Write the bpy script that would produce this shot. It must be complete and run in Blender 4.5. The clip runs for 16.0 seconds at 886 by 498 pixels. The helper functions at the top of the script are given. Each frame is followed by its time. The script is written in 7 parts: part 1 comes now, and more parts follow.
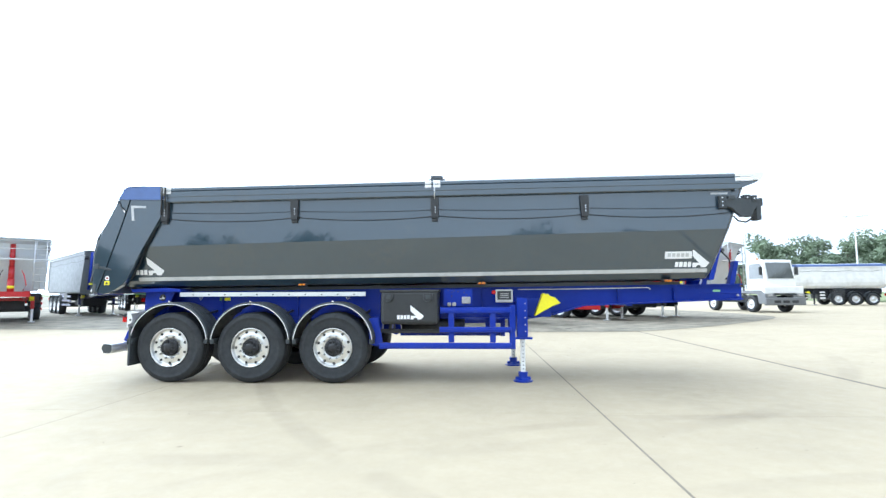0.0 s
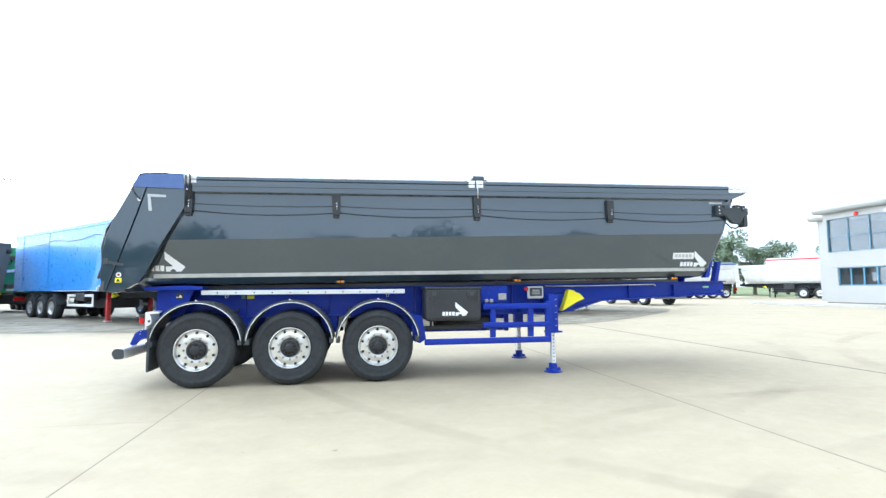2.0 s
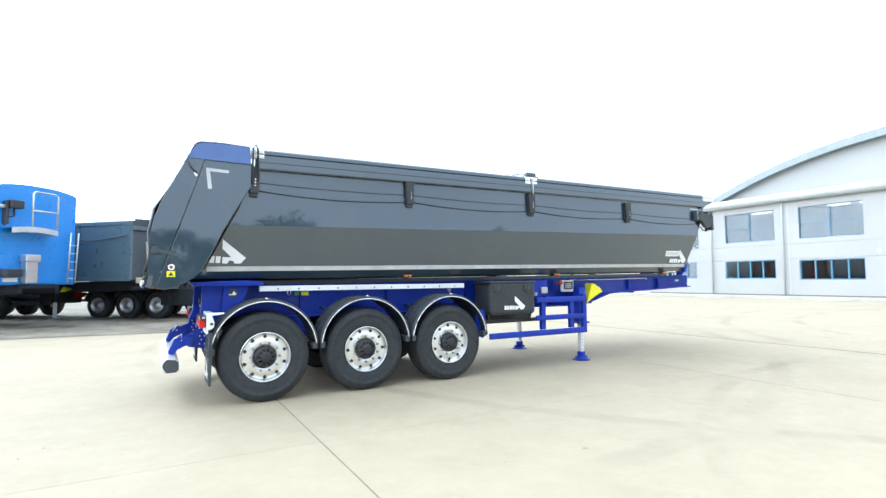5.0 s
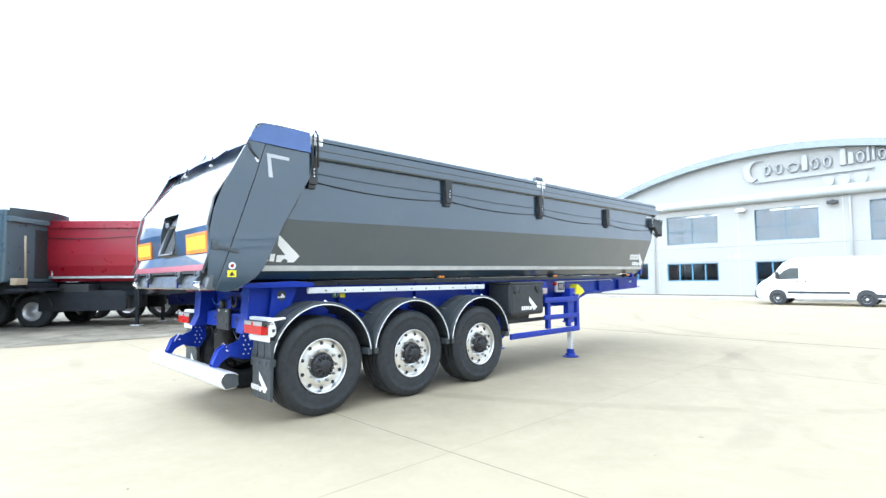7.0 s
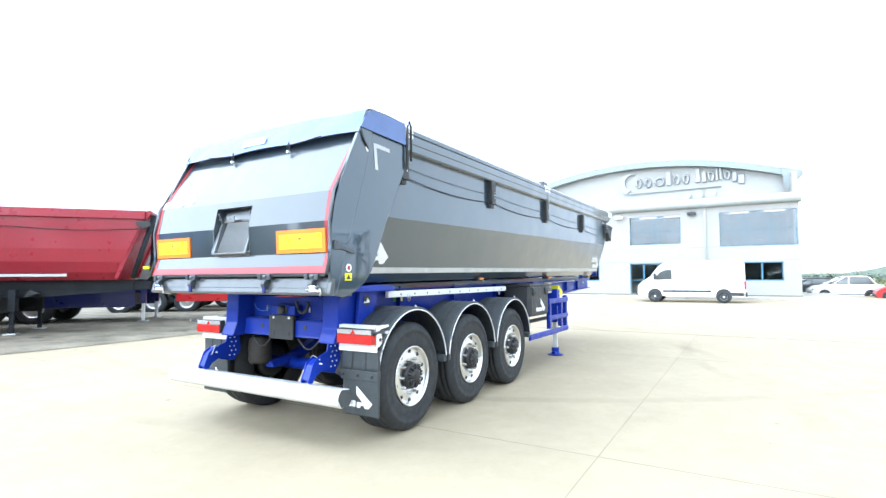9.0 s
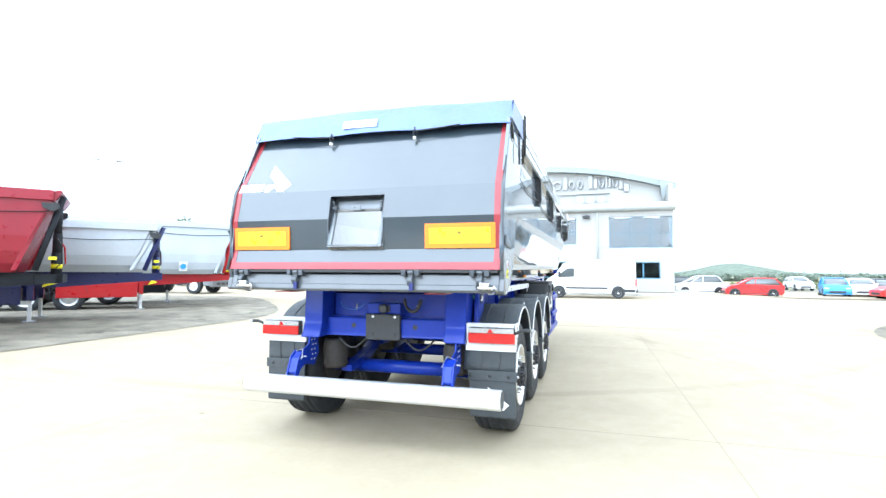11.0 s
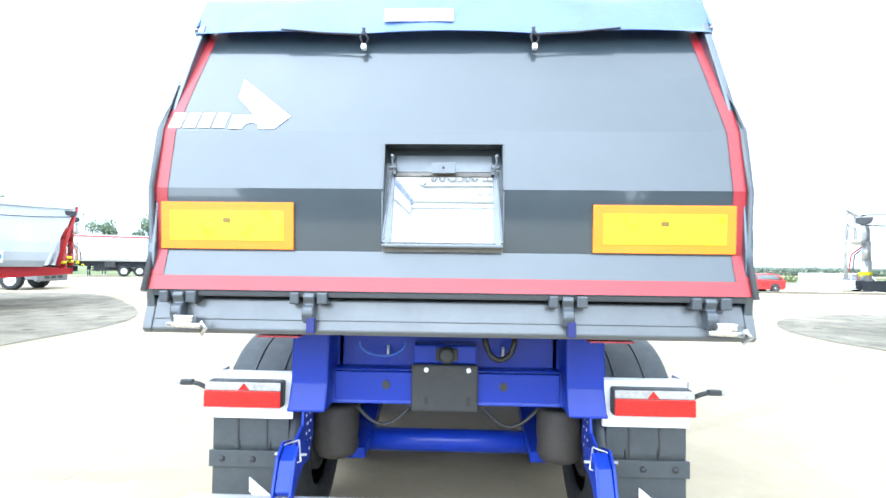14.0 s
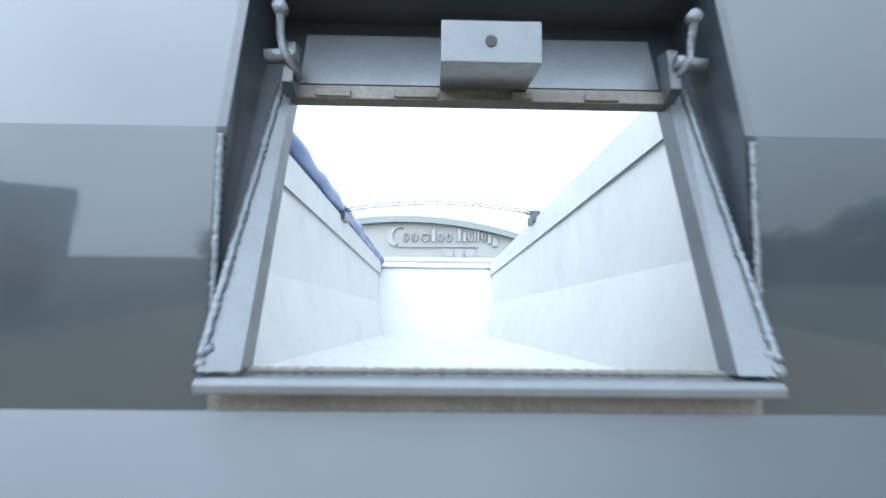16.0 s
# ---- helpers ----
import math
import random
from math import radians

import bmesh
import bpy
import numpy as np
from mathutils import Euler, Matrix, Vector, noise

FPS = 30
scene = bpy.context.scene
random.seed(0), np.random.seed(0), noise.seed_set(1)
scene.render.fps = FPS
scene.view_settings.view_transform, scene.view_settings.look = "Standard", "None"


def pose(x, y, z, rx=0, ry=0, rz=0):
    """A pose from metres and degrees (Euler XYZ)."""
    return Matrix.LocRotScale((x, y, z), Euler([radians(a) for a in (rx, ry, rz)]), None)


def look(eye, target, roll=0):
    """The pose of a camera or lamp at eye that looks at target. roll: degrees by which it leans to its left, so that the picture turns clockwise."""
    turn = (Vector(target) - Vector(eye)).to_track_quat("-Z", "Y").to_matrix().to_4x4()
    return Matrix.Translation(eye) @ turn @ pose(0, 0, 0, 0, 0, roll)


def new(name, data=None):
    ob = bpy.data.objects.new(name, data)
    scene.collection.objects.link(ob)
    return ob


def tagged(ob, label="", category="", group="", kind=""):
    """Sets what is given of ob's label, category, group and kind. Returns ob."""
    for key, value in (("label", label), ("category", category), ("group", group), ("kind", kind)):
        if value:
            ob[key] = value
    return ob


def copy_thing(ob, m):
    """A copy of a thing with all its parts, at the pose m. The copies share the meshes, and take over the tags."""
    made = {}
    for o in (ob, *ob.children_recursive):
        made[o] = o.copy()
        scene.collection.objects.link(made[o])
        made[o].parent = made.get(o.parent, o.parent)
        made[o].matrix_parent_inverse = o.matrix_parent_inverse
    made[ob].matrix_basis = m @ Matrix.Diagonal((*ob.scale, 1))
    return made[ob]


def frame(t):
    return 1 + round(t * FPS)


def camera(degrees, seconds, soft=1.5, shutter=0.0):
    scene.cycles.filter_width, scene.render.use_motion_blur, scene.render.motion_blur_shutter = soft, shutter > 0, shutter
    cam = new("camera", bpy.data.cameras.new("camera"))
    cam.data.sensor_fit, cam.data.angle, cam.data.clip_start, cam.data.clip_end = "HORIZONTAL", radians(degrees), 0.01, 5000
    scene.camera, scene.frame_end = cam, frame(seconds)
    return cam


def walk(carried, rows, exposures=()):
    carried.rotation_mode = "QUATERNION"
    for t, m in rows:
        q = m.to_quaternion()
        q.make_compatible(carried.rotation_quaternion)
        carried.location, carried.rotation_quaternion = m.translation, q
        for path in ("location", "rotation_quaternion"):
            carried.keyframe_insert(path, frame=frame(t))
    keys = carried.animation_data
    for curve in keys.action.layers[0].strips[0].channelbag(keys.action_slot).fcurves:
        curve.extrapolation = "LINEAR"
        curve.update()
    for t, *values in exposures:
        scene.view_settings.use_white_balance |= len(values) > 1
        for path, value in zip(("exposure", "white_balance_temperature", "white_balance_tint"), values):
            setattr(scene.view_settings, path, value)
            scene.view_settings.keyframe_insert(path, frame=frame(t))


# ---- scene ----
cam = camera(82.4, 16.0, soft=1.4, shutter=0.35)
PATH = [
    (0, (-0.012, 0.134, 1.396), (-0.116, 2.124, 1.568), -0.2),
    (0.5, (-0.645, 0.056, 1.405), (-0.641, 2.049, 1.574), -0.3),
    (1, (-1.299, 0.019, 1.42), (-1.19, 2.009, 1.584), -0.3),
    (1.5, (-1.908, -0.005, 1.41), (-1.691, 1.977, 1.571), -0.4),
    (2, (-2.526, 0.074, 1.425), (-2.177, 2.038, 1.579), -0.4),
    (2.5, (-3.093, 0.166, 1.437), (-2.62, 2.104, 1.588), -0.5),
    (3, (-3.703, 0.367, 1.435), (-3.11, 2.271, 1.58), -0.5),
    (3.5, (-4.298, 0.582, 1.427), (-3.62, 2.458, 1.57), -0.5),
    (4, (-4.885, 0.865, 1.46), (-4.094, 2.697, 1.595), -0.6),
    (6.5, (-7.354, 2.528, 1.484), (-6.075, 4.061, 1.604), -0.4),
    (7, (-7.767, 2.983, 1.489), (-6.374, 4.413, 1.611), -0.5),
    (7.5, (-8.132, 3.516, 1.502), (-6.652, 4.856, 1.616), -0.3),
    (8, (-8.482, 4.018, 1.522), (-6.925, 5.269, 1.636), -0.3),
    (10.5, (-9.859, 6.67, 1.58), (-7.976, 7.337, 1.68), 0.1),
    (11, (-9.962, 7.261, 1.569), (-8.048, 7.832, 1.665), 0.3),
    (11.5, (-9.927, 7.802, 1.564), (-7.973, 8.217, 1.658), 0.5),
    (12, (-9.8, 8.293, 1.597), (-7.826, 8.597, 1.686), 0.6),
    (12.5, (-9.525, 8.662, 1.605), (-7.539, 8.88, 1.692), 0.5),
    (13, (-9.123, 8.934, 1.647), (-7.13, 9.082, 1.715), 0.4),
    (13.5, (-8.665, 9.083, 1.684), (-6.669, 9.19, 1.75), 0.6),
    (14, (-8.168, 9.149, 1.717), (-6.17, 9.22, 1.779), 0.7),
    (14.5, (-7.715, 9.211, 1.754), (-5.717, 9.249, 1.838), 0.8),
    (15, (-7.243, 9.22, 1.781), (-5.246, 9.23, 1.89), 0.9),
    (15.5, (-6.822, 9.265, 1.793), (-4.832, 9.252, 1.993), 0.7),
    (16, (-6.494, 9.282, 1.847), (-4.518, 9.243, 2.155), 0.6),
]
EXPOSURES = [(0, -0.13), (4, -0.12), (6.5, -0.02), (8, 0.08), (10.5, 0.2), (12.5, 0.27), (14, 0.36), (14.5, 0.34), (15, 0.15), (15.5, -0.22), (16, -0.45)]
walk(cam, [(t, look(eye, target, roll)) for t, eye, target, roll in PATH], EXPOSURES)

# ---- daylight: a bright overcast sky and a weak, wide sun ----
world = bpy.data.worlds.new("overcast_sky")
scene.world = world
world.use_nodes = True
wn, wl = world.node_tree.nodes, world.node_tree.links
wn.clear()
w_out, w_bg = wn.new("ShaderNodeOutputWorld"), wn.new("ShaderNodeBackground")
w_sky = wn.new("ShaderNodeTexSky")
w_sky.sky_type, w_sky.sun_disc = "NISHITA", False
w_sky.sun_elevation, w_sky.sun_rotation = radians(50), radians(303)
w_co, w_sep = wn.new("ShaderNodeTexCoord"), wn.new("ShaderNodeSeparateXYZ")
w_ramp = wn.new("ShaderNodeMapRange")  # overcast: the zenith is about three times the horizon
w_ramp.inputs["From Min"].default_value, w_ramp.inputs["From Max"].default_value = 0.0, 1.0
w_ramp.inputs["To Min"].default_value, w_ramp.inputs["To Max"].default_value = 13.5, 18.0
w_cloud = wn.new("ShaderNodeTexNoise")
w_cloud.inputs["Scale"].default_value, w_cloud.inputs["Detail"].default_value = 3.2, 5.0
w_stretch = wn.new("ShaderNodeMapping")
w_stretch.inputs["Scale"].default_value = (1, 1, 2.6)
w_var = wn.new("ShaderNodeMapRange")
w_var.inputs["From Min"].default_value, w_var.inputs["From Max"].default_value = 0.3, 0.7
w_var.inputs["To Min"].default_value, w_var.inputs["To Max"].default_value = 1.0, 1.18
w_mul = wn.new("ShaderNodeMath")
w_mul.operation = "MULTIPLY"
w_tint = wn.new("ShaderNodeVectorMath")
w_tint.operation = "SCALE"
w_tint.inputs[0].default_value = (0.80, 0.97, 1.175)
w_mix = wn.new("ShaderNodeMix")
w_mix.data_type = "RGBA"
w_mix.inputs[0].default_value = 0.93
wl.new(w_co.outputs["Generated"], w_sep.inputs[0])
wl.new(w_sep.outputs["Z"], w_ramp.inputs["Value"])
wl.new(w_co.outputs["Generated"], w_stretch.inputs["Vector"])
wl.new(w_stretch.outputs["Vector"], w_cloud.inputs["Vector"])
wl.new(w_cloud.outputs["Fac"], w_var.inputs["Value"])
w_dot = wn.new("ShaderNodeVectorMath")  # the hidden sun brightens the cloud on its side
w_dot.operation = "DOT_PRODUCT"
w_dot.inputs[1].default_value = Vector((-0.80, 0.36, 0.48)).normalized()
w_glow = wn.new("ShaderNodeMapRange")
w_glow.interpolation_type = "SMOOTHSTEP"
w_glow.inputs["From Min"].default_value, w_glow.inputs["From Max"].default_value = 0.3, 1.0
w_glow.inputs["To Min"].default_value, w_glow.inputs["To Max"].default_value = 1.0, 3.2
w_lift = wn.new("ShaderNodeMath")
w_lift.operation = "MULTIPLY"
wl.new(w_co.outputs["Generated"], w_dot.inputs[0])
wl.new(w_dot.outputs["Value"], w_glow.inputs["Value"])
wl.new(w_ramp.outputs["Result"], w_lift.inputs[0])
wl.new(w_glow.outputs["Result"], w_lift.inputs[1])
wl.new(w_lift.outputs[0], w_mul.inputs[0])
wl.new(w_var.outputs["Result"], w_mul.inputs[1])
wl.new(w_mul.outputs[0], w_tint.inputs["Scale"])
wl.new(w_sky.outputs["Color"], w_mix.inputs[6])
wl.new(w_tint.outputs[0], w_mix.inputs[7])
wl.new(w_mix.outputs[2], w_bg.inputs["Color"])
w_bg.inputs["Strength"].default_value = 0.12
wl.new(w_bg.outputs[0], w_out.inputs["Surface"])

sun = new("sun", bpy.data.lights.new("sun", "SUN"))
sun.data.energy, sun.data.angle, sun.data.color = 0.85, radians(150), (1.0, 0.92, 0.78)
sun.matrix_world = look((-28, 18, 40), (0, 0, 0))


# ---- materials ----
def material(name, colour, rough=0.5, metal=0.0, coat=0.0, vary=0.12, scale=3.0, bump=0.0, bump_scale=60.0, grime=None, grime_amount=0.0,
             grime_scale=1.2, per_object=0.0, rough_vary=0.1, coat_rough=0.04, specular=0.5, coat_ior=1.5):
    """A painted, cast or grown surface: two scales of colour variation, roughness variation, fine relief and stains."""
    m = bpy.data.materials.new(name)
    m.use_nodes = True
    nt = m.node_tree
    b = nt.nodes["Principled BSDF"]
    n = nt.nodes.new
    link = nt.links.new
    co = n("ShaderNodeTexCoord").outputs["Object"]

    def noise_tex(sc, detail=4.0, dist=0.0):
        t = n("ShaderNodeTexNoise")
        t.inputs["Scale"].default_value, t.inputs["Detail"].default_value, t.inputs["Distortion"].default_value = sc, detail, dist
        link(co, t.inputs["Vector"])
        return t.outputs["Fac"]

    def span(src, lo, hi, a=0.3, z=0.7):
        r = n("ShaderNodeMapRange")
        r.inputs["From Min"].default_value, r.inputs["From Max"].default_value = a, z
        r.inputs["To Min"].default_value, r.inputs["To Max"].default_value = lo, hi
        link(src, r.inputs["Value"])
        return r.outputs["Result"]

    def times(a, c):
        k = n("ShaderNodeMath")
        k.operation = "MULTIPLY"
        link(a, k.inputs[0])
        link(c, k.inputs[1])
        return k.outputs[0]

    f = times(span(noise_tex(scale), 1 - vary, 1 + vary), span(noise_tex(scale * 17, 3), 1 - vary * 0.5, 1 + vary * 0.5))
    if per_object:
        f = times(f, span(n("ShaderNodeObjectInfo").outputs["Random"], 1 - per_object, 1 + per_object, 0, 1))
    v = n("ShaderNodeVectorMath")
    v.operation = "SCALE"
    v.inputs[0].default_value = colour
    link(f, v.inputs["Scale"])
    out = v.outputs[0]
    if grime:
        g = n("ShaderNodeMix")
        g.data_type = "RGBA"
        link(times(span(noise_tex(grime_scale, 6, 0.6), 0, 1, 0.5, 0.72), span(noise_tex(grime_scale * 9, 4), 0, grime_amount, 0.3, 0.65)), g.inputs[0])
        link(out, g.inputs[6])
        g.inputs[7].default_value = (*grime, 1)
        out = g.outputs[2]
    link(out, b.inputs["Base Color"])
    b.inputs["Metallic"].default_value = metal
    b.inputs["Specular IOR Level"].default_value = specular
    link(span(noise_tex(scale * 5), max(0.02, rough - rough_vary), min(1, rough + rough_vary)), b.inputs["Roughness"])
    b.inputs["Coat Weight"].default_value, b.inputs["Coat Roughness"].default_value = coat, coat_rough
    b.inputs["Coat IOR"].default_value = coat_ior
    if bump:
        k = n("ShaderNodeBump")
        k.inputs["Strength"].default_value, k.inputs["Distance"].default_value = bump, 0.01
        link(noise_tex(bump_scale, 5), k.inputs["Height"])
        link(k.outputs["Normal"], b.inputs["Normal"])
    return m


def glow(name, colour, strength):
    m = bpy.data.materials.new(name)
    m.use_nodes = True
    b = m.node_tree.nodes["Principled BSDF"]
    b.inputs["Base Color"].default_value = (*colour, 1)
    b.inputs["Emission Color"].default_value, b.inputs["Emission Strength"].default_value = (*colour, 1), strength
    return m


def tyre_marks(m, arcs):
    """Faint brown scrub marks that turning wheels have left: (x, y, radius, half width, strength) each."""
    nt = m.node_tree
    n, link = nt.nodes.new, nt.links.new
    b = nt.nodes["Principled BSDF"]
    base = b.inputs["Base Color"].links[0].from_socket
    co = n("ShaderNodeTexCoord").outputs["Object"]
    flat = n("ShaderNodeVectorMath")
    flat.operation = "MULTIPLY"
    flat.inputs[1].default_value = (1, 1, 0)
    link(co, flat.inputs[0])
    total = None
    for x, y, radius, half, strength in arcs:
        d = n("ShaderNodeVectorMath")
        d.operation = "DISTANCE"
        d.inputs[1].default_value = (x, y, 0)
        link(flat.outputs[0], d.inputs[0])
        k = n("ShaderNodeMath")
        k.operation = "SUBTRACT"
        k.inputs[1].default_value = radius
        link(d.outputs["Value"], k.inputs[0])
        a = n("ShaderNodeMath")
        a.operation = "ABSOLUTE"
        link(k.outputs[0], a.inputs[0])
        r = n("ShaderNodeMapRange")
        r.inputs["From Min"].default_value, r.inputs["From Max"].default_value = half * 0.5, half
        r.inputs["To Min"].default_value, r.inputs["To Max"].default_value = strength, 0.0
        link(a.outputs[0], r.inputs["Value"])
        if total is None:
            total = r.outputs[0]
        else:
            s = n("ShaderNodeMath")
            s.operation = "ADD"
            link(total, s.inputs[0])
            link(r.outputs[0], s.inputs[1])
            total = s.outputs[0]
    t = n("ShaderNodeTexNoise")
    t.inputs["Scale"].default_value, t.inputs["Detail"].default_value = 0.5, 6.0
    link(co, t.inputs["Vector"])
    r = n("ShaderNodeMapRange")
    r.inputs["From Min"].default_value, r.inputs["From Max"].default_value = 0.42, 0.62
    link(t.outputs["Fac"], r.inputs["Value"])
    k = n("ShaderNodeMath")
    k.operation = "MULTIPLY"
    link(total, k.inputs[0])
    link(r.outputs[0], k.inputs[1])
    g = n("ShaderNodeMix")
    g.data_type = "RGBA"
    link(k.outputs[0], g.inputs[0])
    link(base, g.inputs[6])
    g.inputs[7].default_value = (0.10, 0.08, 0.06, 1)
    link(g.outputs[2], b.inputs["Base Color"])


def spots(m, scale, size, colour, strength):
    """Scattered small oil drops and scuffs with ragged outlines."""
    nt = m.node_tree
    n, link = nt.nodes.new, nt.links.new
    b = nt.nodes["Principled BSDF"]
    base = b.inputs["Base Color"].links[0].from_socket
    co = n("ShaderNodeTexCoord").outputs["Object"]
    wob = n("ShaderNodeTexNoise")
    wob.inputs["Scale"].default_value, wob.inputs["Detail"].default_value = scale * 6, 4.0
    link(co, wob.inputs["Vector"])
    shift = n("ShaderNodeVectorMath")
    shift.operation = "MULTIPLY_ADD"
    shift.inputs[1].default_value = (0.12 / scale,) * 3
    link(wob.outputs["Color"], shift.inputs[0])
    link(co, shift.inputs[2])
    v = n("ShaderNodeTexVoronoi")
    v.inputs["Scale"].default_value = scale
    link(shift.outputs[0], v.inputs["Vector"])
    pick = n("ShaderNodeSeparateColor")
    link(v.outputs["Color"], pick.inputs[0])
    few = n("ShaderNodeMapRange")  # only some of the cells hold a spot
    few.inputs["From Min"].default_value, few.inputs["From Max"].default_value = 0.72, 1.0
    few.inputs["To Min"].default_value, few.inputs["To Max"].default_value = 0.0, size
    link(pick.outputs[0], few.inputs["Value"])
    less = n("ShaderNodeMath")
    less.operation = "SUBTRACT"
    link(few.outputs[0], less.inputs[0])
    link(v.outputs["Distance"], less.inputs[1])
    edge = n("ShaderNodeMapRange")
    edge.inputs["From Min"].default_value, edge.inputs["From Max"].default_value = 0.0, 0.03
    edge.inputs["To Max"].default_value = strength
    link(less.outputs[0], edge.inputs["Value"])
    g = n("ShaderNodeMix")
    g.data_type = "RGBA"
    link(edge.outputs[0], g.inputs[0])
    link(base, g.inputs[6])
    g.inputs[7].default_value = (*colour, 1)
    link(g.outputs[2], b.inputs["Base Color"])


CONCRETE = material("concrete_slab", (0.380, 0.316, 0.220), 0.75, vary=0.045, scale=1.1, bump=0.3, bump_scale=120, grime=(0.30, 0.25, 0.175), grime_amount=0.55,
                    grime_scale=0.45, per_object=0.03, specular=0.3)
spots(CONCRETE, 2.3, 0.10, (0.13, 0.105, 0.075), 0.55)
spots(CONCRETE, 9.0, 0.085, (0.12, 0.10, 0.075), 0.6)
tyre_marks(CONCRETE, [(9.0, 13.0, 13.2, 0.16, 0.2), (9.0, 13.0, 15.1, 0.16, 0.16), (4.0, -3.0, 7.3, 0.14, 0.2), (4.0, -3.0, 9.2, 0.14, 0.15), (-3.0, 16.0, 11.6, 0.2, 0.16), (-14.0, 4.0, 7.0, 0.18, 0.2), (16.0, 2.0, 9.0, 0.2, 0.2), (16.0, 2.0, 11.0, 0.2, 0.16)])
JOINT = material("joint_sealant", (0.18, 0.152, 0.115), 0.9, bump=0.3)
OLD_CONCRETE = material("old_dark_concrete", (0.235, 0.208, 0.160), 0.85, vary=0.28, scale=1.3, bump=0.6, bump_scale=40, grime=(0.075, 0.068, 0.05), grime_amount=0.95,
                        grime_scale=0.8, specular=0.3)
spots(OLD_CONCRETE, 1.6, 0.32, (0.05, 0.045, 0.036), 0.7)
GRASS = material("field_grass", (0.17, 0.20, 0.10), 0.9, vary=0.4, scale=0.05, bump=0.6, bump_scale=8, grime=(0.26, 0.24, 0.12), grime_amount=0.8, grime_scale=0.02, specular=0.2)
STRAW = material("dry_field", (0.38, 0.33, 0.2), 0.95, vary=0.2, scale=0.03, bump=0.4, bump_scale=6, specular=0.2)
PAVING = material("pavement_concrete", (0.40, 0.37, 0.32), 0.85, vary=0.12, scale=1.0, bump=0.3, grime=(0.2, 0.18, 0.14), grime_amount=0.5, per_object=0.08)
KERB = material("kerb_concrete", (0.42, 0.40, 0.36), 0.8, vary=0.12, bump=0.3, per_object=0.08)
BODY = material("graphite_body_paint", (0.011, 0.036, 0.058), 0.36, metal=0.15, coat_ior=1.84, coat=1.0, vary=0.05, scale=0.6, rough_vary=0.05, coat_rough=0.035, grime=(0.06, 0.058, 0.052), grime_amount=0.25)
BODY_DARK = material("graphite_trim_paint", (0.046, 0.056, 0.066), 0.4, coat=0.5, vary=0.08)
TAIL = material("graphite_tailgate_paint", (0.024, 0.036, 0.044), 0.34, metal=0.1, coat_ior=1.54, coat=1.0, vary=0.05, scale=0.8, rough_vary=0.05, coat_rough=0.04, grime=(0.045, 0.055, 0.060), grime_amount=0.3)
SILL = material("satin_grey_sill_paint", (0.070, 0.078, 0.085), 0.42, vary=0.10, scale=2.0, metal=0.1, coat=0.6, coat_ior=1.55, coat_rough=0.2, grime=(0.11, 0.105, 0.095), grime_amount=0.3)
BLUE = material("ultramarine_chassis_paint", (0.007, 0.034, 0.33), 0.38, specular=0.2, coat=0.25, vary=0.07, scale=1.5, grime=(0.015, 0.02, 0.2), grime_amount=0.25)
RUBBER = material("tyre_rubber", (0.023, 0.026, 0.029), 0.7, vary=0.15, bump=0.2, bump_scale=120, grime=(0.075, 0.075, 0.072), grime_amount=0.2, grime_scale=3)
BLACK = material("black_plastic", (0.029, 0.031, 0.033), 0.5, vary=0.12, bump=0.12, bump_scale=200)
FLAP = material("mudguard_plastic", (0.042, 0.050, 0.055), 0.55, vary=0.12, bump=0.15, bump_scale=150, grime=(0.12, 0.115, 0.10), grime_amount=0.25, grime_scale=2)
ALU = material("polished_aluminium", (0.86, 0.86, 0.86), 0.26, metal=1.0, vary=0.05, rough_vary=0.07)
STEEL = material("galvanised_steel", (0.62, 0.63, 0.64), 0.38, metal=0.8, vary=0.12)
INSIDE = material("bare_body_steel", (0.60, 0.60, 0.585), 0.55, vary=0.05, scale=0.9, specular=0.4, grime=(0.46, 0.46, 0.45), grime_amount=0.45, grime_scale=0.9)
WHITE = material("white_paint", (0.80, 0.80, 0.79), 0.4, vary=0.04, grime=(0.55, 0.53, 0.48), grime_amount=0.3)
DECAL = material("white_decal", (0.82, 0.82, 0.82), 0.5, vary=0.03)
SILVER_TAPE = material("silver_reflective_tape", (0.52, 0.53, 0.53), 0.4, metal=0.4, vary=0.12, scale=8)
RED_TAPE = material("red_reflective_tape", (0.29, 0.020, 0.026), 0.35, coat=0.15, coat_ior=1.5, vary=0.04, scale=1.0, rough_vary=0.03)
YELLOW = material("yellow_marker_board", (0.90, 0.60, 0.01), 0.35, vary=0.05, bump=0.15, bump_scale=260)
ORANGE = material("fluorescent_orange_border", (0.95, 0.21, 0.01), 0.4, vary=0.05)
CHOCK = material("yellow_plastic", (0.88, 0.78, 0.02), 0.45, vary=0.08)
RED_LENS = material("red_lamp_lens", (0.55, 0.008, 0.008), 0.2, coat=0.2, vary=0.1, scale=30)
CLEAR_LENS = material("clear_lamp_lens", (0.42, 0.41, 0.40), 0.15, coat=0.6, vary=0.2, scale=40)
AMBER = material("amber_lens", (0.60, 0.17, 0.01), 0.2, coat=0.5, vary=0.2, scale=40)
TARP = material("blue_tarpaulin", (0.060, 0.125, 0.33), 0.42, vary=0.12, scale=4, bump=0.35, bump_scale=12, coat=0.7, coat_rough=0.28, coat_ior=1.5)
CABLE = material("black_cable", (0.018, 0.018, 0.02), 0.5)
WELD = material("weld_bead", (0.17, 0.19, 0.21), 0.4, metal=0.4, bump=0.4, bump_scale=140)
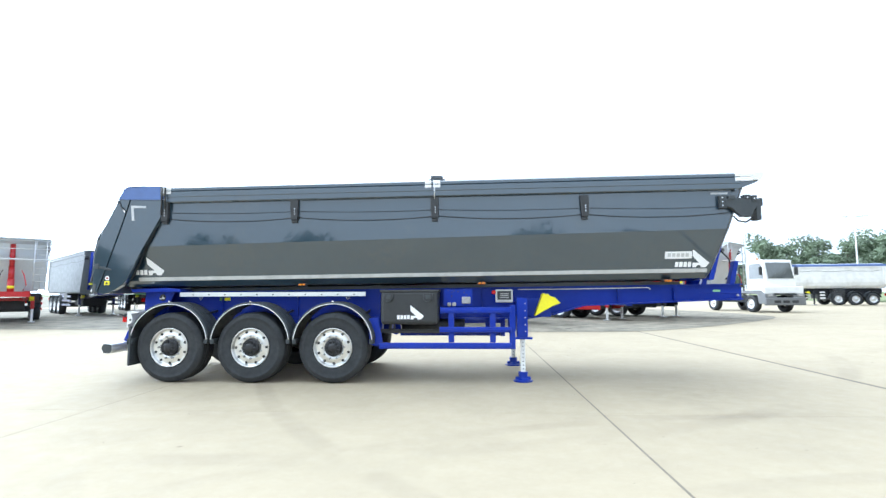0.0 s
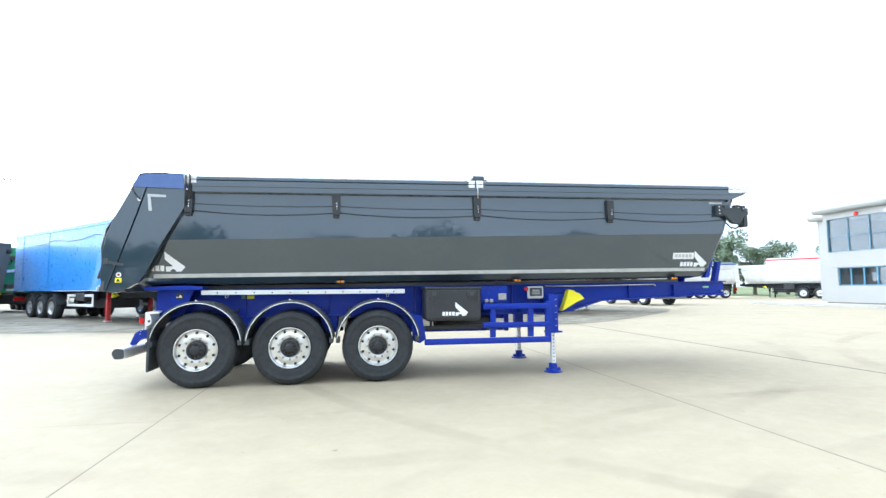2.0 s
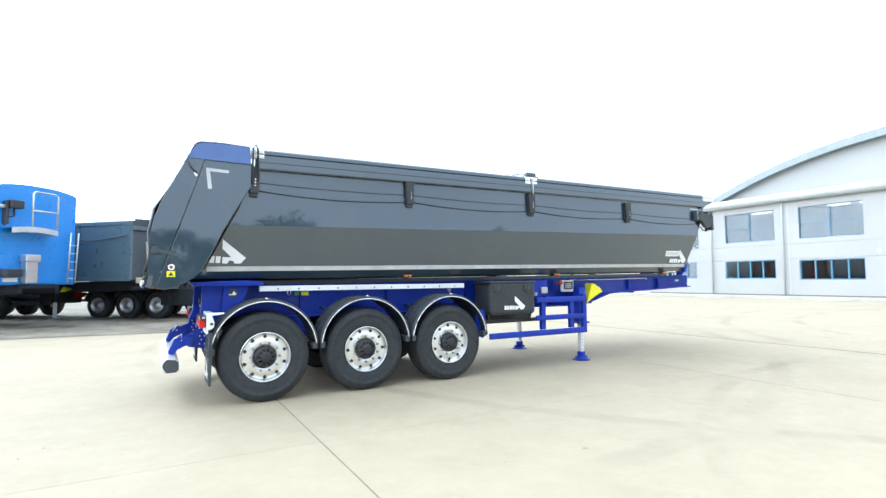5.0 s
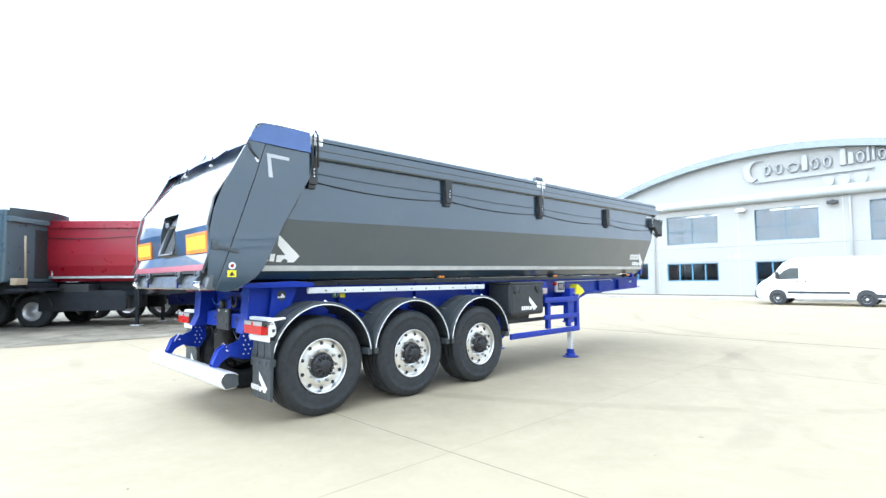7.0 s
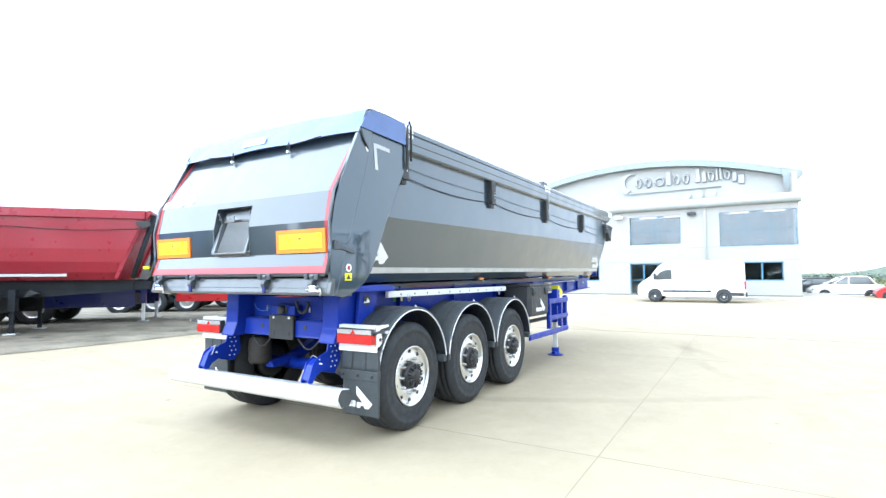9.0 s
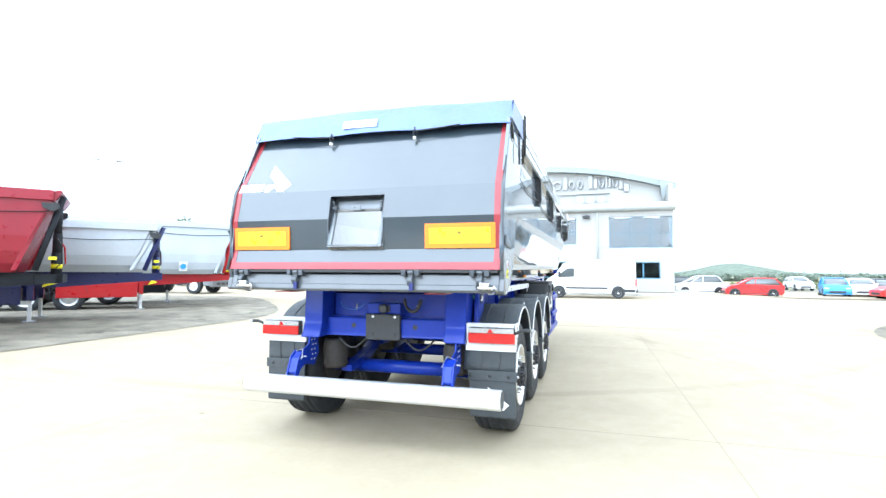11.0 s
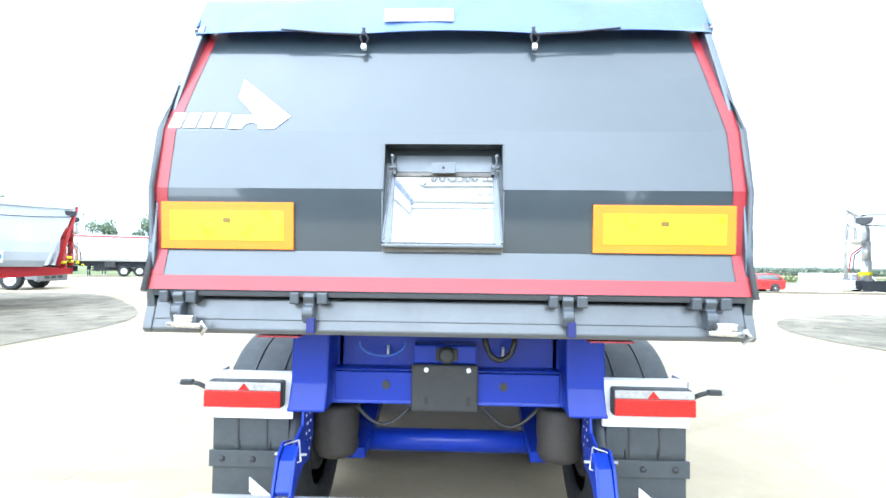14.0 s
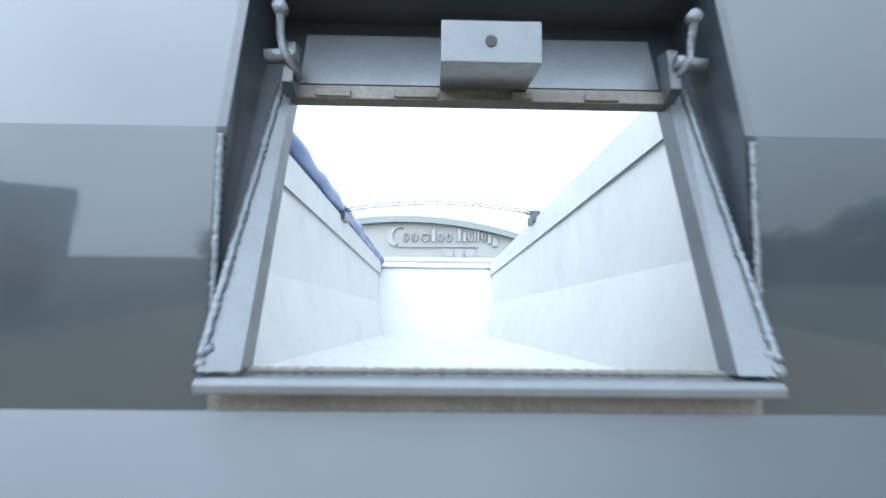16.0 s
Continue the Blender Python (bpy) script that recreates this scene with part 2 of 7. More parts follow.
DUSTY = material("dusty_sill", (0.16, 0.15, 0.135), 0.8, vary=0.3, scale=8, bump=0.4)


# ---- mesh helpers ----
def box(bm, x0, x1, y0, y1, z0, z1, bev=0.0):
    r = bmesh.ops.create_cube(bm, size=1, matrix=Matrix.Translation(((x0 + x1) / 2, (y0 + y1) / 2, (z0 + z1) / 2)) @ Matrix.Diagonal((abs(x1 - x0), abs(y1 - y0), abs(z1 - z0), 1)))
    if bev:
        edges = list({e for v in r["verts"] for e in v.link_edges})
        bmesh.ops.bevel(bm, geom=edges, offset=bev, segments=2, affect="EDGES", profile=0.5)
    return bm


def put(axis, u, v, a):
    return (a, u, v) if axis == "x" else (u, a, v) if axis == "y" else (u, v, a)


def prism(bm, pts, axis, a, b, bev=0.0):
    """A polygon, in the two other axes, drawn out along axis from a to b."""
    lo = [bm.verts.new(put(axis, u, v, a)) for u, v in pts]
    hi = [bm.verts.new(put(axis, u, v, b)) for u, v in pts]
    k = len(pts)
    faces = [bm.faces.new(lo), bm.faces.new(hi[::-1])]
    for i in range(k):
        faces.append(bm.faces.new((lo[i], hi[i], hi[(i + 1) % k], lo[(i + 1) % k])))
    bmesh.ops.recalc_face_normals(bm, faces=faces)
    if bev:
        bmesh.ops.bevel(bm, geom=list({e for f in faces for e in f.edges}), offset=bev, segments=2, affect="EDGES", profile=0.5)
    return bm


def tube(bm, pts, r, n=8, caps=True):
    """A round bar along a line of points."""
    pts = [Vector(p) for p in pts]
    rings = []
    for i, p in enumerate(pts):
        d = (pts[min(i + 1, len(pts) - 1)] - pts[max(i - 1, 0)]).normalized()
        side = d.cross(Vector((0, 0, 1)) if abs(d.z) < 0.9 else Vector((1, 0, 0))).normalized()
        up = side.cross(d)
        rr = r[i] if isinstance(r, (list, tuple)) else r
        rings.append([bm.verts.new(p + rr * (math.cos(2 * math.pi * k / n) * side + math.sin(2 * math.pi * k / n) * up)) for k in range(n)])
    for a, b in zip(rings, rings[1:]):
        for k in range(n):
            f = bm.faces.new((a[k], a[(k + 1) % n], b[(k + 1) % n], b[k]))
            f.smooth = True
    if caps:
        bm.faces.new(rings[0][::-1])
        bm.faces.new(rings[-1])
    return bm


def lathe(bm, prof, centre, axis="y", n=32, smooth=True, caps=True):
    """Profile points (radius, place along axis) turned round the axis through centre."""
    cx, cy, cz = centre
    rings = []
    for r, a in prof:
        ring = []
        for k in range(n):
            c, s = math.cos(2 * math.pi * k / n) * r, math.sin(2 * math.pi * k / n) * r
            p = (cx + c, cy + a, cz + s) if axis == "y" else (cx + a, cy + c, cz + s) if axis == "x" else (cx + c, cy + s, cz + a)
            ring.append(bm.verts.new(p))
        rings.append(ring)
    faces = []
    for a, b in zip(rings, rings[1:]):
        for k in range(n):
            f = bm.faces.new((a[k], a[(k + 1) % n], b[(k + 1) % n], b[k]))
            f.smooth = smooth
            faces.append(f)
    if caps and prof[0][0] > 1e-4:
        faces.append(bm.faces.new(rings[0][::-1]))
    if caps and prof[-1][0] > 1e-4:
        faces.append(bm.faces.new(rings[-1]))
    bmesh.ops.recalc_face_normals(bm, faces=faces)
    return bm


def loft(bm, rows, smooth=False, closed=False):
    """Quads between rows of points of equal length."""
    vs = [[bm.verts.new(p) for p in row] for row in rows]
    k = len(rows[0])
    faces = []
    for a, b in zip(vs, vs[1:]):
        for i in range(k if closed else k - 1):
            f = bm.faces.new((a[i], a[(i + 1) % k], b[(i + 1) % k], b[i]))
            f.smooth = smooth
            faces.append(f)
    if closed:
        faces += [bm.faces.new(vs[0][::-1]), bm.faces.new(vs[-1])]
    bmesh.ops.recalc_face_normals(bm, faces=faces)
    return bm


def part(name, bm, mat, parent=None, label="", m=None):
    me = bpy.data.meshes.new(name)
    bm.to_mesh(me)
    bm.free()
    me.materials.append(mat)
    ob = new(name, me)
    if parent:
        ob.parent = parent
    if m is not None:
        ob.matrix_basis = m
    if label:
        ob["label"] = label
    return ob


def shared(name, ob, parent, m, label=""):
    """Another object on ob's mesh."""
    o = new(name, ob.data)
    o.parent = parent
    o.matrix_basis = m
    if label:
        o["label"] = label
    return o


def thing(name, m, label, category, group="", kind=""):
    e = new(name)
    e.matrix_basis = m
    return tagged(e, label, category, group, kind)


def N():
    return bmesh.new()


def arc(cx, cz, r, a0, a1, k):
    return [(cx + r * math.cos(radians(a0 + (a1 - a0) * i / k)), cz + r * math.sin(radians(a0 + (a1 - a0) * i / k))) for i in range(k + 1)]


# ---- ground ----
def rise(x, y=10.0):
    """Height of the yard: level round the trailer, a slight fall from the building and none towards the car park."""
    return 0.0 if x < 5.95 else 0.2 * min(1.0, (x - 5.95) / 18.45) * min(1.0, max(-0.2, (y + 6.0) / 6.05))


ground = N()
gx = [-900, -200, -60, -40, 6.1, 24.4, 60, 200, 900]
loft(ground, [[(x, y, min(0.0, rise(x)) - 0.12) for y in (-900, -200, -60, 60, 200, 900)] for x in gx])
tagged(part("ground", ground, GRASS), "flat green and straw-coloured open grassland", "ground", kind="structure")
yard = N()
loft(yard, [[(x, y, rise(x, y) - 0.0012) for y in (-45, -12.1, -6.0, 0.05, 70)] for x in (-45, 5.95, 12.2, 18.3, 24.4, 44)])
yard = tagged(part("yard_base", yard, JOINT), "dark jointing under pale concrete yard slabs", "ground", kind="structure")


# ---- office and workshop building ----
CLAD = material("white_composite_cladding", (0.345, 0.335, 0.31), 0.45, vary=0.03, scale=0.4, grime=(0.33, 0.32, 0.29), grime_amount=0.3, per_object=0.02)
ROOF_TRIM = material("grey_blue_roof_trim", (0.23, 0.255, 0.255), 0.4, vary=0.06, metal=0.2)
GUTTER = material("pale_grey_bullnose_gutter", (0.42, 0.44, 0.43), 0.35, vary=0.05, metal=0.2)
FRAME_BLUE = material("turquoise_blue_window_frame", (0.07, 0.21, 0.31), 0.4, vary=0.06)
PANE = material("tinted_window_glass", (0.62, 0.70, 0.73), 0.03, vary=0.05, scale=0.4, rough_vary=0.01, specular=0.5, coat=0.6, coat_rough=0.02, coat_ior=1.5)
PANE.node_tree.nodes["Principled BSDF"].inputs["Transmission Weight"].default_value = 1.0
OFFICE_LAMP = glow("office_ceiling_lamp", (1.0, 0.97, 0.9), 6.0)
SIGN = material("pale_grey_sign_relief", (0.30, 0.303, 0.30), 0.35, metal=0.3, vary=0.05)
BX = 26.6  # plane of the front
BASE = 0.33
Y0, Y1 = 2.15, 27.1


def roof_z(y):
    """The barrel roof's edge over the front."""
    return 9.55 - 0.0193 * (y - 11.1) ** 2


building = thing("office_building", pose(BX, 0, BASE), "white clad two-storey office with barrel roof and blue windows", "building", kind="structure")
WINDOWS = [  # y0, y1, z0, z1, lights across, lights up
    (22.98, 26.85, 3.45, 5.5, 3, 2), (18.05, 21.1, 3.66, 5.5, 2, 2), (13.6, 16.72, 3.66, 5.5, 2, 2), (8.43, 11.55, 3.64, 5.5, 2, 2), (2.25, 6.24, 3.38, 5.5, 3, 2),
    (23.2, 26.3, 1.4, 2.5, 4, 1), (18.07, 21.17, 1.35, 2.48, 4, 1), (13.63, 16.78, 1.27, 2.42, 4, 1), (3.0, 6.2, 1.27, 2.4, 3, 1)]
DOOR = (9.0, 11.6, 0.05 + BASE, 2.42)


def wall_with_openings(bm, y0, y1, z0, z1, openings, x0, x1):
    ys = sorted({y0, y1, *[o[0] for o in openings], *[o[1] for o in openings]})
    zs = sorted({z0, z1, *[o[2] for o in openings], *[o[3] for o in openings]})
    for a, b in zip(ys, ys[1:]):
        for c, d in zip(zs, zs[1:]):
            my, mz = (a + b) / 2, (c + d) / 2
            if not any(o[0] < my < o[1] and o[2] < mz < o[3] for o in openings):
                box(bm, x0, x1, a, b, c, d)


opens = [w[:4] for w in WINDOWS] + [DOOR]
bands = [BASE, 1.27, 2.5, 3.38, 4.6, 5.9]
for k, (za, zb) in enumerate(zip(bands, bands[1:])):
    wbm = N()
    wall_with_openings(wbm, Y0, Y1, za + 0.011 - BASE, zb - 0.011 - BASE, [(o[0], o[1], max(o[2], za) - BASE, min(o[3], zb) - BASE) for o in opens if o[2] < zb and o[3] > za], 0.0, 0.3)
    part("cladding_panel", wbm, CLAD, building)
side = N()
box(side, 0.3, 34, Y0 - 0.02, Y0 + 0.25, 0, 7.4)
box(side, 0.3, 34, Y1 - 0.25, Y1 + 0.02, 0, 5.8)
part("side_wall", side, CLAD, building)
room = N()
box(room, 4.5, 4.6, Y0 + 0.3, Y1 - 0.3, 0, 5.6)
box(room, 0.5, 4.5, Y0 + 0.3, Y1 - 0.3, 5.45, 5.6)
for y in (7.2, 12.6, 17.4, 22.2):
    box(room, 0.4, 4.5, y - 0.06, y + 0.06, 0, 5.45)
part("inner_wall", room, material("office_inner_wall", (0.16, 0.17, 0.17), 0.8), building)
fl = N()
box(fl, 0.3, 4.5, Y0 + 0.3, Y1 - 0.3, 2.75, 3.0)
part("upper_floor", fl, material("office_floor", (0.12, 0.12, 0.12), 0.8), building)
for y in (24.0, 25.8, 18.8, 20.3, 14.3, 15.9, 9.2, 10.8, 3.2, 5.2):
    for x in (1.4, 3.0):
        q = N()
        box(q, x - 0.09, x + 0.09, y - 0.55, y + 0.55, 5.41, 5.445, 0.01)
        part("ceiling_lamp", q, OFFICE_LAMP, building)
# gable above the gutter
ys = [Y0 + (Y1 - Y0) * i / 40 for i in range(41)]
gable = N()
prism(gable, [(Y0, 5.95 - BASE)] + [(Y1, 5.95 - BASE)] + [(y, max(6.1, roof_z(y) - 0.3) - BASE) for y in ys[::-1]], "x", 2.0, 2.3)
part("gable", gable, CLAD, building)
for i in range(1, 26):  # upright ribs of the gable sheeting
    y = Y0 + (Y1 - Y0) * i / 26
    if roof_z(y) > 7.0:
        rib = N()
        box(rib, 1.995, 2.0, y - 0.006, y + 0.006, 6.4 - BASE, roof_z(y) - 0.32 - BASE)
        part("rib", rib, CLAD, building)
roof = N()
loft(roof, [[(x, y, max(5.95, roof_z(y)) - BASE) for y in ys] for x in (1.5, 34)] + [[(x, y, max(5.95, roof_z(y)) - 0.42 - BASE) for y in ys] for x in (34, 1.5)] + [[(1.5, y, max(5.95, roof_z(y)) - BASE) for y in ys]])
part("roof", roof, ROOF_TRIM, building, "grey-blue barrel roof with a deep edge")
gut = N()
prism(gut, [(0.25, 5.88 - BASE)] + [(x, z - BASE) for x, z in arc(-0.18, 6.15, 0.27, 250, 80, 10)] + [(0.25, 6.5 - BASE)], "y", Y0 - 0.12, Y1 + 0.35)
for f in gut.faces:
    f.smooth = False
part("bullnose_gutter", gut, GUTTER, building)
flat = N()
box(flat, 0.25, 2.1, Y0, Y1, 6.42 - BASE, 6.5 - BASE)
part("front_flat_roof", flat, GUTTER, building)
end = N()  # verge at the low end of the roof
prism(end, [(Y0 - 0.4, 7.65 - BASE), (Y0 - 0.4, 7.95 - BASE), (Y0 + 0.7, 8.25 - BASE), (Y0 + 0.5, 6.8 - BASE)], "x", 1.42, 1.49)
part("verge_panel", end, ROOF_TRIM, building)


def window(y0, y1, z0, z1, nx, nz, ob_name="window"):
    w = new(ob_name)
    w.parent = building
    z0, z1 = z0 - BASE, z1 - BASE
    g = N()
    box(g, 0.13, 0.15, y0 + 0.03, y1 - 0.03, z0 + 0.03, z1 - 0.03)
    part("pane", g, PANE, w).visible_shadow = False
    fr = N()
    t = 0.035 if z1 > 3 else 0.06
    box(fr, 0.06, 0.17, y0, y1, z0, z0 + t)
    box(fr, 0.06, 0.17, y0, y1, z1 - t, z1)
    box(fr, 0.06, 0.17, y0, y0 + t, z0 + t, z1 - t)
    box(fr, 0.06, 0.17, y1 - t, y1, z0 + t, z1 - t)
    part("frame", fr, FRAME_BLUE, w)
    for i in range(1, nx):
        mu = N()
        y = y0 + (y1 - y0) * i / nx
        hw = 0.026 if z1 > 3 else 0.04
        box(mu, 0.07, 0.128, y - hw, y + hw, z0 + t, z1 - t)
        part("mullion", mu, FRAME_BLUE, w)
    for i in range(1, nz):
        tr = N()
        z = z0 + (z1 - z0) * 0.46
        box(tr, 0.075, 0.127, y0 + t, y1 - t, z - 0.022, z + 0.022)
        part("transom", tr, FRAME_BLUE, w)
    return w


for wdata in WINDOWS:
    window(*wdata)
window(DOOR[0], DOOR[1], DOOR[2], DOOR[3], 3, 2, "entrance_door")
for y in (7.02, 17.55, 22.0):
    pipe = N()
    tube(pipe, [(-0.12, y, 0), (-0.12, y, 5.3), (-0.02, y, 5.5), (-0.02, y, 5.7)], 0.042, 8)
    part("downpipe", pipe, GUTTER, building)
for y in (7.75, 22.8, 12.2):
    fl = N()
    box(fl, -0.35, -0.1, y - 0.25, y + 0.25, 5.1, 5.28, 0.02)
    box(fl, -0.12, 0.0, y - 0.05, y + 0.05, 5.25, 5.35)
    part("floodlight", fl, BLACK if y < 12 else STEEL, building)
alarm = N()
lathe(alarm, [(0.12, 0), (0.12, -0.08), (0.05, -0.1)], (-0.0, 24.9, 5.3), "x", 16)
part("alarm_bell", alarm, RED_LENS, building)
vent = N()
for y in (12.6, 13.0):
    box(vent, -0.04, -0.002, y - 0.09, y + 0.09, 2.35, 2.55, 0.01)
part("wall_vent", vent, STEEL, building)
for y in (7.35, 12.45, 17.3, 21.9):  # upright joints of the cladding
    jt = N()
    box(jt, -0.003, 0.004, y - 0.006, y + 0.006, 0.02, 5.5)
    part("cladding_joint", jt, STEEL, building)
plinth = N()
box(plinth, -0.012, 0.0, Y0, Y1, 0.0, 0.075)
part("plinth", plinth, JOINT, building)
# set-back block at the far end
ax = N()
wall_with_openings(ax, Y1, Y1 + 3.1, 0, 5.6, [(Y1 + 0.7, Y1 + 2.6, 3.2, 5.0), (Y1 + 0.9, Y1 + 2.6, 1.0, 2.1)], 2.9, 3.15)
box(ax, 3.15, 12, Y1 + 2.9, Y1 + 3.1, 0, 5.6)
part("annex_wall", ax, CLAD, building)
for z0, z1 in ((3.2, 5.0), (1.0, 2.1)):
    q = N()
    box(q, 3.02, 3.05, Y1 + 0.7, Y1 + 2.6, z0, z1)
    part("annex_pane", q, PANE, building)
    q = N()
    box(q, 2.96, 3.02, Y1 + 1.6, Y1 + 1.67, z0, z1)
    box(q, 2.96, 3.02, Y1 + 0.7, Y1 + 2.6, z0, z0 + 0.06)
    box(q, 2.96, 3.02, Y1 + 0.7, Y1 + 2.6, z1 - 0.06, z1)
    part("annex_frame", q, FRAME_BLUE, building)
q = N()
prism(q, [(3.2, 5.55)] + [(x + 2.9, z - BASE) for x, z in arc(-0.18, 6.15, 0.27, 250, 80, 10)] + [(12, 6.17), (12, 5.7)], "y", Y1 + 0.36, Y1 + 3.5)
part("annex_gutter", q, GUTTER, building)
# raised sign, as plain relief shapes
sg = thing("wall_sign", pose(BX + 1.74, 0, 0), "pale grey raised sign of plain relief shapes on the gable", "sign")
for y, z, hgt, wid in ((11.2, 7.78, 0.68, 0.44), (10.58, 7.78, 0.68, 0.46), (9.84, 7.78, 0.66, 0.66), (9.26, 7.78, 0.95, 0.30), (8.78, 7.79, 0.68, 0.46), (8.18, 7.80, 0.68, 0.44),
                       (7.46, 7.81, 0.98, 0.30), (7.09, 7.81, 0.68, 0.26), (6.68, 7.82, 0.68, 0.42), (6.34, 7.84, 0.95, 0.15), (6.12, 7.86, 1.15, 0.15), (5.74, 7.84, 0.66, 0.42), (5.33, 7.70, 0.62, 0.26), (4.96, 7.50, 0.62, 0.36)):
    bar = N()
    if wid > 0.4:  # a rounded frame with an open middle
        ring = [(0.17, y + (wid / 2 - 0.06) * math.cos(radians(a)), z + hgt / 2 + (hgt / 2 - 0.06) * math.sin(radians(a))) for a in range(-60, 301, 20)]
        tube(bar, ring, 0.085, 8)
    else:
        box(bar, 0.08, 0.26, y - wid / 2, y + wid / 2, z, z + hgt, 0.04)
    part("relief_bar", bar, SIGN, sg)
sw = N()
outer = [(11.85 + 0.66 * math.cos(radians(a)), 8.12 + 0.70 * math.sin(radians(a))) for a in range(115, -76, -10)]
inner = [(11.62 + 0.52 * math.cos(radians(a)), 8.20 + 0.56 * math.sin(radians(a))) for a in range(-75, 116, 10)]
prism(sw, outer + inner, "x", 0.06, 0.26)
part("relief_swoosh", sw, SIGN, sg)
ul = N()
prism(ul, [(11.95, 7.40), (11.95, 7.47), (6.1, 7.51), (6.1, 7.45)], "x", 0.10, 0.26)
part("relief_line", ul, SIGN, sg)
for y in (8.22, 7.48, 6.72):
    dsk = N()
    lathe(dsk, [(0.31, 0.12), (0.31, 0.26)], (0, y, 7.0), "x", 24, False)
    part("relief_disc", dsk, SIGN, sg)


# ---- the tipping semi-trailer ----
trailer = thing("tipper_trailer", pose(0, 9.22, 0), "graphite grey half-pipe tipper trailer on an ultramarine blue chassis", "trailer")


def rim_top(x):
    return 3.158 + 0.0107 * x


def crease_z(x):
    return 2.27 + 0.022 * x


def stripe_z(x):
    return 1.70 + 0.011 * x


TAIL_PROFILE = [(1.56, -6.06), (1.598, -6.055), (1.769, -6.004), (2.038, -6.022), (2.30, -5.972), (2.604, -5.79), (2.93, -5.585), (3.2, -5.42)]


def tail_x(z):
    for (za, xa), (zb, xb) in zip(TAIL_PROFILE, TAIL_PROFILE[1:]):
        if z <= zb:
            return xa + (xb - xa) * (z - za) / (zb - za)
    return TAIL_PROFILE[-1][1]


def front_x(z):
    return 3.67 + 0.36 * (z - 1.58)


def body_rows(inset, n=12):
    """Stations of the half-pipe's section, from the tailgate to the sloped headboard."""
    half = [(1.20, 2.90, "r"), (1.195, 2.27, "c"), (1.05, 1.72, "t"), (1.035, 1.66, "u"), (0.95, 1.57, "b"), (0.6, 1.54, "b")]
    rows = []
    for i in range(n + 1):
        u = i / n
        row = []
        for sgn in (-1, 1):
            pts = half if sgn < 0 else half[::-1]
            for y, z, k in pts:
                xa, xb = (tail_x(z) + 0.04 if z > 1.7 else -5.88), front_x(z)
                x = xa + (xb - xa) * u
                zz = rim_top(x) - 0.24 if k == "r" else crease_z(x) if k == "c" else z + 0.011 * x
                row.append((x, sgn * (y - inset), zz + (inset if k in "b" else 0)))
        rows.append(row)
    return rows


shell = N()
loft(shell, body_rows(0.0))
body = part("body_shell", shell, BODY, trailer, "glossy graphite half-pipe body")
lining = N()
loft(lining, body_rows(0.02))
part("body_lining", lining, INSIDE, trailer, "pale bare steel inside of the body")
head = N()
for dx, inset in ((0.0, 0.0), (-0.03, 0.02)):
    zz = (1.58, 1.72, 2.35, 3.14)
    half = [(0.62, 1.58), (0.95, 1.61), (1.05, 1.76), (1.195, 2.36), (1.2, 3.13)]
    prof = [(-(y - inset), z) for y, z in half] + [(y - inset, z) for y, z in half[::-1]]
    head.faces.new([head.verts.new((front_x(z) + dx, y, z)) for y, z in prof])
part("headboard", head, INSIDE, trailer, "pale sloped front wall of the body")
cap = N()
box(cap, 4.12, 4.27, -1.2, 1.2, 3.1, 3.2, 0.015)
part("headboard_cap", cap, STEEL, trailer)
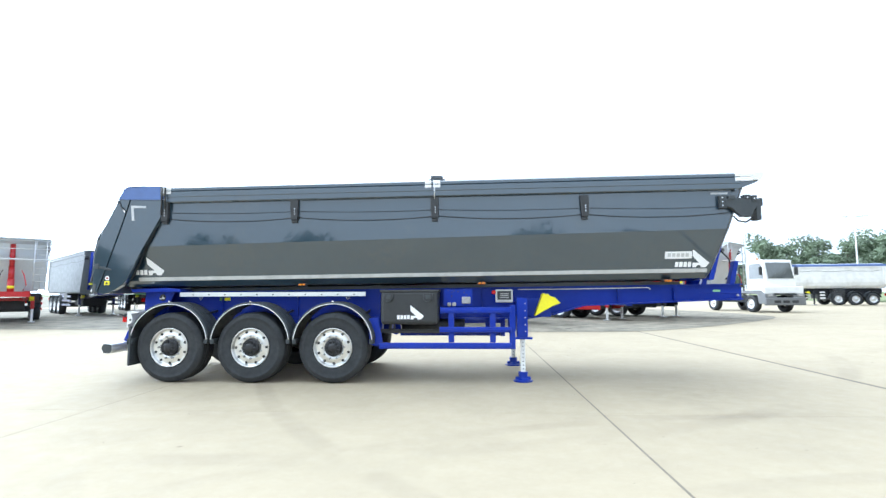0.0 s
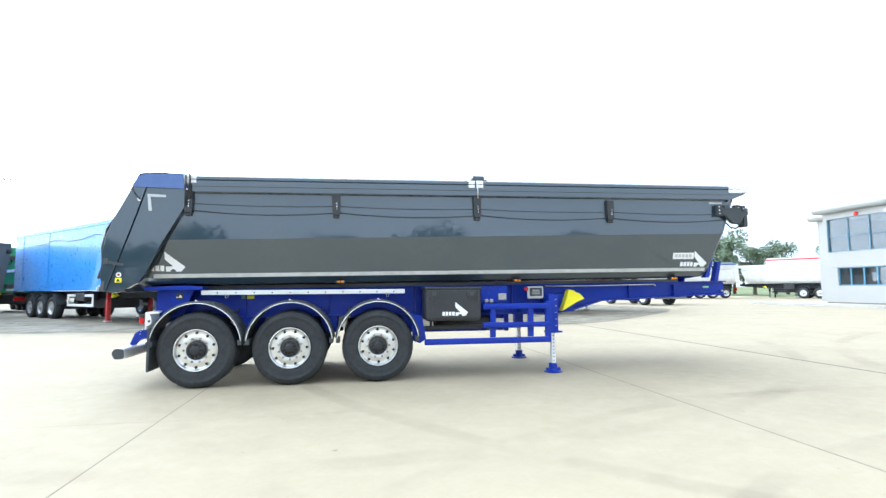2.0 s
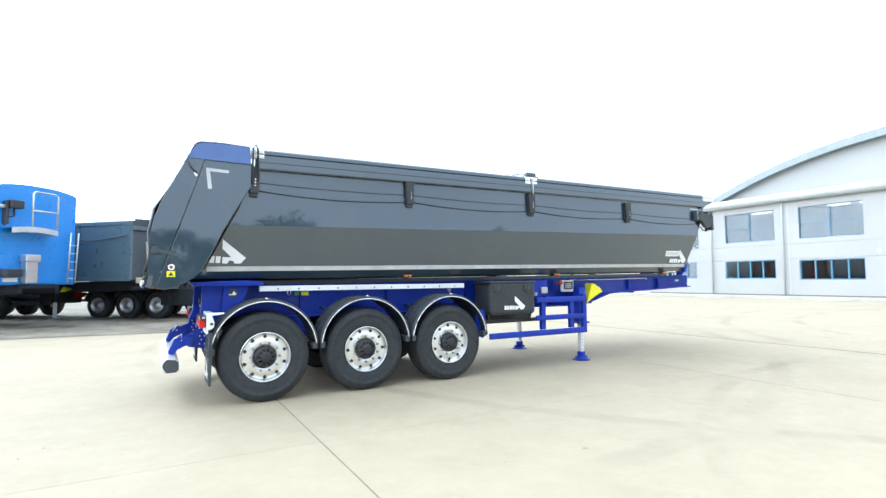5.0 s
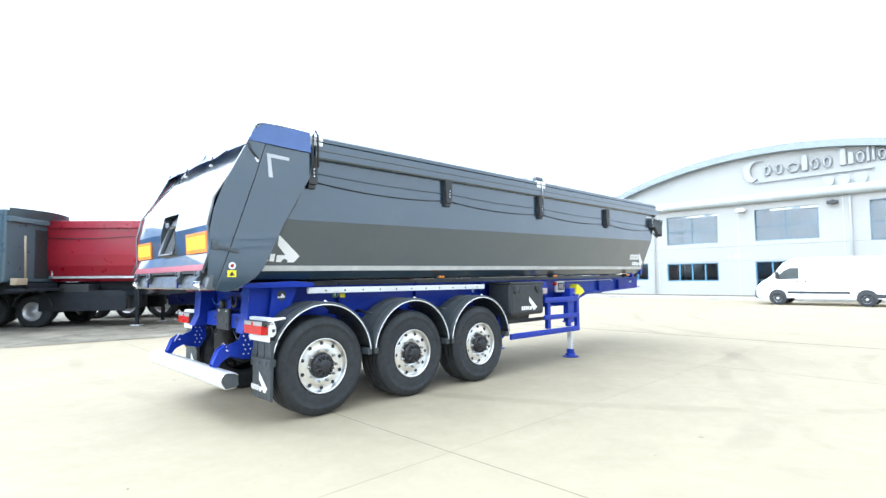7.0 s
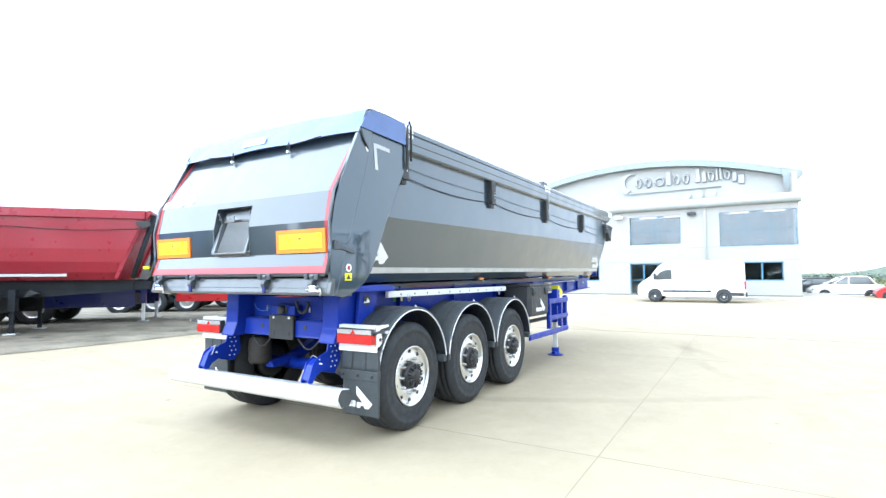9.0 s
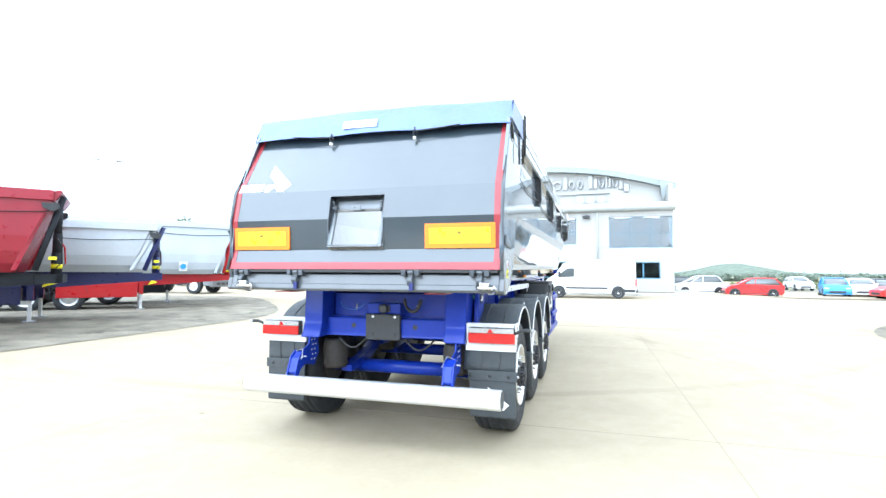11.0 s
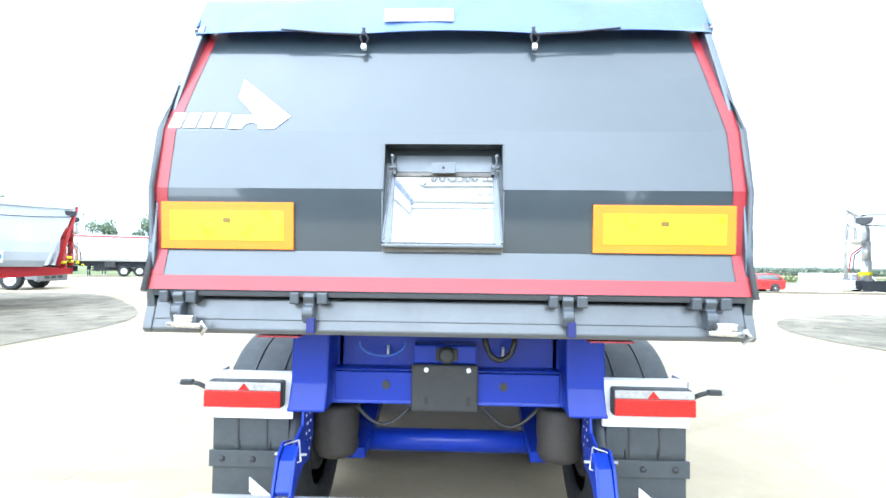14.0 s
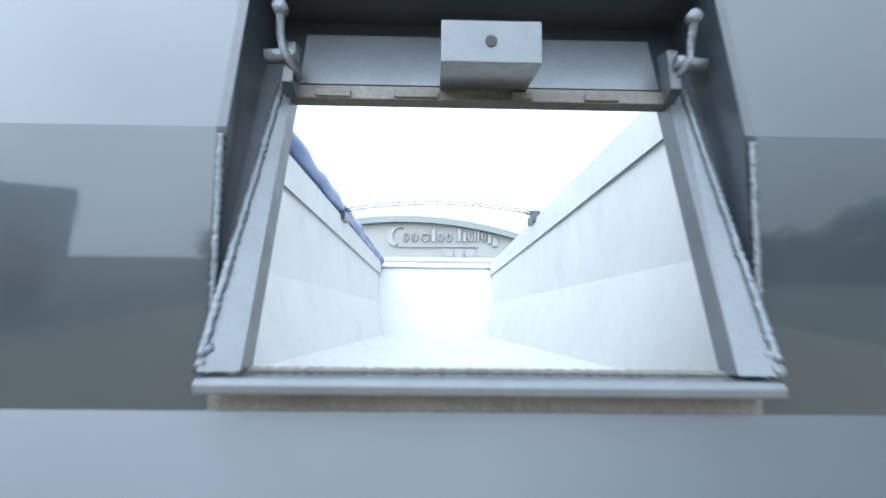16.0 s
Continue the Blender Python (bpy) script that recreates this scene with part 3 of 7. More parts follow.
for s in (-1, 1):
    prof = [(1.19, -0.25), (1.255, -0.25), (1.268, -0.235), (1.268, -0.165), (1.275, -0.155), (1.275, -0.075), (1.262, -0.066), (1.275, -0.056), (1.275, -0.018), (1.255, 0.0), (1.16, 0.0), (1.16, -0.25)]
    rail = N()
    loft(rail, [[(x, s * y, rim_top(x) + z) for y, z in prof] for x in (-4.9, -2, 1, 4.12)], closed=True)
    part("top_rail", rail, BODY, trailer, "graphite top rail with a rolled lip")
    q = N()
    loft(q, [[(x, s * 1.150, rim_top(x) - 0.26), (x, s * 1.157, rim_top(x) - 0.26), (x, s * 1.157, rim_top(x) - 0.004), (x, s * 1.150, rim_top(x) - 0.004)] for x in (-4.9, 4.1)], closed=True)
    part("rail_lining", q, INSIDE, trailer)
    cap = N()
    loft(cap, [[(x, s * (y + 0.005), rim_top(x) + 0.006 + max(z, -0.13)) for y, z in prof] for x in (4.04, 4.30)], closed=True)
    part("rail_end", cap, WHITE, trailer, "bare aluminium rail end")
    tip = N()
    prism(tip, [(4.30, 3.085), (4.30, 3.208), (4.46, 3.212), (4.46, 3.135), (4.40, 3.09)], "y", s * 1.17, s * 1.279, 0.006)
    part("rail_tip", tip, WHITE, trailer)
    tip = N()
    prism(tip, [(4.03, 2.92), (4.03, 3.07), (4.40, 3.085), (4.34, 3.05), (4.13, 2.97)], "y", s * 1.18, s * 1.262, 0.005)
    part("rail_gusset", tip, BODY, trailer)
    tick = N()
    prism(tick, [(-5.595, 2.745), (-5.575, 2.76), (-5.55, 2.715), (-5.57, 2.70)], "y", s * 1.284, s * 1.287)
    part("pillar_tick", tick, DECAL, trailer)
    for xa, xb in ((-5.10, -4.975), (-4.955, -4.81), (-0.70, -0.60), (-0.57, -0.46)):
        cl = N()
        loft(cl, [[(x, s * (y + 0.005), rim_top(x) + 0.005 + max(z, -0.115)) for y, z in prof] for x in (xa, xb)], closed=True)
        part("rail_clip", cl, WHITE, trailer)
    tape = N()
    rows = []
    for x in (-5.42, -3, 0, 3.655):
        z = stripe_z(x) - 0.012
        rows.append([(x, s * 1.044, z + 0.032), (x, s * 1.062, z + 0.028), (x, s * 1.05, z - 0.028), (x, s * 1.03, z - 0.032)])
    loft(tape, rows, closed=True)
    part("side_stripe", tape, SILVER_TAPE, trailer, "dull silver reflective stripe")
    # rear pillar and side flange of the tailgate
    pil = N()
    prism(pil, [(-5.955, 1.41), (-5.876, 1.65), (-5.72, 2.12), (-5.59, 2.52), (-5.47, 2.925), (-4.95, 2.925), (-4.93, 2.80), (-4.965, 2.62), (-5.115, 2.35), (-5.268, 2.07), (-5.375, 1.83), (-5.48, 1.62), (-5.56, 1.53), (-5.66, 1.465), (-5.78, 1.405), (-5.86, 1.39)], "y", s * 1.18, s * 1.272, 0.008)
    part("rear_pillar", pil, BODY, trailer)
    fl = N()
    prism(fl, [(-5.985, 1.43), (-6.02, 1.52), (-6.035, 1.62), (-6.03, 1.80), (-6.02, 2.0), (-5.985, 2.2), (-5.905, 2.42), (-5.80, 2.64), (-5.67, 2.90), (-5.655, 2.93), (-5.478, 2.925), (-5.598, 2.52), (-5.728, 2.12), (-5.884, 1.65), (-5.963, 1.41)], "y", s * 1.247, s * 1.283, 0.006)
    part("tailgate_flange", fl, BODY, trailer)
    edge = N()
    tube(edge, [(-4.94, s * 1.215, 2.80), (-5.105, s * 1.215, 2.35), (-5.36, s * 1.19, 1.83), (-5.47, s * 1.17, 1.62)], 0.016, 6)
    part("edge_seal", edge, BLACK, trailer)
    lt = N()
    y = s * 1.2735
    prism(lt, [(-5.465, 2.815), (-5.215, 2.805), (-5.215, 2.77), (-5.42, 2.775), (-5.395, 2.568), (-5.44, 2.568)], "y", y, y + s * 0.003)
    part("corner_tape", lt, SILVER_TAPE, trailer, "silver corner marking tape")
    hinge = N()
    box(hinge, -6.0, -5.935, s * 1.283, s * 1.302, 1.795, 1.875, 0.006)
    prism(hinge, [(-5.94, 1.805), (-5.94, 1.845), (-5.74, 1.80), (-5.73, 1.775), (-5.75, 1.765)], "y", s * 1.284, s * 1.296, 0.004)
    part("tailgate_catch", hinge, BODY_DARK, trailer)
    wc = N()
    lathe(wc, [(0.035, 0.0), (0.035, s * 0.003)], (-5.80, s * 1.2735, 1.645), "y", 16, False)
    part("warning_disc", wc, DECAL, trailer)
    wc = N()
    lathe(wc, [(0.018, 0.0), (0.018, s * 0.003)], (-5.80, s * 1.276, 1.645), "y", 12, False)
    part("warning_dot", wc, RED_TAPE, trailer)
    wy = N()
    box(wy, -5.845, -5.76, y, y + s * 0.003, 1.535, 1.60)
    part("warning_label", wy, CHOCK, trailer)
    wt = N()
    prism(wt, [(-5.83, 1.547), (-5.775, 1.547), (-5.802, 1.592)], "y", y + s * 0.003, y + s * 0.005)
    part("warning_triangle", wt, BLACK, trailer)
    # rail brackets
    for x in (-4.92, -2.79, -0.55, 1.775):
        br = N()
        prism(br, [(x - 0.07, 2.89), (x + 0.06, 2.89), (x + 0.06, 2.60), (x + 0.05, 2.56), (x - 0.05, 2.56), (x - 0.055, 2.62)], "y", s * 1.19, s * 1.262, 0.006)
        box(br, x - 0.045, x + 0.045, s * 1.19, s * 1.24, 2.515, 2.56, 0.004)
        br = part("rail_bracket", br, BLACK, trailer)
        for dz in (2.69, 2.73, 2.65):
            bo = N()
            lathe(bo, [(0.008, 0), (0.008, s * 0.008)], (x + 0.01, s * 1.262, dz), "y", 8, False)
            part("bolt", bo, ALU, br)
    clips = [-4.9, -2.76, -0.5, 1.78, 3.95]
    for a, b in zip(clips, clips[1:]):
        for z, r, sag in ((2.66, 0.003, 0.022), (2.60, 0.0055, 0.055)):
            cb = N()
            tube(cb, [(a + (b - a) * i / 14, s * (1.214 + 0.004 * math.sin(i)), z - sag * 4 * (i / 14) * (1 - i / 14) + (0.04 if z > 2.62 else 0)) for i in range(15)], r, 5)
            part("sheet_cable", cb, CABLE, trailer)
    mo = N()
    prism(mo, [(3.88, 2.80), (4.33, 2.83), (4.34, 2.70), (4.24, 2.52), (4.10, 2.53), (3.96, 2.66), (3.88, 2.68)], "y", s * 1.206, s * 1.29, 0.010)
    mo = part("sheet_motor", mo, FLAP, trailer, "black sheeting drive housing")
    for x0, x1, z0, z1, y0, y1 in ((3.80, 3.90, 2.66, 2.86, 1.20, 1.28), (3.92, 4.02, 2.78, 2.855, 1.20, 1.30), (4.14, 4.24, 2.80, 2.86, 1.20, 1.30), (4.335, 4.41, 2.48, 2.79, 1.10, 1.26), (4.40, 4.46, 2.70, 2.82, 1.08, 1.22), (4.26, 4.33, 2.76, 2.85, 1.22, 1.31)):
        q = N()
        box(q, x0, x1, s * y0, s * y1, z0, z1, 0.008)
        part("drive_block", q, FLAP, mo)
    for x, z in ((3.83, 2.70), (3.83, 2.76), (3.83, 2.82), (4.19, 2.815), (4.29, 2.80)):
        q = N()
        lathe(q, [(0.010, 0), (0.010, s * 0.008)], (x, s * (1.28 if x < 4 else 1.305), z), "y", 8, False)
        part("bolt", q, ALU, mo)
    q = N()
    tube(q, [(4.02, s * 1.2, 2.55), (4.08, s * 1.22, 2.47), (4.2, s * 1.22, 2.45), (4.3, s * 1.2, 2.52)], 0.012, 6)
    part("drive_cable", q, CABLE, mo)
    lt = N()
    box(lt, 3.7, 3.95, s * 1.1985, s * 1.203, 2.885, 2.915)
    part("front_tape", lt, SILVER_TAPE, trailer)
# hoops that carry the sheet, and the sheet rolled up on the far side
for dx in (-0.58, -0.46):
    hp = N()
    tube(hp, [(dx, -1.2 + 2.4 * i / 12, 3.22 + 0.13 * math.sin(math.pi * i / 12) ** 0.7) for i in range(13)], 0.02, 8)
    part("sheet_hoop", hp, ALU, trailer)
for s in (-1, 1):
    q = N()
    box(q, -0.66, -0.38, s * 1.10, s * 1.22, 3.10, 3.19, 0.01)
    box(q, -0.62, -0.42, s * 1.12, s * 1.215, 3.18, 3.25, 0.02)
    part("hoop_foot", q, BODY_DARK, trailer)
    q = N()
    tube(q, [(-0.55, s * 1.285, 3.12), (-0.55, s * 1.285, 2.86)], 0.008, 6)
    part("clip_rod", q, STEEL, trailer)
roll = N()
tube(roll, [(-4.9 + 9 * i / 40, 1.18 + 0.012 * math.sin(i * 1.7), 3.25 + 0.012 * math.sin(i * 2.3)) for i in range(41)], [0.075 + 0.01 * math.sin(i * 1.3) for i in range(41)], 10)
part("rolled_sheet", roll, TARP, trailer, "blue sheet rolled along the top rail")

# ---- tailgate ----
gate = N()
zs = [1.598, 1.769, 1.80, 2.038, 2.24, 2.30, 2.604, 2.93, 3.0]
ycols = [-1.262, -0.246, 0.264, 1.262]
for off, flip in ((0.0, 1), (0.03, -1)):
    for za, zb in zip(zs, zs[1:]):
        for ya, yb in zip(ycols, ycols[1:]):
            if ya == -0.246 and 1.80 <= za < 2.2:
                continue
            q = [(tail_x(za) + off, ya, za), (tail_x(za) + off, yb, za), (tail_x(zb) + off, yb, zb), (tail_x(zb) + off, ya, zb)]
            gate.faces.new([gate.verts.new(p) for p in (q if flip > 0 else q[::-1])])
bmesh.ops.remove_doubles(gate, verts=gate.verts, dist=0.0005)
tailgate = part("tailgate", gate, TAIL, trailer, "faceted graphite tailgate with a grain hatch")
tg = N()
rows = []
for z in (1.60, 1.66):
    x = tail_x(z) - 0.003
    rows.append([(x, -1.262, z), (x, 1.262, z)])
loft(tg, rows)
part("red_contour_tape", tg, RED_TAPE, tailgate, "red reflective contour tape")
for s in (-1, 1):
    tg = N()
    loft(tg, [[(tail_x(z) - 0.003, s * 1.204, z), (tail_x(z) - 0.003, s * 1.262, z)] for z in (1.662, 1.769, 2.038, 2.30, 2.604, 2.9)])
    part("red_contour_tape", tg, RED_TAPE, tailgate)
    ed = N()
    tube(ed, [(tail_x(z) - 0.012, s * 1.27, z) for z in (1.59, 1.769, 2.038, 2.30, 2.604, 2.9)], 0.014, 6)
    part("edge_bead", ed, BODY_DARK, tailgate)
    # marker boards
    y0, y1 = (0.649, 1.228) if s > 0 else (-1.216, -0.626)
    mb = N()
    prism(mb, [(-6.019, 1.774), (-6.031, 1.976), (-6.019, 1.976), (-6.006, 1.774)], "y", y0, y1, 0.002)
    mb = part("marker_board", mb, ORANGE, tailgate, "yellow reflective board with an orange border")
    mi = N()
    prism(mi, [(-6.0235, 1.812), (-6.0315, 1.938), (-6.0285, 1.938), (-6.0205, 1.812)], "y", y0 + 0.042, y1 - 0.042)
    part("reflective_field", mi, YELLOW, mb)
    ml = N()
    prism(ml, [(-6.0305, 1.887), (-6.032, 1.907), (-6.029, 1.907), (-6.0275, 1.887)], "y", (y0 + y1) / 2 - 0.016, (y0 + y1) / 2 + 0.016)
    prism(ml, [(-6.0322, 1.912), (-6.0326, 1.916), (-6.0295, 1.916), (-6.0291, 1.912)], "y", (y0 + y1) / 2 - 0.008, (y0 + y1) / 2 + 0.008)
    part("approval_mark", ml, material("print_brown", (0.2, 0.12, 0.02), 0.6), mb)
# hatch: side cheeks, guides, raised slide and sill
HY = 0.009  # the hatch sits a little off the middle
hatch = part("grain_hatch", prism(N(), [(-5.986, 2.2405), (-5.94, 2.262), (-5.80, 2.262), (-5.80, 2.2405)], "y", HY - 0.262, HY + 0.262), BODY_DARK, tailgate, "open grain hatch with a raised slide")
GUIDE = material("satin_guide_paint", (0.13, 0.145, 0.158), 0.45, vary=0.10, scale=9.0, metal=0.2, coat=0.5, coat_rough=0.25, bump=0.05, bump_scale=90)
def slide_x(z):
    """Plane of the slide and its guides: it leans forward towards the top."""
    return -6.037 + 0.319 * (z - 1.81)
def bead(pts, r, step, seed):
    """A lumpy weld: short overlapping ripples along a straight line."""
    rw = random.Random(seed)
    a, b = Vector(pts[0]), Vector(pts[1])
    k = int((b - a).length / step)
    line, radii = [], []
    for i in range(k + 1):
        p = a.lerp(b, i / k)
        line.append((p.x + rw.uniform(-0.0005, 0.0005), p.y + rw.uniform(-0.0005, 0.0005), p.z))
        radii.append(r * (1.12 if i % 2 else 0.82) * rw.uniform(0.9, 1.1))
    bm = N()
    tube(bm, line, radii, 7)
    return bm


for s, ye, yo, yt in ((1, 0.264, 0.262, 0.236), (-1, 0.246, 0.244, 0.226)):
    inner = 0.2275 if s > 0 else 0.2085
    ck = N()
    prism(ck, [(tail_x(1.80), 1.80), (tail_x(2.038), 2.038), (tail_x(2.24), 2.2405), (-5.82, 2.2405), (slide_x(1.80) + 0.05, 1.80)], "y", s * ye, s * (ye + 0.010))
    part("hatch_cheek", ck, BODY_DARK, hatch)
    gd = N()  # tapered guide strip, wide at the foot
    lo = [(slide_x(z) - 0.004, s * inner, z) for z in (1.808, 2.150)]
    hi = [(slide_x(2.165) - 0.004, s * yt, 2.165), (slide_x(1.808) - 0.010, s * yo, 1.808)]
    front = [gd.verts.new(p) for p in lo + hi]
    backs = [gd.verts.new((p[0] + 0.03, p[1], p[2])) for p in lo + hi]
    gd.faces.new(front)
    gd.faces.new(backs[::-1])
    for i in range(4):
        gd.faces.new((front[i], backs[i], backs[(i + 1) % 4], front[(i + 1) % 4]))
    bmesh.ops.recalc_face_normals(gd, faces=gd.faces)
    part("slide_guide", gd, GUIDE, hatch)
    side_fill = N()  # web between the guide and the cheek
    prism(side_fill, [(slide_x(1.808), 1.808), (slide_x(2.165), 2.165), (slide_x(2.165) + 0.02, 2.165), (slide_x(1.808) + 0.02, 1.808)], "y", s * yt, s * ye)
    part("guide_web", side_fill, BODY_DARK, hatch)
    part("weld_seam", bead([(slide_x(1.82) - 0.011, s * (yo - 0.001), 1.82), (slide_x(2.125) - 0.006, s * (yt + 0.002), 2.125)], 0.0042, 0.0042, 5 + s), WELD, hatch)
    part("weld_seam", bead([(tail_x(1.80) - 0.003, s * (ye + 0.004), 1.80), (tail_x(2.03) - 0.003, s * (ye + 0.004), 2.03)], 0.0036, 0.0045, 9 + s), WELD, hatch)
    part("weld_toe", bead([(-6.043, s * (ye - 0.002), 1.806), (-6.035, s * (ye - 0.006), 1.832)], 0.007, 0.006, 13 + s), WELD, hatch)
    pin = N()
    yp = yt - 0.006
    tube(pin, [(-5.962, s * (yp - 0.016), 2.118), (-5.985, s * (yp - 0.004), 2.142), (-5.975, s * (yp + 0.004), 2.165), (-5.99, s * yp, 2.18), (-5.985, s * (yp + 0.004), 2.195)], 0.0048, 8)
    tube(pin, [(-5.975, s * (yp - 0.016), 2.142), (-5.975, s * (yp + 0.018), 2.138)], 0.008, 10)
    lathe(pin, [(0.0, -0.008), (0.008, -0.006), (0.008, 0.004), (0.0, 0.006)], (-5.99, s * yp, 2.186), "x", 10)
    part("slide_pin", pin, WELD, hatch)
    lug = N()
    prism(lug, [(-5.955, 2.10), (-5.975, 2.11), (-5.97, 2.16), (-5.945, 2.165)], "y", s * (inner - 0.010), s * (inner + 0.002), 0.001)
    part("slide_lug", lug, BODY_DARK, hatch)
sl = N()
prism(sl, [(slide_x(2.128), 2.128), (slide_x(2.128) + 0.008, 2.128), (slide_x(2.205) + 0.008, 2.205), (slide_x(2.205), 2.205)], "y", HY - 0.213, HY + 0.213, 0.001)
slide = part("slide_plate", sl, GUIDE, hatch)
# dark plate that stands in for the shade in the recess above the slide
pk = N()
prism(pk, [(-5.918, 2.12), (-5.908, 2.12), (-5.868, 2.245), (-5.878, 2.245)], "y", HY - 0.256, HY + 0.256)
part("slide_pocket", pk, BODY_DARK, hatch)
lp = N()
prism(lp, [(slide_x(2.106) - 0.002, 2.106), (slide_x(2.106) + 0.02, 2.106), (slide_x(2.128) + 0.02, 2.126), (slide_x(2.128) - 0.002, 2.126)], "y", HY - 0.222, HY + 0.22, 0.002)
lip = part("slide_lip", lp, DUSTY, slide)
for ya, yb in ((-0.16, -0.12), (-0.06, -0.035), (0.05, 0.10), (0.15, 0.19)):
    q = N()
    box(q, slide_x(2.11) - 0.006, slide_x(2.11) + 0.002, HY + ya, HY + yb, 2.108, 2.117, 0.001)
    part("lip_crust", q, DUSTY, lip)
tb = N()
prism(tb, [(-6.030, 2.106), (-6.030, 2.151), (-6.026, 2.153), (-6.020, 2.149), (-6.020, 2.112), (-5.938, 2.128), (-5.938, 2.121)], "y", HY - 0.053, HY + 0.048, 0.0012)
tab = part("pull_tab", tb, GUIDE, slide)
hl = N()
lathe(hl, [(0.006, 0.0), (0.006, -0.0015)], (-6.030, HY - 0.002, 2.129), "x", 14, False)
part("tab_hole", hl, CABLE, tab)
sill = N()
prism(sill, [(-6.048, 1.789), (-6.050, 1.797), (-6.046, 1.803), (-6.0, 1.806), (-5.985, 1.80), (-5.99, 1.785)], "y", HY - 0.256, HY + 0.256, 0.002)
part("hatch_sill", sill, GUIDE, hatch)
part("weld_seam", bead([(-6.022, HY - 0.23, 1.808), (-6.022, HY + 0.23, 1.808)], 0.003, 0.006, 21), DUSTY, hatch)
st = N()
loft(st, [[(tail_x(z) - 0.0025, y, z) for y in (-0.25, 0.268)] for z in (1.770, 1.788)])
part("dust_streak", st, DUSTY, hatch)


def arrow_mark(parent, place, height, mat, mirror=1):
    """The maker's mark as plain white shapes: a row of bars and a pointed arrow. place maps (u, v) in metres to a point."""
    def flat(name, pts):
        bm = N()
        lo = [bm.verts.new(place(u * height, v * height, 0.002)) for u, v in pts]
        hi = [bm.verts.new(place(u * height, v * height, 0.004)) for u, v in pts]
        k = len(pts)
        fs = [bm.faces.new(lo), bm.faces.new(hi[::-1])]
        for i in range(k):
            fs.append(bm.faces.new((lo[i], hi[i], hi[(i + 1) % k], lo[(i + 1) % k])))
        bmesh.ops.recalc_face_normals(bm, faces=fs)
        return part(name, bm, mat, parent)
    for i in range(4):
        flat("mark_bar", [(-0.95 + i * 0.235 + sk, v) for sk, v in ((0.0, 0.02), (0.185, 0.02), (0.2, 0.3), (0.015, 0.3))])
    flat("mark_arrow", [(0.02, 0.0), (0.02, 0.26), (0.36, 0.26), (0.0, 0.62), (0.0, 1.0), (0.95, 0.24), (0.74, 0.0), (0.50, 0.0), (0.46, 0.09), (0.36, 0.13), (0.26, 0.09), (0.22, 0.0)])


def side_place(x0, z0):
    def f(u, v, d):
        z = z0 + v
        x = x0 + u
        y = 1.05 + (z - stripe_z(x) - 0.02) / (crease_z(x) - stripe_z(x) - 0.02) * 0.145
        return (x, -(y + d), z)
    return f


arrow_mark(trailer, side_place(-5.255, 1.697), 0.29, DECAL)
arrow_mark(trailer, side_place(3.43, 1.775), 0.275, DECAL)
arrow_mark(tailgate, lambda u, v, d: (tail_x(2.31 + v) - d, 0.975 - u, 2.31 + v), 0.285, DECAL)
lb = N()
f = side_place(0, 0)
lo = [lb.verts.new(f(x, z, 0.003)) for x, z in ((3.01, 1.905), (3.42, 1.91), (3.42, 2.02), (3.01, 2.015))]
lb.faces.new(lo)
sticker = part("stock_sticker", lb, DECAL, trailer, "white sticker with plain grey bars")
for i in range(5):
    q = N()
    q.faces.new([q.verts.new(f(3.05 + i * 0.068 + dx, z, 0.005)) for dx, z in ((0, 1.935), (0.05, 1.935), (0.05, 1.99), (0, 1.99))])
    part("sticker_bar", q, SILVER_TAPE, sticker)

NAVY_STAY = material("navy_hook_stay", (0.008, 0.015, 0.12), 0.5)
# rear sill with hooks and latches
sill = N()
prism(sill, [(-6.045, 1.43), (-6.03, 1.412), (-5.72, 1.40), (-5.72, 1.58), (-5.93, 1.585), (-6.01, 1.558)], "y", -1.246, 1.246, 0.006)
for e in (-1, 1):
    prism(sill, [(-6.045, 1.43), (-6.03, 1.412), (-5.99, 1.41), (-5.975, 1.55), (-6.01, 1.558)], "y", e * 1.247, e * 1.286, 0.004)
sill = part("rear_sill", sill, SILL, trailer)
gs = N()
box(gs, -6.05, -5.93, -1.24, 1.24, 1.572, 1.598, 0.004)
part("gate_seal", gs, BLACK, sill)
gr = N()
box(gr, -6.036, -6.01, -1.25, 1.25, 1.472, 1.4755)
part("sill_groove", gr, BODY_DARK, sill)
rt = N()
box(rt, -6.01, -5.8, 0.62, 0.8, 1.396, 1.4035)
part("red_edge_strip", rt, RED_TAPE, sill)
rt = N()
box(rt, -6.01, -5.8, -0.8, -0.62, 1.396, 1.4035)
part("red_edge_strip", rt, RED_TAPE, sill)
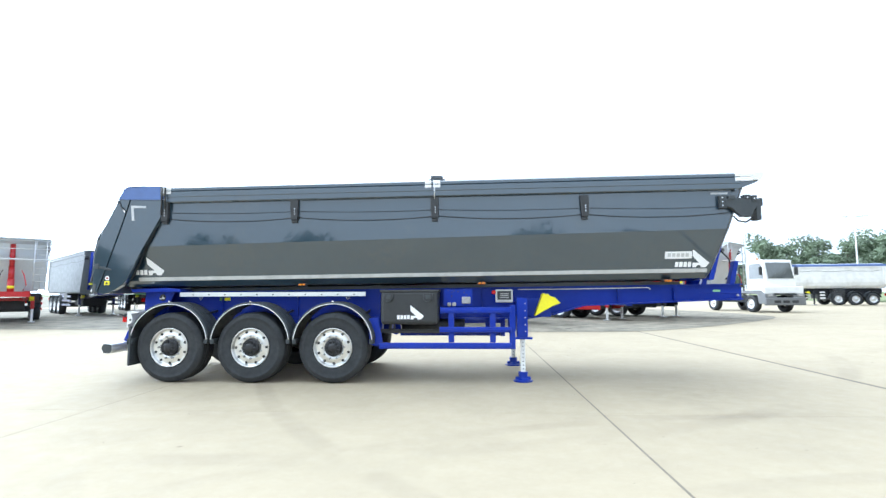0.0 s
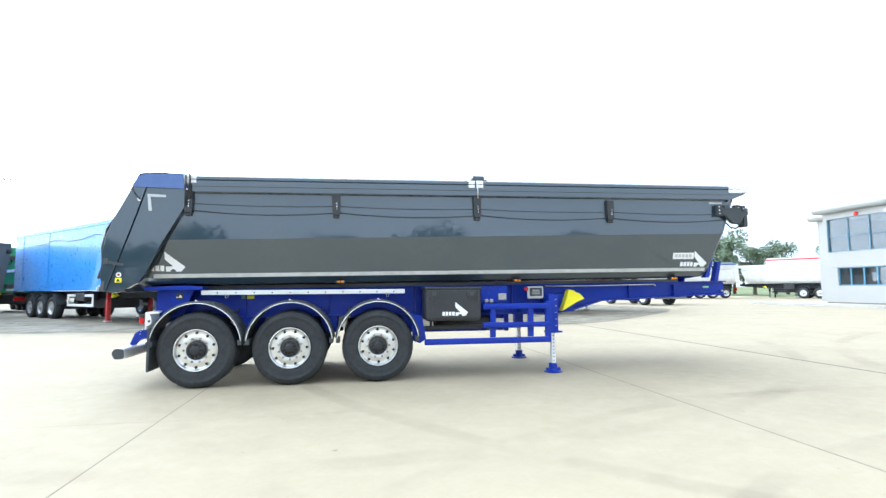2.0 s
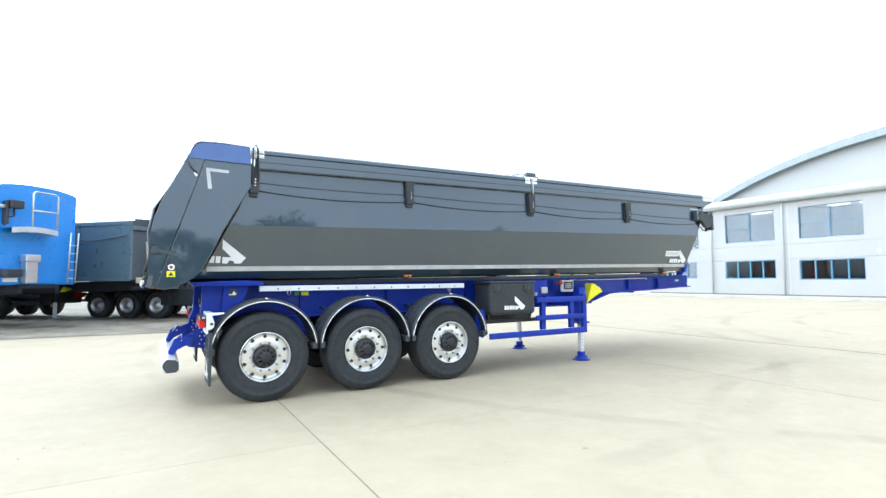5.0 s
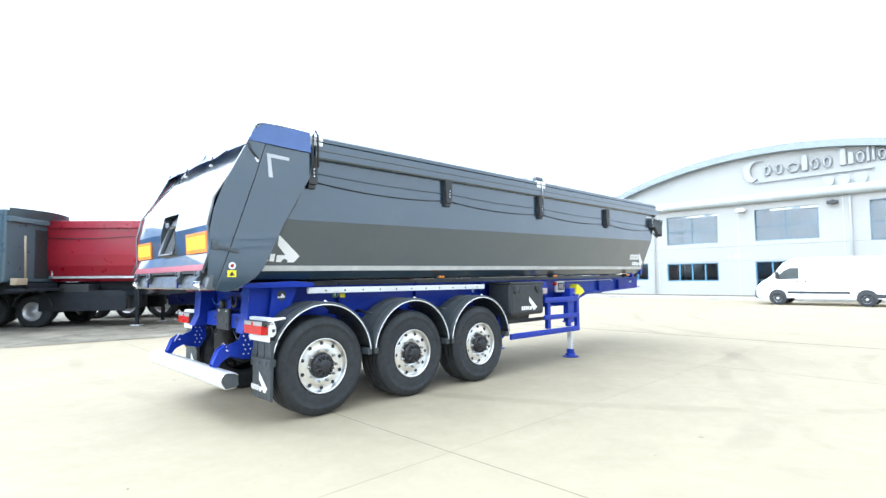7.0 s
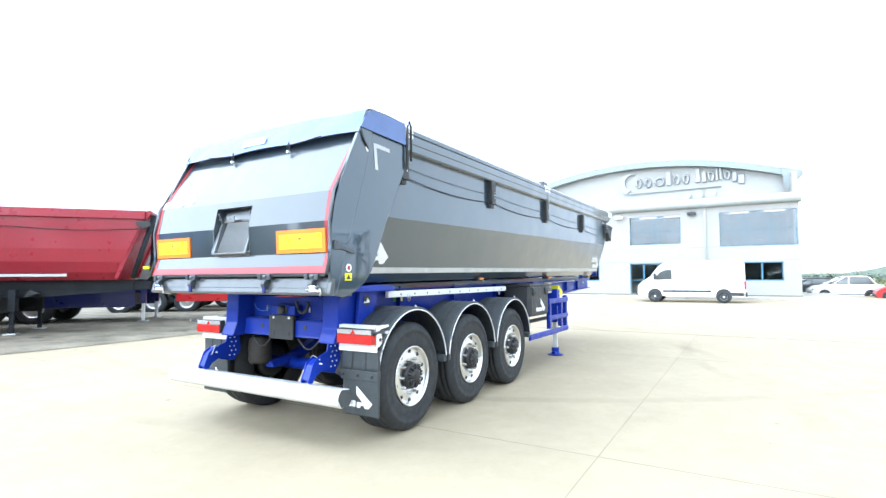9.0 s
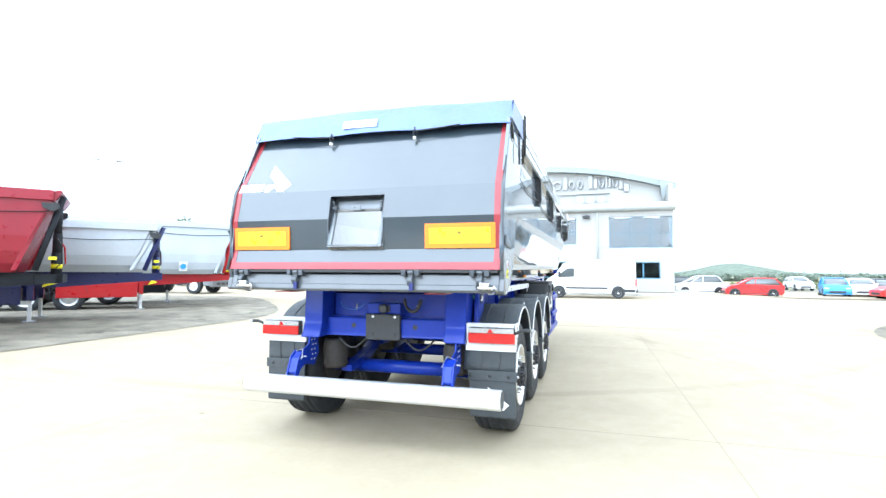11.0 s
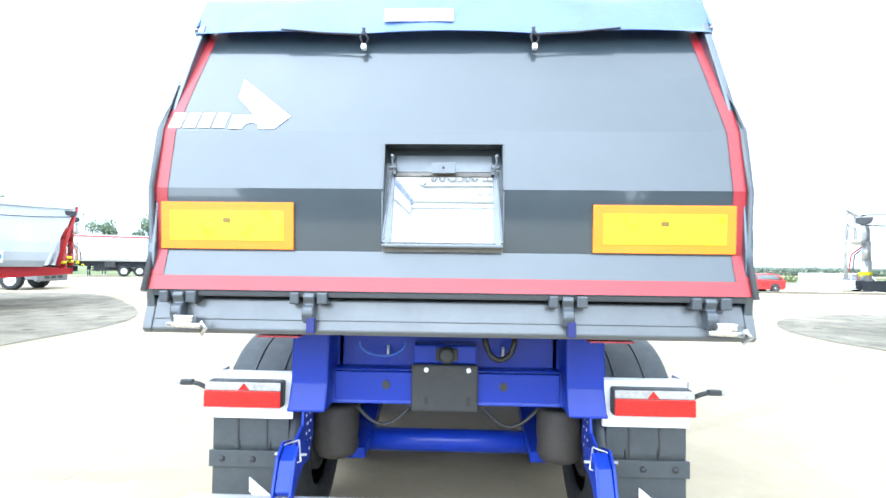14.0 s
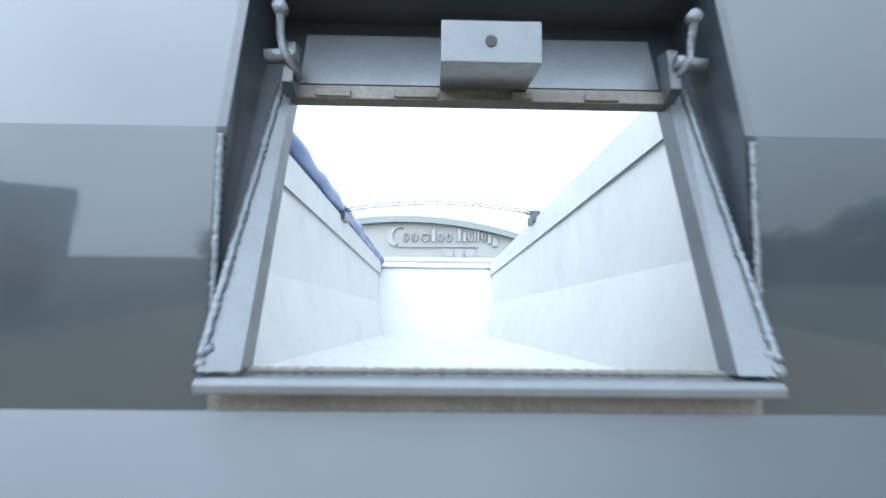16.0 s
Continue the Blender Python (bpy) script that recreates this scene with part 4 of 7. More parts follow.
for y in (1.12, 0.56, -0.52, -1.10):
    hk = N()
    prism(hk, [(-6.06, 1.592), (-5.97, 1.592), (-5.97, 1.50), (-6.02, 1.462), (-6.065, 1.465), (-6.085, 1.50), (-6.08, 1.53), (-6.055, 1.545), (-6.07, 1.575)], "y", y - 0.02, y + 0.03, 0.008)
    box(hk, -6.07, -5.95, y - 0.075, y - 0.03, 1.545, 1.594, 0.006)
    box(hk, -6.07, -5.95, y + 0.045, y + 0.085, 1.545, 1.594, 0.006)
    hk = part("gate_hook", hk, BODY_DARK, sill)
    if abs(y) < 1:
        q = N()
        box(q, -6.078, -6.06, y - 0.025, y + 0.01, 1.425, 1.49, 0.003)
        part("hook_stay", q, NAVY_STAY, hk)
    else:
        q = N()
        yy = y - 0.05
        tube(q, [(-6.085, yy - 0.06, 1.45), (-6.095, yy + 0.02, 1.455), (-6.085, yy + 0.08, 1.455)], 0.012, 8)
        box(q, -6.1, -6.06, yy - 0.03, yy + 0.05, 1.465, 1.495, 0.005)
        tube(q, [(-6.085, yy - 0.065, 1.47), (-6.095, yy - 0.085, 1.44), (-6.075, yy - 0.06, 1.415)], 0.009, 8)
        part("gate_latch", q, ALU, hk)

# blue sheet folded over the rear
NY = 72
fall = [(-5.675, 2.865), (-5.65, 2.90), (-5.61, 2.99), (-5.565, 3.075), (-5.51, 3.12), (-5.3, 3.13), (-4.98, 3.12)]
fall = [((1 - f) * a[0] + f * b[0], (1 - f) * a[1] + f * b[1], k + f) for k, (a, b) in enumerate(zip(fall, fall[1:])) for f in (0.0, 0.33, 0.67)] + [(*fall[-1], 6.0)]


def crease(u):
    """A wave of straight folds between 0 and 1."""
    return 2.0 * abs(u - math.floor(u) - 0.5)


rows = []
for x, z, k in fall:
    row = []
    for i in range(NY + 1):
        y = -1.285 + 2.57 * i / NY
        face = min(1.0, max(0.15, (4.6 - k) / 1.2))
        face *= min(1.0, 0.12 + 0.5 * k)
        fold = 0.008 * math.sin(y * 7.3) * math.sin(y * 2.1 + 1) * face
        fold += 0.014 * face * (crease(1.19 * y + 0.13 * k) + crease(1.19 * y - 0.15 * k + 0.1) - 1.0)
        drop = 0.014 * abs(math.sin(math.pi * (y + 1.285) / 0.86)) if k == 0 else 0
        row.append((x - fold - (0.02 if k < 4 else 0), y, z + drop + (0.035 * (1 - (y / 1.285) ** 2) * min(1.0, k - 3) if k > 3 else 0.0) + 0.3 * fold))
    rows.append(row)
sheet = N()
loft(sheet, rows, True)
sheet = part("rear_sheet", sheet, TARP, trailer, "creased blue tarpaulin folded over the tailgate top")
for s in (-1, 1):
    q = N()
    prism(q, [(-5.67, 2.915), (-5.62, 3.0), (-5.565, 3.075), (-5.51, 3.108), (-4.985, 3.118), (-4.965, 2.90), (-5.3, 2.905)], "y", s * 1.284, s * 1.296)
    part("sheet_cheek", q, TARP, sheet)
    q = N()
    tube(q, [(-5.67, s * 1.29, 2.90), (-5.62, s * 1.292, 2.80), (-5.56, s * 1.288, 2.74)], 0.01, 6)
    part("sheet_strap", q, BLACK, sheet)
    q = N()
    tube(q, [(-4.95, s * 1.29, 2.66), (-4.945, s * 1.30, 3.10), (-4.92, s * 1.305, 3.15), (-4.89, s * 1.305, 3.10), (-4.88, s * 1.30, 2.75)], 0.012, 8)
    part("sheet_hook", q, BLACK, sheet)
q = N()
loft(q, [[(-5.615, 0.33 - 0.35 * t, 2.94) for t in (0, 1)], [(-5.585, 0.33 - 0.35 * t, 3.02) for t in (0, 1)]])
for v in q.verts:
    v.co.x -= 0.052
part("sheet_label", q, material("faded_white_print", (0.62, 0.66, 0.70), 0.6), sheet)
for y in (0.42, -0.42):
    q = N()
    tube(q, [(-5.70, y + 0.01, 2.89), (-5.71, y - 0.02, 2.83), (-5.70, y, 2.79), (-5.71, y + 0.02, 2.84), (-5.70, y, 2.89)], 0.006, 6)
    tube(q, [(-5.71, y, 2.85), (-5.70, y + (0.2 if y > 0 else -0.2), 2.865), (-5.70, y + (0.42 if y > 0 else -0.42), 2.885)], 0.005, 6)
    q = part("sheet_cord", q, CABLE, sheet)
    e = N()
    box(e, -5.73, -5.70, y - 0.012, y + 0.012, 2.775, 2.80, 0.003)
    part("cord_cleat", e, DECAL, q)
knob = N()
lathe(knob, [(0.02, 0), (0.02, 0.03), (0.0, 0.04)], (-5.4, 1.0, 3.13), "z", 10)
part("sheet_knob", knob, BLACK, sheet)

# ---- chassis ----
chassis = part("chassis_frame", prism(N(), [(-5.3, 0.955), (-5.3, 1.12), (-5.36, 1.12), (-5.36, 0.955)], "y", -0.62, 0.62, 0.006), BLUE, trailer, "glossy ultramarine chassis frame")
for s in (-1, 1):
    web = N()
    pts = [(-5.25, 1.415), (4.36, 1.515), (4.36, 1.29), (1.85, 1.19), (1.3, 1.03), (0.9, 0.98), (-1.6, 0.98), (-5.0, 1.0), (-5.25, 1.1)]
    prism(web, pts, "y", s * 0.60, s * 0.62)
    part("main_beam", web, BLUE, chassis)
    fl = N()
    loft(fl, [[(x, s * 0.54, z), (x, s * 0.69, z), (x, s * 0.69, z + 0.018), (x, s * 0.54, z + 0.018)] for x, z in ((-5.3, 1.405), (4.37, 1.507))], closed=True)
    loft(fl, [[(x, s * 0.54, z), (x, s * 0.69, z), (x, s * 0.69, z + 0.018), (x, s * 0.54, z + 0.018)] for x, z in ((-5.0, 0.985), (0.95, 0.965), (1.3, 1.015), (1.85, 1.172), (4.37, 1.272))], closed=True)
    part("beam_flange", fl, BLUE, chassis)
    for x in (-4.2, -2.9, -1.5, -0.6, 0.2, 2.4, 3.3):
        g = N()
        box(g, x - 0.006, x + 0.006, s * 0.62, s * 0.68, 1.0 if x < 1 else 1.24, 1.46, 0)
        part("web_stiffener", g, BLUE, chassis)
    sub = N()  # subframe under the body
    loft(sub, [[(x, s * 0.5, z), (x, s * 0.66, z), (x, s * 0.66, z + 0.06), (x, s * 0.5, z + 0.06)] for x, z in ((-5.6, 1.41), (3.4, 1.505))], closed=True)
    part("body_runner", sub, BODY_DARK, trailer)
    # rear post, hinge gusset, bumper arm
    post = N()
    prism(post, [(-5.51, 0.935), (-5.30, 0.935), (-5.10, 1.2), (-5.2, 1.45), (-5.44, 1.42), (-5.455, 1.07)], "y", s * 0.635, s * 0.835, 0.01)
    part("rear_post", post, BLUE, chassis)
    gus = N()
    prism(gus, [(-5.55, 1.42), (-4.75, 1.42), (-4.75, 1.47), (-5.0, 1.49), (-5.6, 1.47)], "y", s * 0.62, s * 1.0, 0.008)
    part("tipping_hinge", gus, BLUE, chassis)
    sg = N()
    prism(sg, [(-5.2, 1.43), (-4.9, 1.43), (-5.05, 1.05), (-5.25, 1.0)], "y", s * 0.86, s * 0.9, 0.004)
    sg = part("side_gusset", sg, BLUE, chassis)
    dk = N()
    lathe(dk, [(0.055, 0), (0.055, s * 0.006)], (-5.1, s * 0.902, 1.33), "y", 24, False)
    dk = part("mark_disc", dk, BLACK, sg)
    e = N()
    prism(e, [(-5.12, 1.305), (-5.095, 1.355), (-5.06, 1.318), (-5.07, 1.305)], "y", s * 0.9085, s * 0.911)
    part("disc_mark", e, DECAL, dk)
    e = N()
    box(e, -5.15, -5.122, s * 0.9085, s * 0.911, 1.305, 1.32)
    part("disc_bar", e, DECAL, dk)
    arm = N()
    prism(arm, [(-5.49, 0.95), (-5.34, 0.95), (-5.32, 0.76), (-5.40, 0.645), (-5.58, 0.68), (-5.66, 0.77), (-5.60, 0.83), (-5.51, 0.86)], "y", s * 0.745, s * 0.76, 0.003)
    for y in (0.715, 0.80):
        prism(arm, [(-5.54, 0.80), (-5.66, 0.83), (-5.74, 0.78), (-5.80, 0.63), (-5.77, 0.57), (-5.70, 0.66), (-5.62, 0.70), (-5.54, 0.70)], "y", s * (y - 0.007), s * (y + 0.007), 0.003)
    prism(arm, [(-5.66, 0.815), (-5.735, 0.765), (-5.79, 0.64), (-5.76, 0.61), (-5.68, 0.72)], "y", s * 0.72, s * 0.79, 0.003)
    box(arm, -5.50, -5.30, s * 0.66, s * 0.84, 0.93, 0.95, 0.003)
    arm = part("bumper_arm", arm, BLUE, chassis, "perforated blue bumper arm")
    for i in range(2):
        for k in range(5):
            for yy in (0.7435, 0.7615):
                h = N()
                lathe(h, [(0.008, -0.001), (0.008, 0.001)], (-5.46 + i * 0.055 + 0.02 * (k % 2), s * yy, 0.71 + k * 0.048), "y", 8, False)
                part("arm_hole", h, DECAL, arm)
    ch = N()
    tube(ch, [(-5.66, s * 0.72, 0.84), (-5.72, s * 0.69, 0.76), (-5.70, s * 0.76, 0.73), (-5.66, s * 0.81, 0.81), (-5.66, s * 0.72, 0.84)], 0.0045, 6)
    tube(ch, [(-5.66, s * 0.68, 0.77), (-5.66, s * 0.84, 0.77)], 0.007, 8)
    part("locking_pin", ch, STEEL, arm)
bump = N()
prism(bump, [(-5.875, 0.519), (-5.870, 0.564), (-5.840, 0.604), (-5.805, 0.612), (-5.725, 0.599), (-5.700, 0.574), (-5.695, 0.484), (-5.720, 0.451), (-5.825, 0.446), (-5.865, 0.474)], "y", -1.225, 1.225, 0.012)
bump = part("rear_bumper", bump, material("brushed_aluminium_bumper", (0.72, 0.72, 0.71), 0.4, metal=0.55, vary=0.05), trailer, "satin aluminium under-run bumper")
for s in (-1, 1):
    q = N()
    prism(q, [(-5.867, 0.524), (-5.860, 0.564), (-5.835, 0.599), (-5.805, 0.604), (-5.730, 0.592), (-5.705, 0.569), (-5.702, 0.489), (-5.725, 0.459), (-5.825, 0.454)], "y", s * 1.225, s * 1.229, 0.004)
    part("bumper_end", q, FLAP, bump)
for x in (-4.0, -2.7, -1.0, 0.8, 2.6, 4.34):
    q = N()
    z1 = 1.41 if x < 4 else 1.50
    box(q, x - 0.05, x + 0.05, -0.6, 0.6, z1 - 0.24, z1 - 0.02, 0.006)
    part("cross_member", q, BLUE, chassis)
cm = N()
prism(cm, [(-5.365, 0.945), (-5.315, 1.13), (-5.2, 1.14), (-5.2, 0.935)], "y", -0.66, 0.66, 0.008)
prism(cm, [(-5.25, 1.13), (-5.25, 1.36), (-5.2, 1.36), (-5.2, 1.13)], "y", -0.66, 0.66)
cm = part("rear_cross_member", cm, BLUE, chassis)
for y in (0.334, -0.312):
    q = N()
    lathe(q, [(0.024, 0), (0.024, -0.004)], (-5.3605, y, 1.05), "x", 14, False)
    part("bored_hole", q, BLACK, cm)
    q = N()
    tube(q, [(-5.3, y, 1.20), (-5.3, y, 1.26)], 0.008, 6)
    part("drain_pin", q, STEEL, cm)
tb = N()
box(tb, -5.37, -5.26, -0.165, 0.185, 1.17, 1.275, 0.01)
part("coupling_bracket", tb, BLUE, cm)
cpl = N()
lathe(cpl, [(0.045, 0.0), (0.045, -0.05), (0.03, -0.06)], (-5.37, 0.0, 1.225), "x", 16)
box(cpl, -5.385, -5.37, -0.06, 0.06, 1.19, 1.26, 0.008)
part("rear_coupling", cpl, BLACK, cm)
for s in (-1, 1):
    cb = N()
    tube(cb, [(-5.35, s * (0.2 + 0.3 * i / 10), 0.93 - 0.10 * math.sin(math.pi * i / 10)) for i in range(11)], 0.01, 6)
    part("rear_cable", cb, CABLE, cm)
pl = N()
box(pl, -5.40, -5.36, -0.172, 0.192, 0.918, 1.172, 0.012)
pl = part("number_plate_holder", pl, BLACK, cm, "empty black plastic plate holder")
for y in (0.11, -0.12):
    q = N()
    lathe(q, [(0.013, 0), (0.013, -0.01)], (-5.40, y, 1.145), "x", 12, False)
    part("plate_lamp", q, DECAL, pl)
    q = N()
    box(q, -5.405, -5.40, y - 0.012, y + 0.012, 0.955, 1.0, 0.003)
    part("plate_slot", q, CABLE, pl)
hs = N()
tube(hs, [(-5.38, -0.29 + 0.08 * math.cos(math.pi * i / 12), 1.32 - 0.12 * math.sin(math.pi * i / 12)) for i in range(13)], 0.016, 8)
part("rear_hose", hs, CABLE, chassis)
hs = N()
tube(hs, [(-5.34, 0.36 + 0.13 * math.cos(math.pi * i / 12), 1.28 - 0.075 * math.sin(math.pi * i / 12)) for i in range(13)], 0.006, 8)
part("rear_hose", hs, material("blue_air_hose", (0.03, 0.12, 0.5), 0.4), chassis)

# ---- axles, wheels and guards ----
AIR_BAG = material("brown_black_air_bag", (0.045, 0.038, 0.033), 0.7, vary=0.2, grime=(0.09, 0.075, 0.06), grime_amount=0.5)
AXLES = (-4.76, -3.45, -2.14)
WZ, TR = 0.55, 0.548
tyre_prof = [(0.29, 0.02), (0.30, 0.0), (0.33, -0.012), (0.40, -0.018), (0.45, -0.012), (0.458, -0.02), (0.475, -0.012), (0.52, 0.004), (0.543, 0.03)]
for g in (0.075, 0.14, 0.245, 0.31):
    tyre_prof += [(TR, g - 0.008), (TR - 0.014, g - 0.005), (TR - 0.014, g + 0.005), (TR, g + 0.008)]
tyre_prof += [(0.543, 0.355), (0.52, 0.381), (0.46, 0.395), (0.40, 0.40), (0.33, 0.397), (0.30, 0.385), (0.29, 0.36)]
rim_prof = [(0.30, 0.0), (0.305, -0.014), (0.297, -0.022), (0.288, -0.016), (0.282, 0.006), (0.276, 0.03), (0.268, 0.036), (0.225, 0.03), (0.205, 0.022), (0.14, 0.022), (0.13, 0.03), (0.118, 0.06)]


RIM = material("bright_machined_aluminium", (0.84, 0.84, 0.83), 0.30, metal=1.0, vary=0.04, rough_vary=0.03)
NUT = material("dull_zinc_nut", (0.42, 0.42, 0.41), 0.4, metal=0.8, vary=0.1)


def first_wheel():
    w = part("wheel", lathe(N(), tyre_prof, (0, 0, 0), "y", 56, True, False), RUBBER, trailer, "black tyre on a polished aluminium rim")
    rim = part("rim", lathe(N(), rim_prof, (0, 0, 0), "y", 48, True, False), RIM, w, "polished aluminium rim")
    for k in range(10):
        a = 2 * math.pi * (k + 0.5) / 10
        h = N()
        lathe(h, [(0.021, 0.006), (0.021, -0.004), (0.017, -0.006)], (0.246 * math.cos(a), 0.03, 0.246 * math.sin(a)), "y", 12)
        part("vent_hole", h, BLACK, w)
    for k in range(10):
        a = 2 * math.pi * k / 10
        h = N()
        lathe(h, [(0.017, 0.0), (0.017, -0.03), (0.011, -0.045), (0.0, -0.046)], (0.172 * math.cos(a), 0.022, 0.172 * math.sin(a)), "y", 6, False)
        part("wheel_nut", h, NUT, w)
    hub = N()
    lathe(hub, [(0.134, 0.05), (0.132, -0.01), (0.115, -0.03), (0.075, -0.035), (0.07, -0.06), (0.05, -0.07), (0.0, -0.07)], (0, 0, 0), "y", 20)
    for k in range(10):
        a = 2 * math.pi * k / 10
        lathe(hub, [(0.012, 0.0), (0.012, -0.035)], (0.1 * math.cos(a), -0.02, 0.1 * math.sin(a)), "y", 6, False)
    hub = part("hub", hub, CABLE, w)
    for k in range(10):
        a = 2 * math.pi * (k + 0.5) / 10
        rib = N()
        box(rib, 0.045, 0.118, -0.062, -0.02, -0.009, 0.009, 0.004)
        rib.transform(Matrix.Rotation(a, 4, "Y"))
        part("hub_rib", rib, BLACK, hub)
    return w


def wheel_at(first, m):
    w = shared("wheel", first, trailer, m, "black tyre on a polished aluminium rim")
    for c in first.children:
        d = shared(c.name.split(".")[0], c, w, Matrix())
        for e in c.children:
            shared(e.name.split(".")[0], e, d, Matrix())
    return w


wheel1 = first_wheel()
wheel1.matrix_basis = pose(AXLES[0], -1.222, WZ)
for i, x in enumerate(AXLES):
    if i:
        wheel_at(wheel1, pose(x, -1.222, WZ, 0, 17 * i, 0))
    wheel_at(wheel1, pose(x, 1.222, WZ, 0, 31 * i, 180))
    ax = N()
    tube(ax, [(x, -0.9, WZ), (x, 0.9, WZ)], 0.073, 16)
    ax = part("axle", ax, BLUE, trailer)
    for s in (-1, 1):
        dr = N()
        lathe(dr, [(0.15, s * 0.86), (0.20, s * 0.86), (0.20, s * 1.0)], (x, 0, WZ), "y", 24)
        part("brake_drum", dr, BLACK, ax)
        tr = N()
        prism(tr, [(x - 0.32, 0.60), (x + 0.05, 0.66), (x + 0.55, 0.86), (x + 0.6, 0.80), (x + 0.1, 0.56), (x - 0.30, 0.53)], "y", s * 0.50, s * 0.62, 0.006)
        part("trailing_arm", tr, BLUE, ax)
        ab = N()
        lathe(ab, [(0.11, 0.0), (0.13, 0.04), (0.125, 0.09), (0.132, 0.16), (0.13, 0.24), (0.12, 0.28), (0.11, 0.30)], (x - 0.36, s * 0.66, 0.585), "z", 20)
        part("air_bag", ab, AIR_BAG, ax)
        hg = N()
        prism(hg, [(x + 0.45, 0.72), (x + 0.66, 0.72), (x + 0.68, 1.0), (x + 0.40, 1.0)], "y", s * 0.47, s * 0.66, 0.006)
        part("axle_hanger", hg, BLUE, ax)
for s in (-1, 1):
    for i, x in enumerate(AXLES):
        R0, a0, a1 = 0.635, 7, 173
        gd = N()
        prof = [(1.268, -0.02), (1.272, 0.012), (1.255, 0.02), (1.15, 0.014), (1.05, 0.02), (0.95, 0.014), (0.84, 0.02), (0.80, 0.0), (0.80, -0.01), (1.24, 0.004)]
        rows = []
        for k in range(29):
            a = radians(a0 + (a1 - a0) * k / 28)
            rows.append([(x + (R0 + dr) * math.cos(a) * 1.0, s * y, WZ + 0.055 + (R0 + dr) * math.sin(a)) for y, dr in prof])
        loft(gd, rows, True, True)
        gd = part("mudguard", gd, FLAP, trailer, "dark grey plastic mudguard with a white edge line")
        pp = N()
        tube(pp, [(x + (R0 - 0.012) * math.cos(radians(a0 + (a1 - a0) * k / 40)), s * 1.273, WZ + 0.055 + (R0 - 0.012) * math.sin(radians(a0 + (a1 - a0) * k / 40))) for k in range(41)], 0.0065, 6)
        part("edge_line", pp, DECAL, gd)
        for e in (-1, 1):
            q = N()
            box(q, x + e * (R0 - 0.03) - 0.03, x + e * (R0 - 0.03) + 0.03, s * 1.0, s * 1.27, WZ + 0.06, WZ + 0.14, 0.01)
            part("guard_foot", q, FLAP, gd)
        for yy in (0.96, 1.13):
            q = N()
            tube(q, [(x + (R0 + 0.017) * math.cos(radians(a0 + (a1 - a0) * k / 24)), s * yy, WZ + 0.055 + (R0 + 0.017) * math.sin(radians(a0 + (a1 - a0) * k / 24))) for k in range(25)], 0.006, 5)
            part("guard_rib", q, BLACK, gd)
        mk = N()
        prism(mk, [(x - 0.02, WZ + 0.71), (x + 0.025, WZ + 0.708), (x - 0.012, WZ + 0.733)], "y", s * 1.271, s * 1.276)
        part("guard_mark", mk, DECAL, gd)
        for e in (-0.45, 0.45):
            st = N()
            tube(st, [(x + e, s * 0.62, 1.1), (x + e, s * 1.0, 1.06)], 0.02, 8)
            part("guard_stay", st, BLACK, gd)
    # rear lamp, its plate and the mudflap
    plate = N()
    prism(plate, [(-5.43, 1.115), (-5.36, 1.115), (-5.36, 1.09), (-5.40, 1.08), (-5.41, 0.87), (-5.43, 0.87)], "y", s * 0.83, s * 1.285, 0.004)
    plate = part("lamp_plate", plate, WHITE, trailer, "white lamp mounting plate")
    ear = N()
    prism(ear, [(-5.43, 0.92), (-5.43, 1.115), (-5.24, 1.115), (-5.24, 1.095), (-5.37, 1.08), (-5.345, 1.01), (-5.345, 0.95), (-5.38, 0.92)], "y", s * 1.268, s * 1.288, 0.004)
    part("plate_ear", ear, WHITE, plate)
    q = N()
    lathe(q, [(0.018, 0), (0.018, s * 0.003)], (-5.375, s * 1.2885, 0.985), "y", 14, False)
    part("ear_hole", q, BLACK, plate)
    lamp = N()
    box(lamp, -5.50, -5.43, s * 0.868, s * 1.274, 0.945, 1.086, 0.012)
    lamp = part("tail_lamp", lamp, BLACK, plate)
    for nm, m_, y0, y1, z0, z1, xx in (("red_lens", RED_LENS, 0.874, 1.286, 0.948, 1.036, 0.006), ("clear_lens", CLEAR_LENS, 0.874, 1.28, 1.038, 1.08, 0.004)):
        q = N()
        box(q, -5.50 - xx, -5.495 if z0 > 1 else -5.44, s * y0, s * y1, z0, z1, 0.004)
        part(nm, q, m_, lamp)
    q = N()
    prism(q, [(s * 1.04, 1.041), (s * 1.10, 1.041), (s * 1.07, 1.078)], "x", -5.508, -5.503)
    part("triangle_reflector", q, RED_LENS, lamp)
    q = N()
    tube(q, [(-5.46, s * 1.27, 1.03), (-5.47, s * 1.33, 1.06), (-5.47, s * 1.37, 1.07)], 0.013, 8)
    box(q, -5.485, -5.455, s * 1.36, s * 1.43, 1.055, 1.085, 0.006)
    q = part("outline_lamp", q, BLACK, lamp)
    e = N()
    box(e, -5.487, -5.453, s * 1.425, s * 1.455, 1.057, 1.083, 0.006)
    part("outline_lens", e, CLEAR_LENS, q)
    fp = N()
    prism(fp, [(-5.40, 0.88), (-5.36, 0.88), (-5.37, 0.27), (-5.385, 0.265), (-5.40, 0.28)], "y", s * 0.86, s * 1.28, 0.003)
    fp = part("mudflap", fp, FLAP, trailer, "dark grey mudflap with a white mark")
    q = N()
    box(q, -5.415, -5.398, s * 0.845, s * 1.295, 0.60, 0.69, 0.004)
    q = part("flap_strip", q, FLAP, fp)
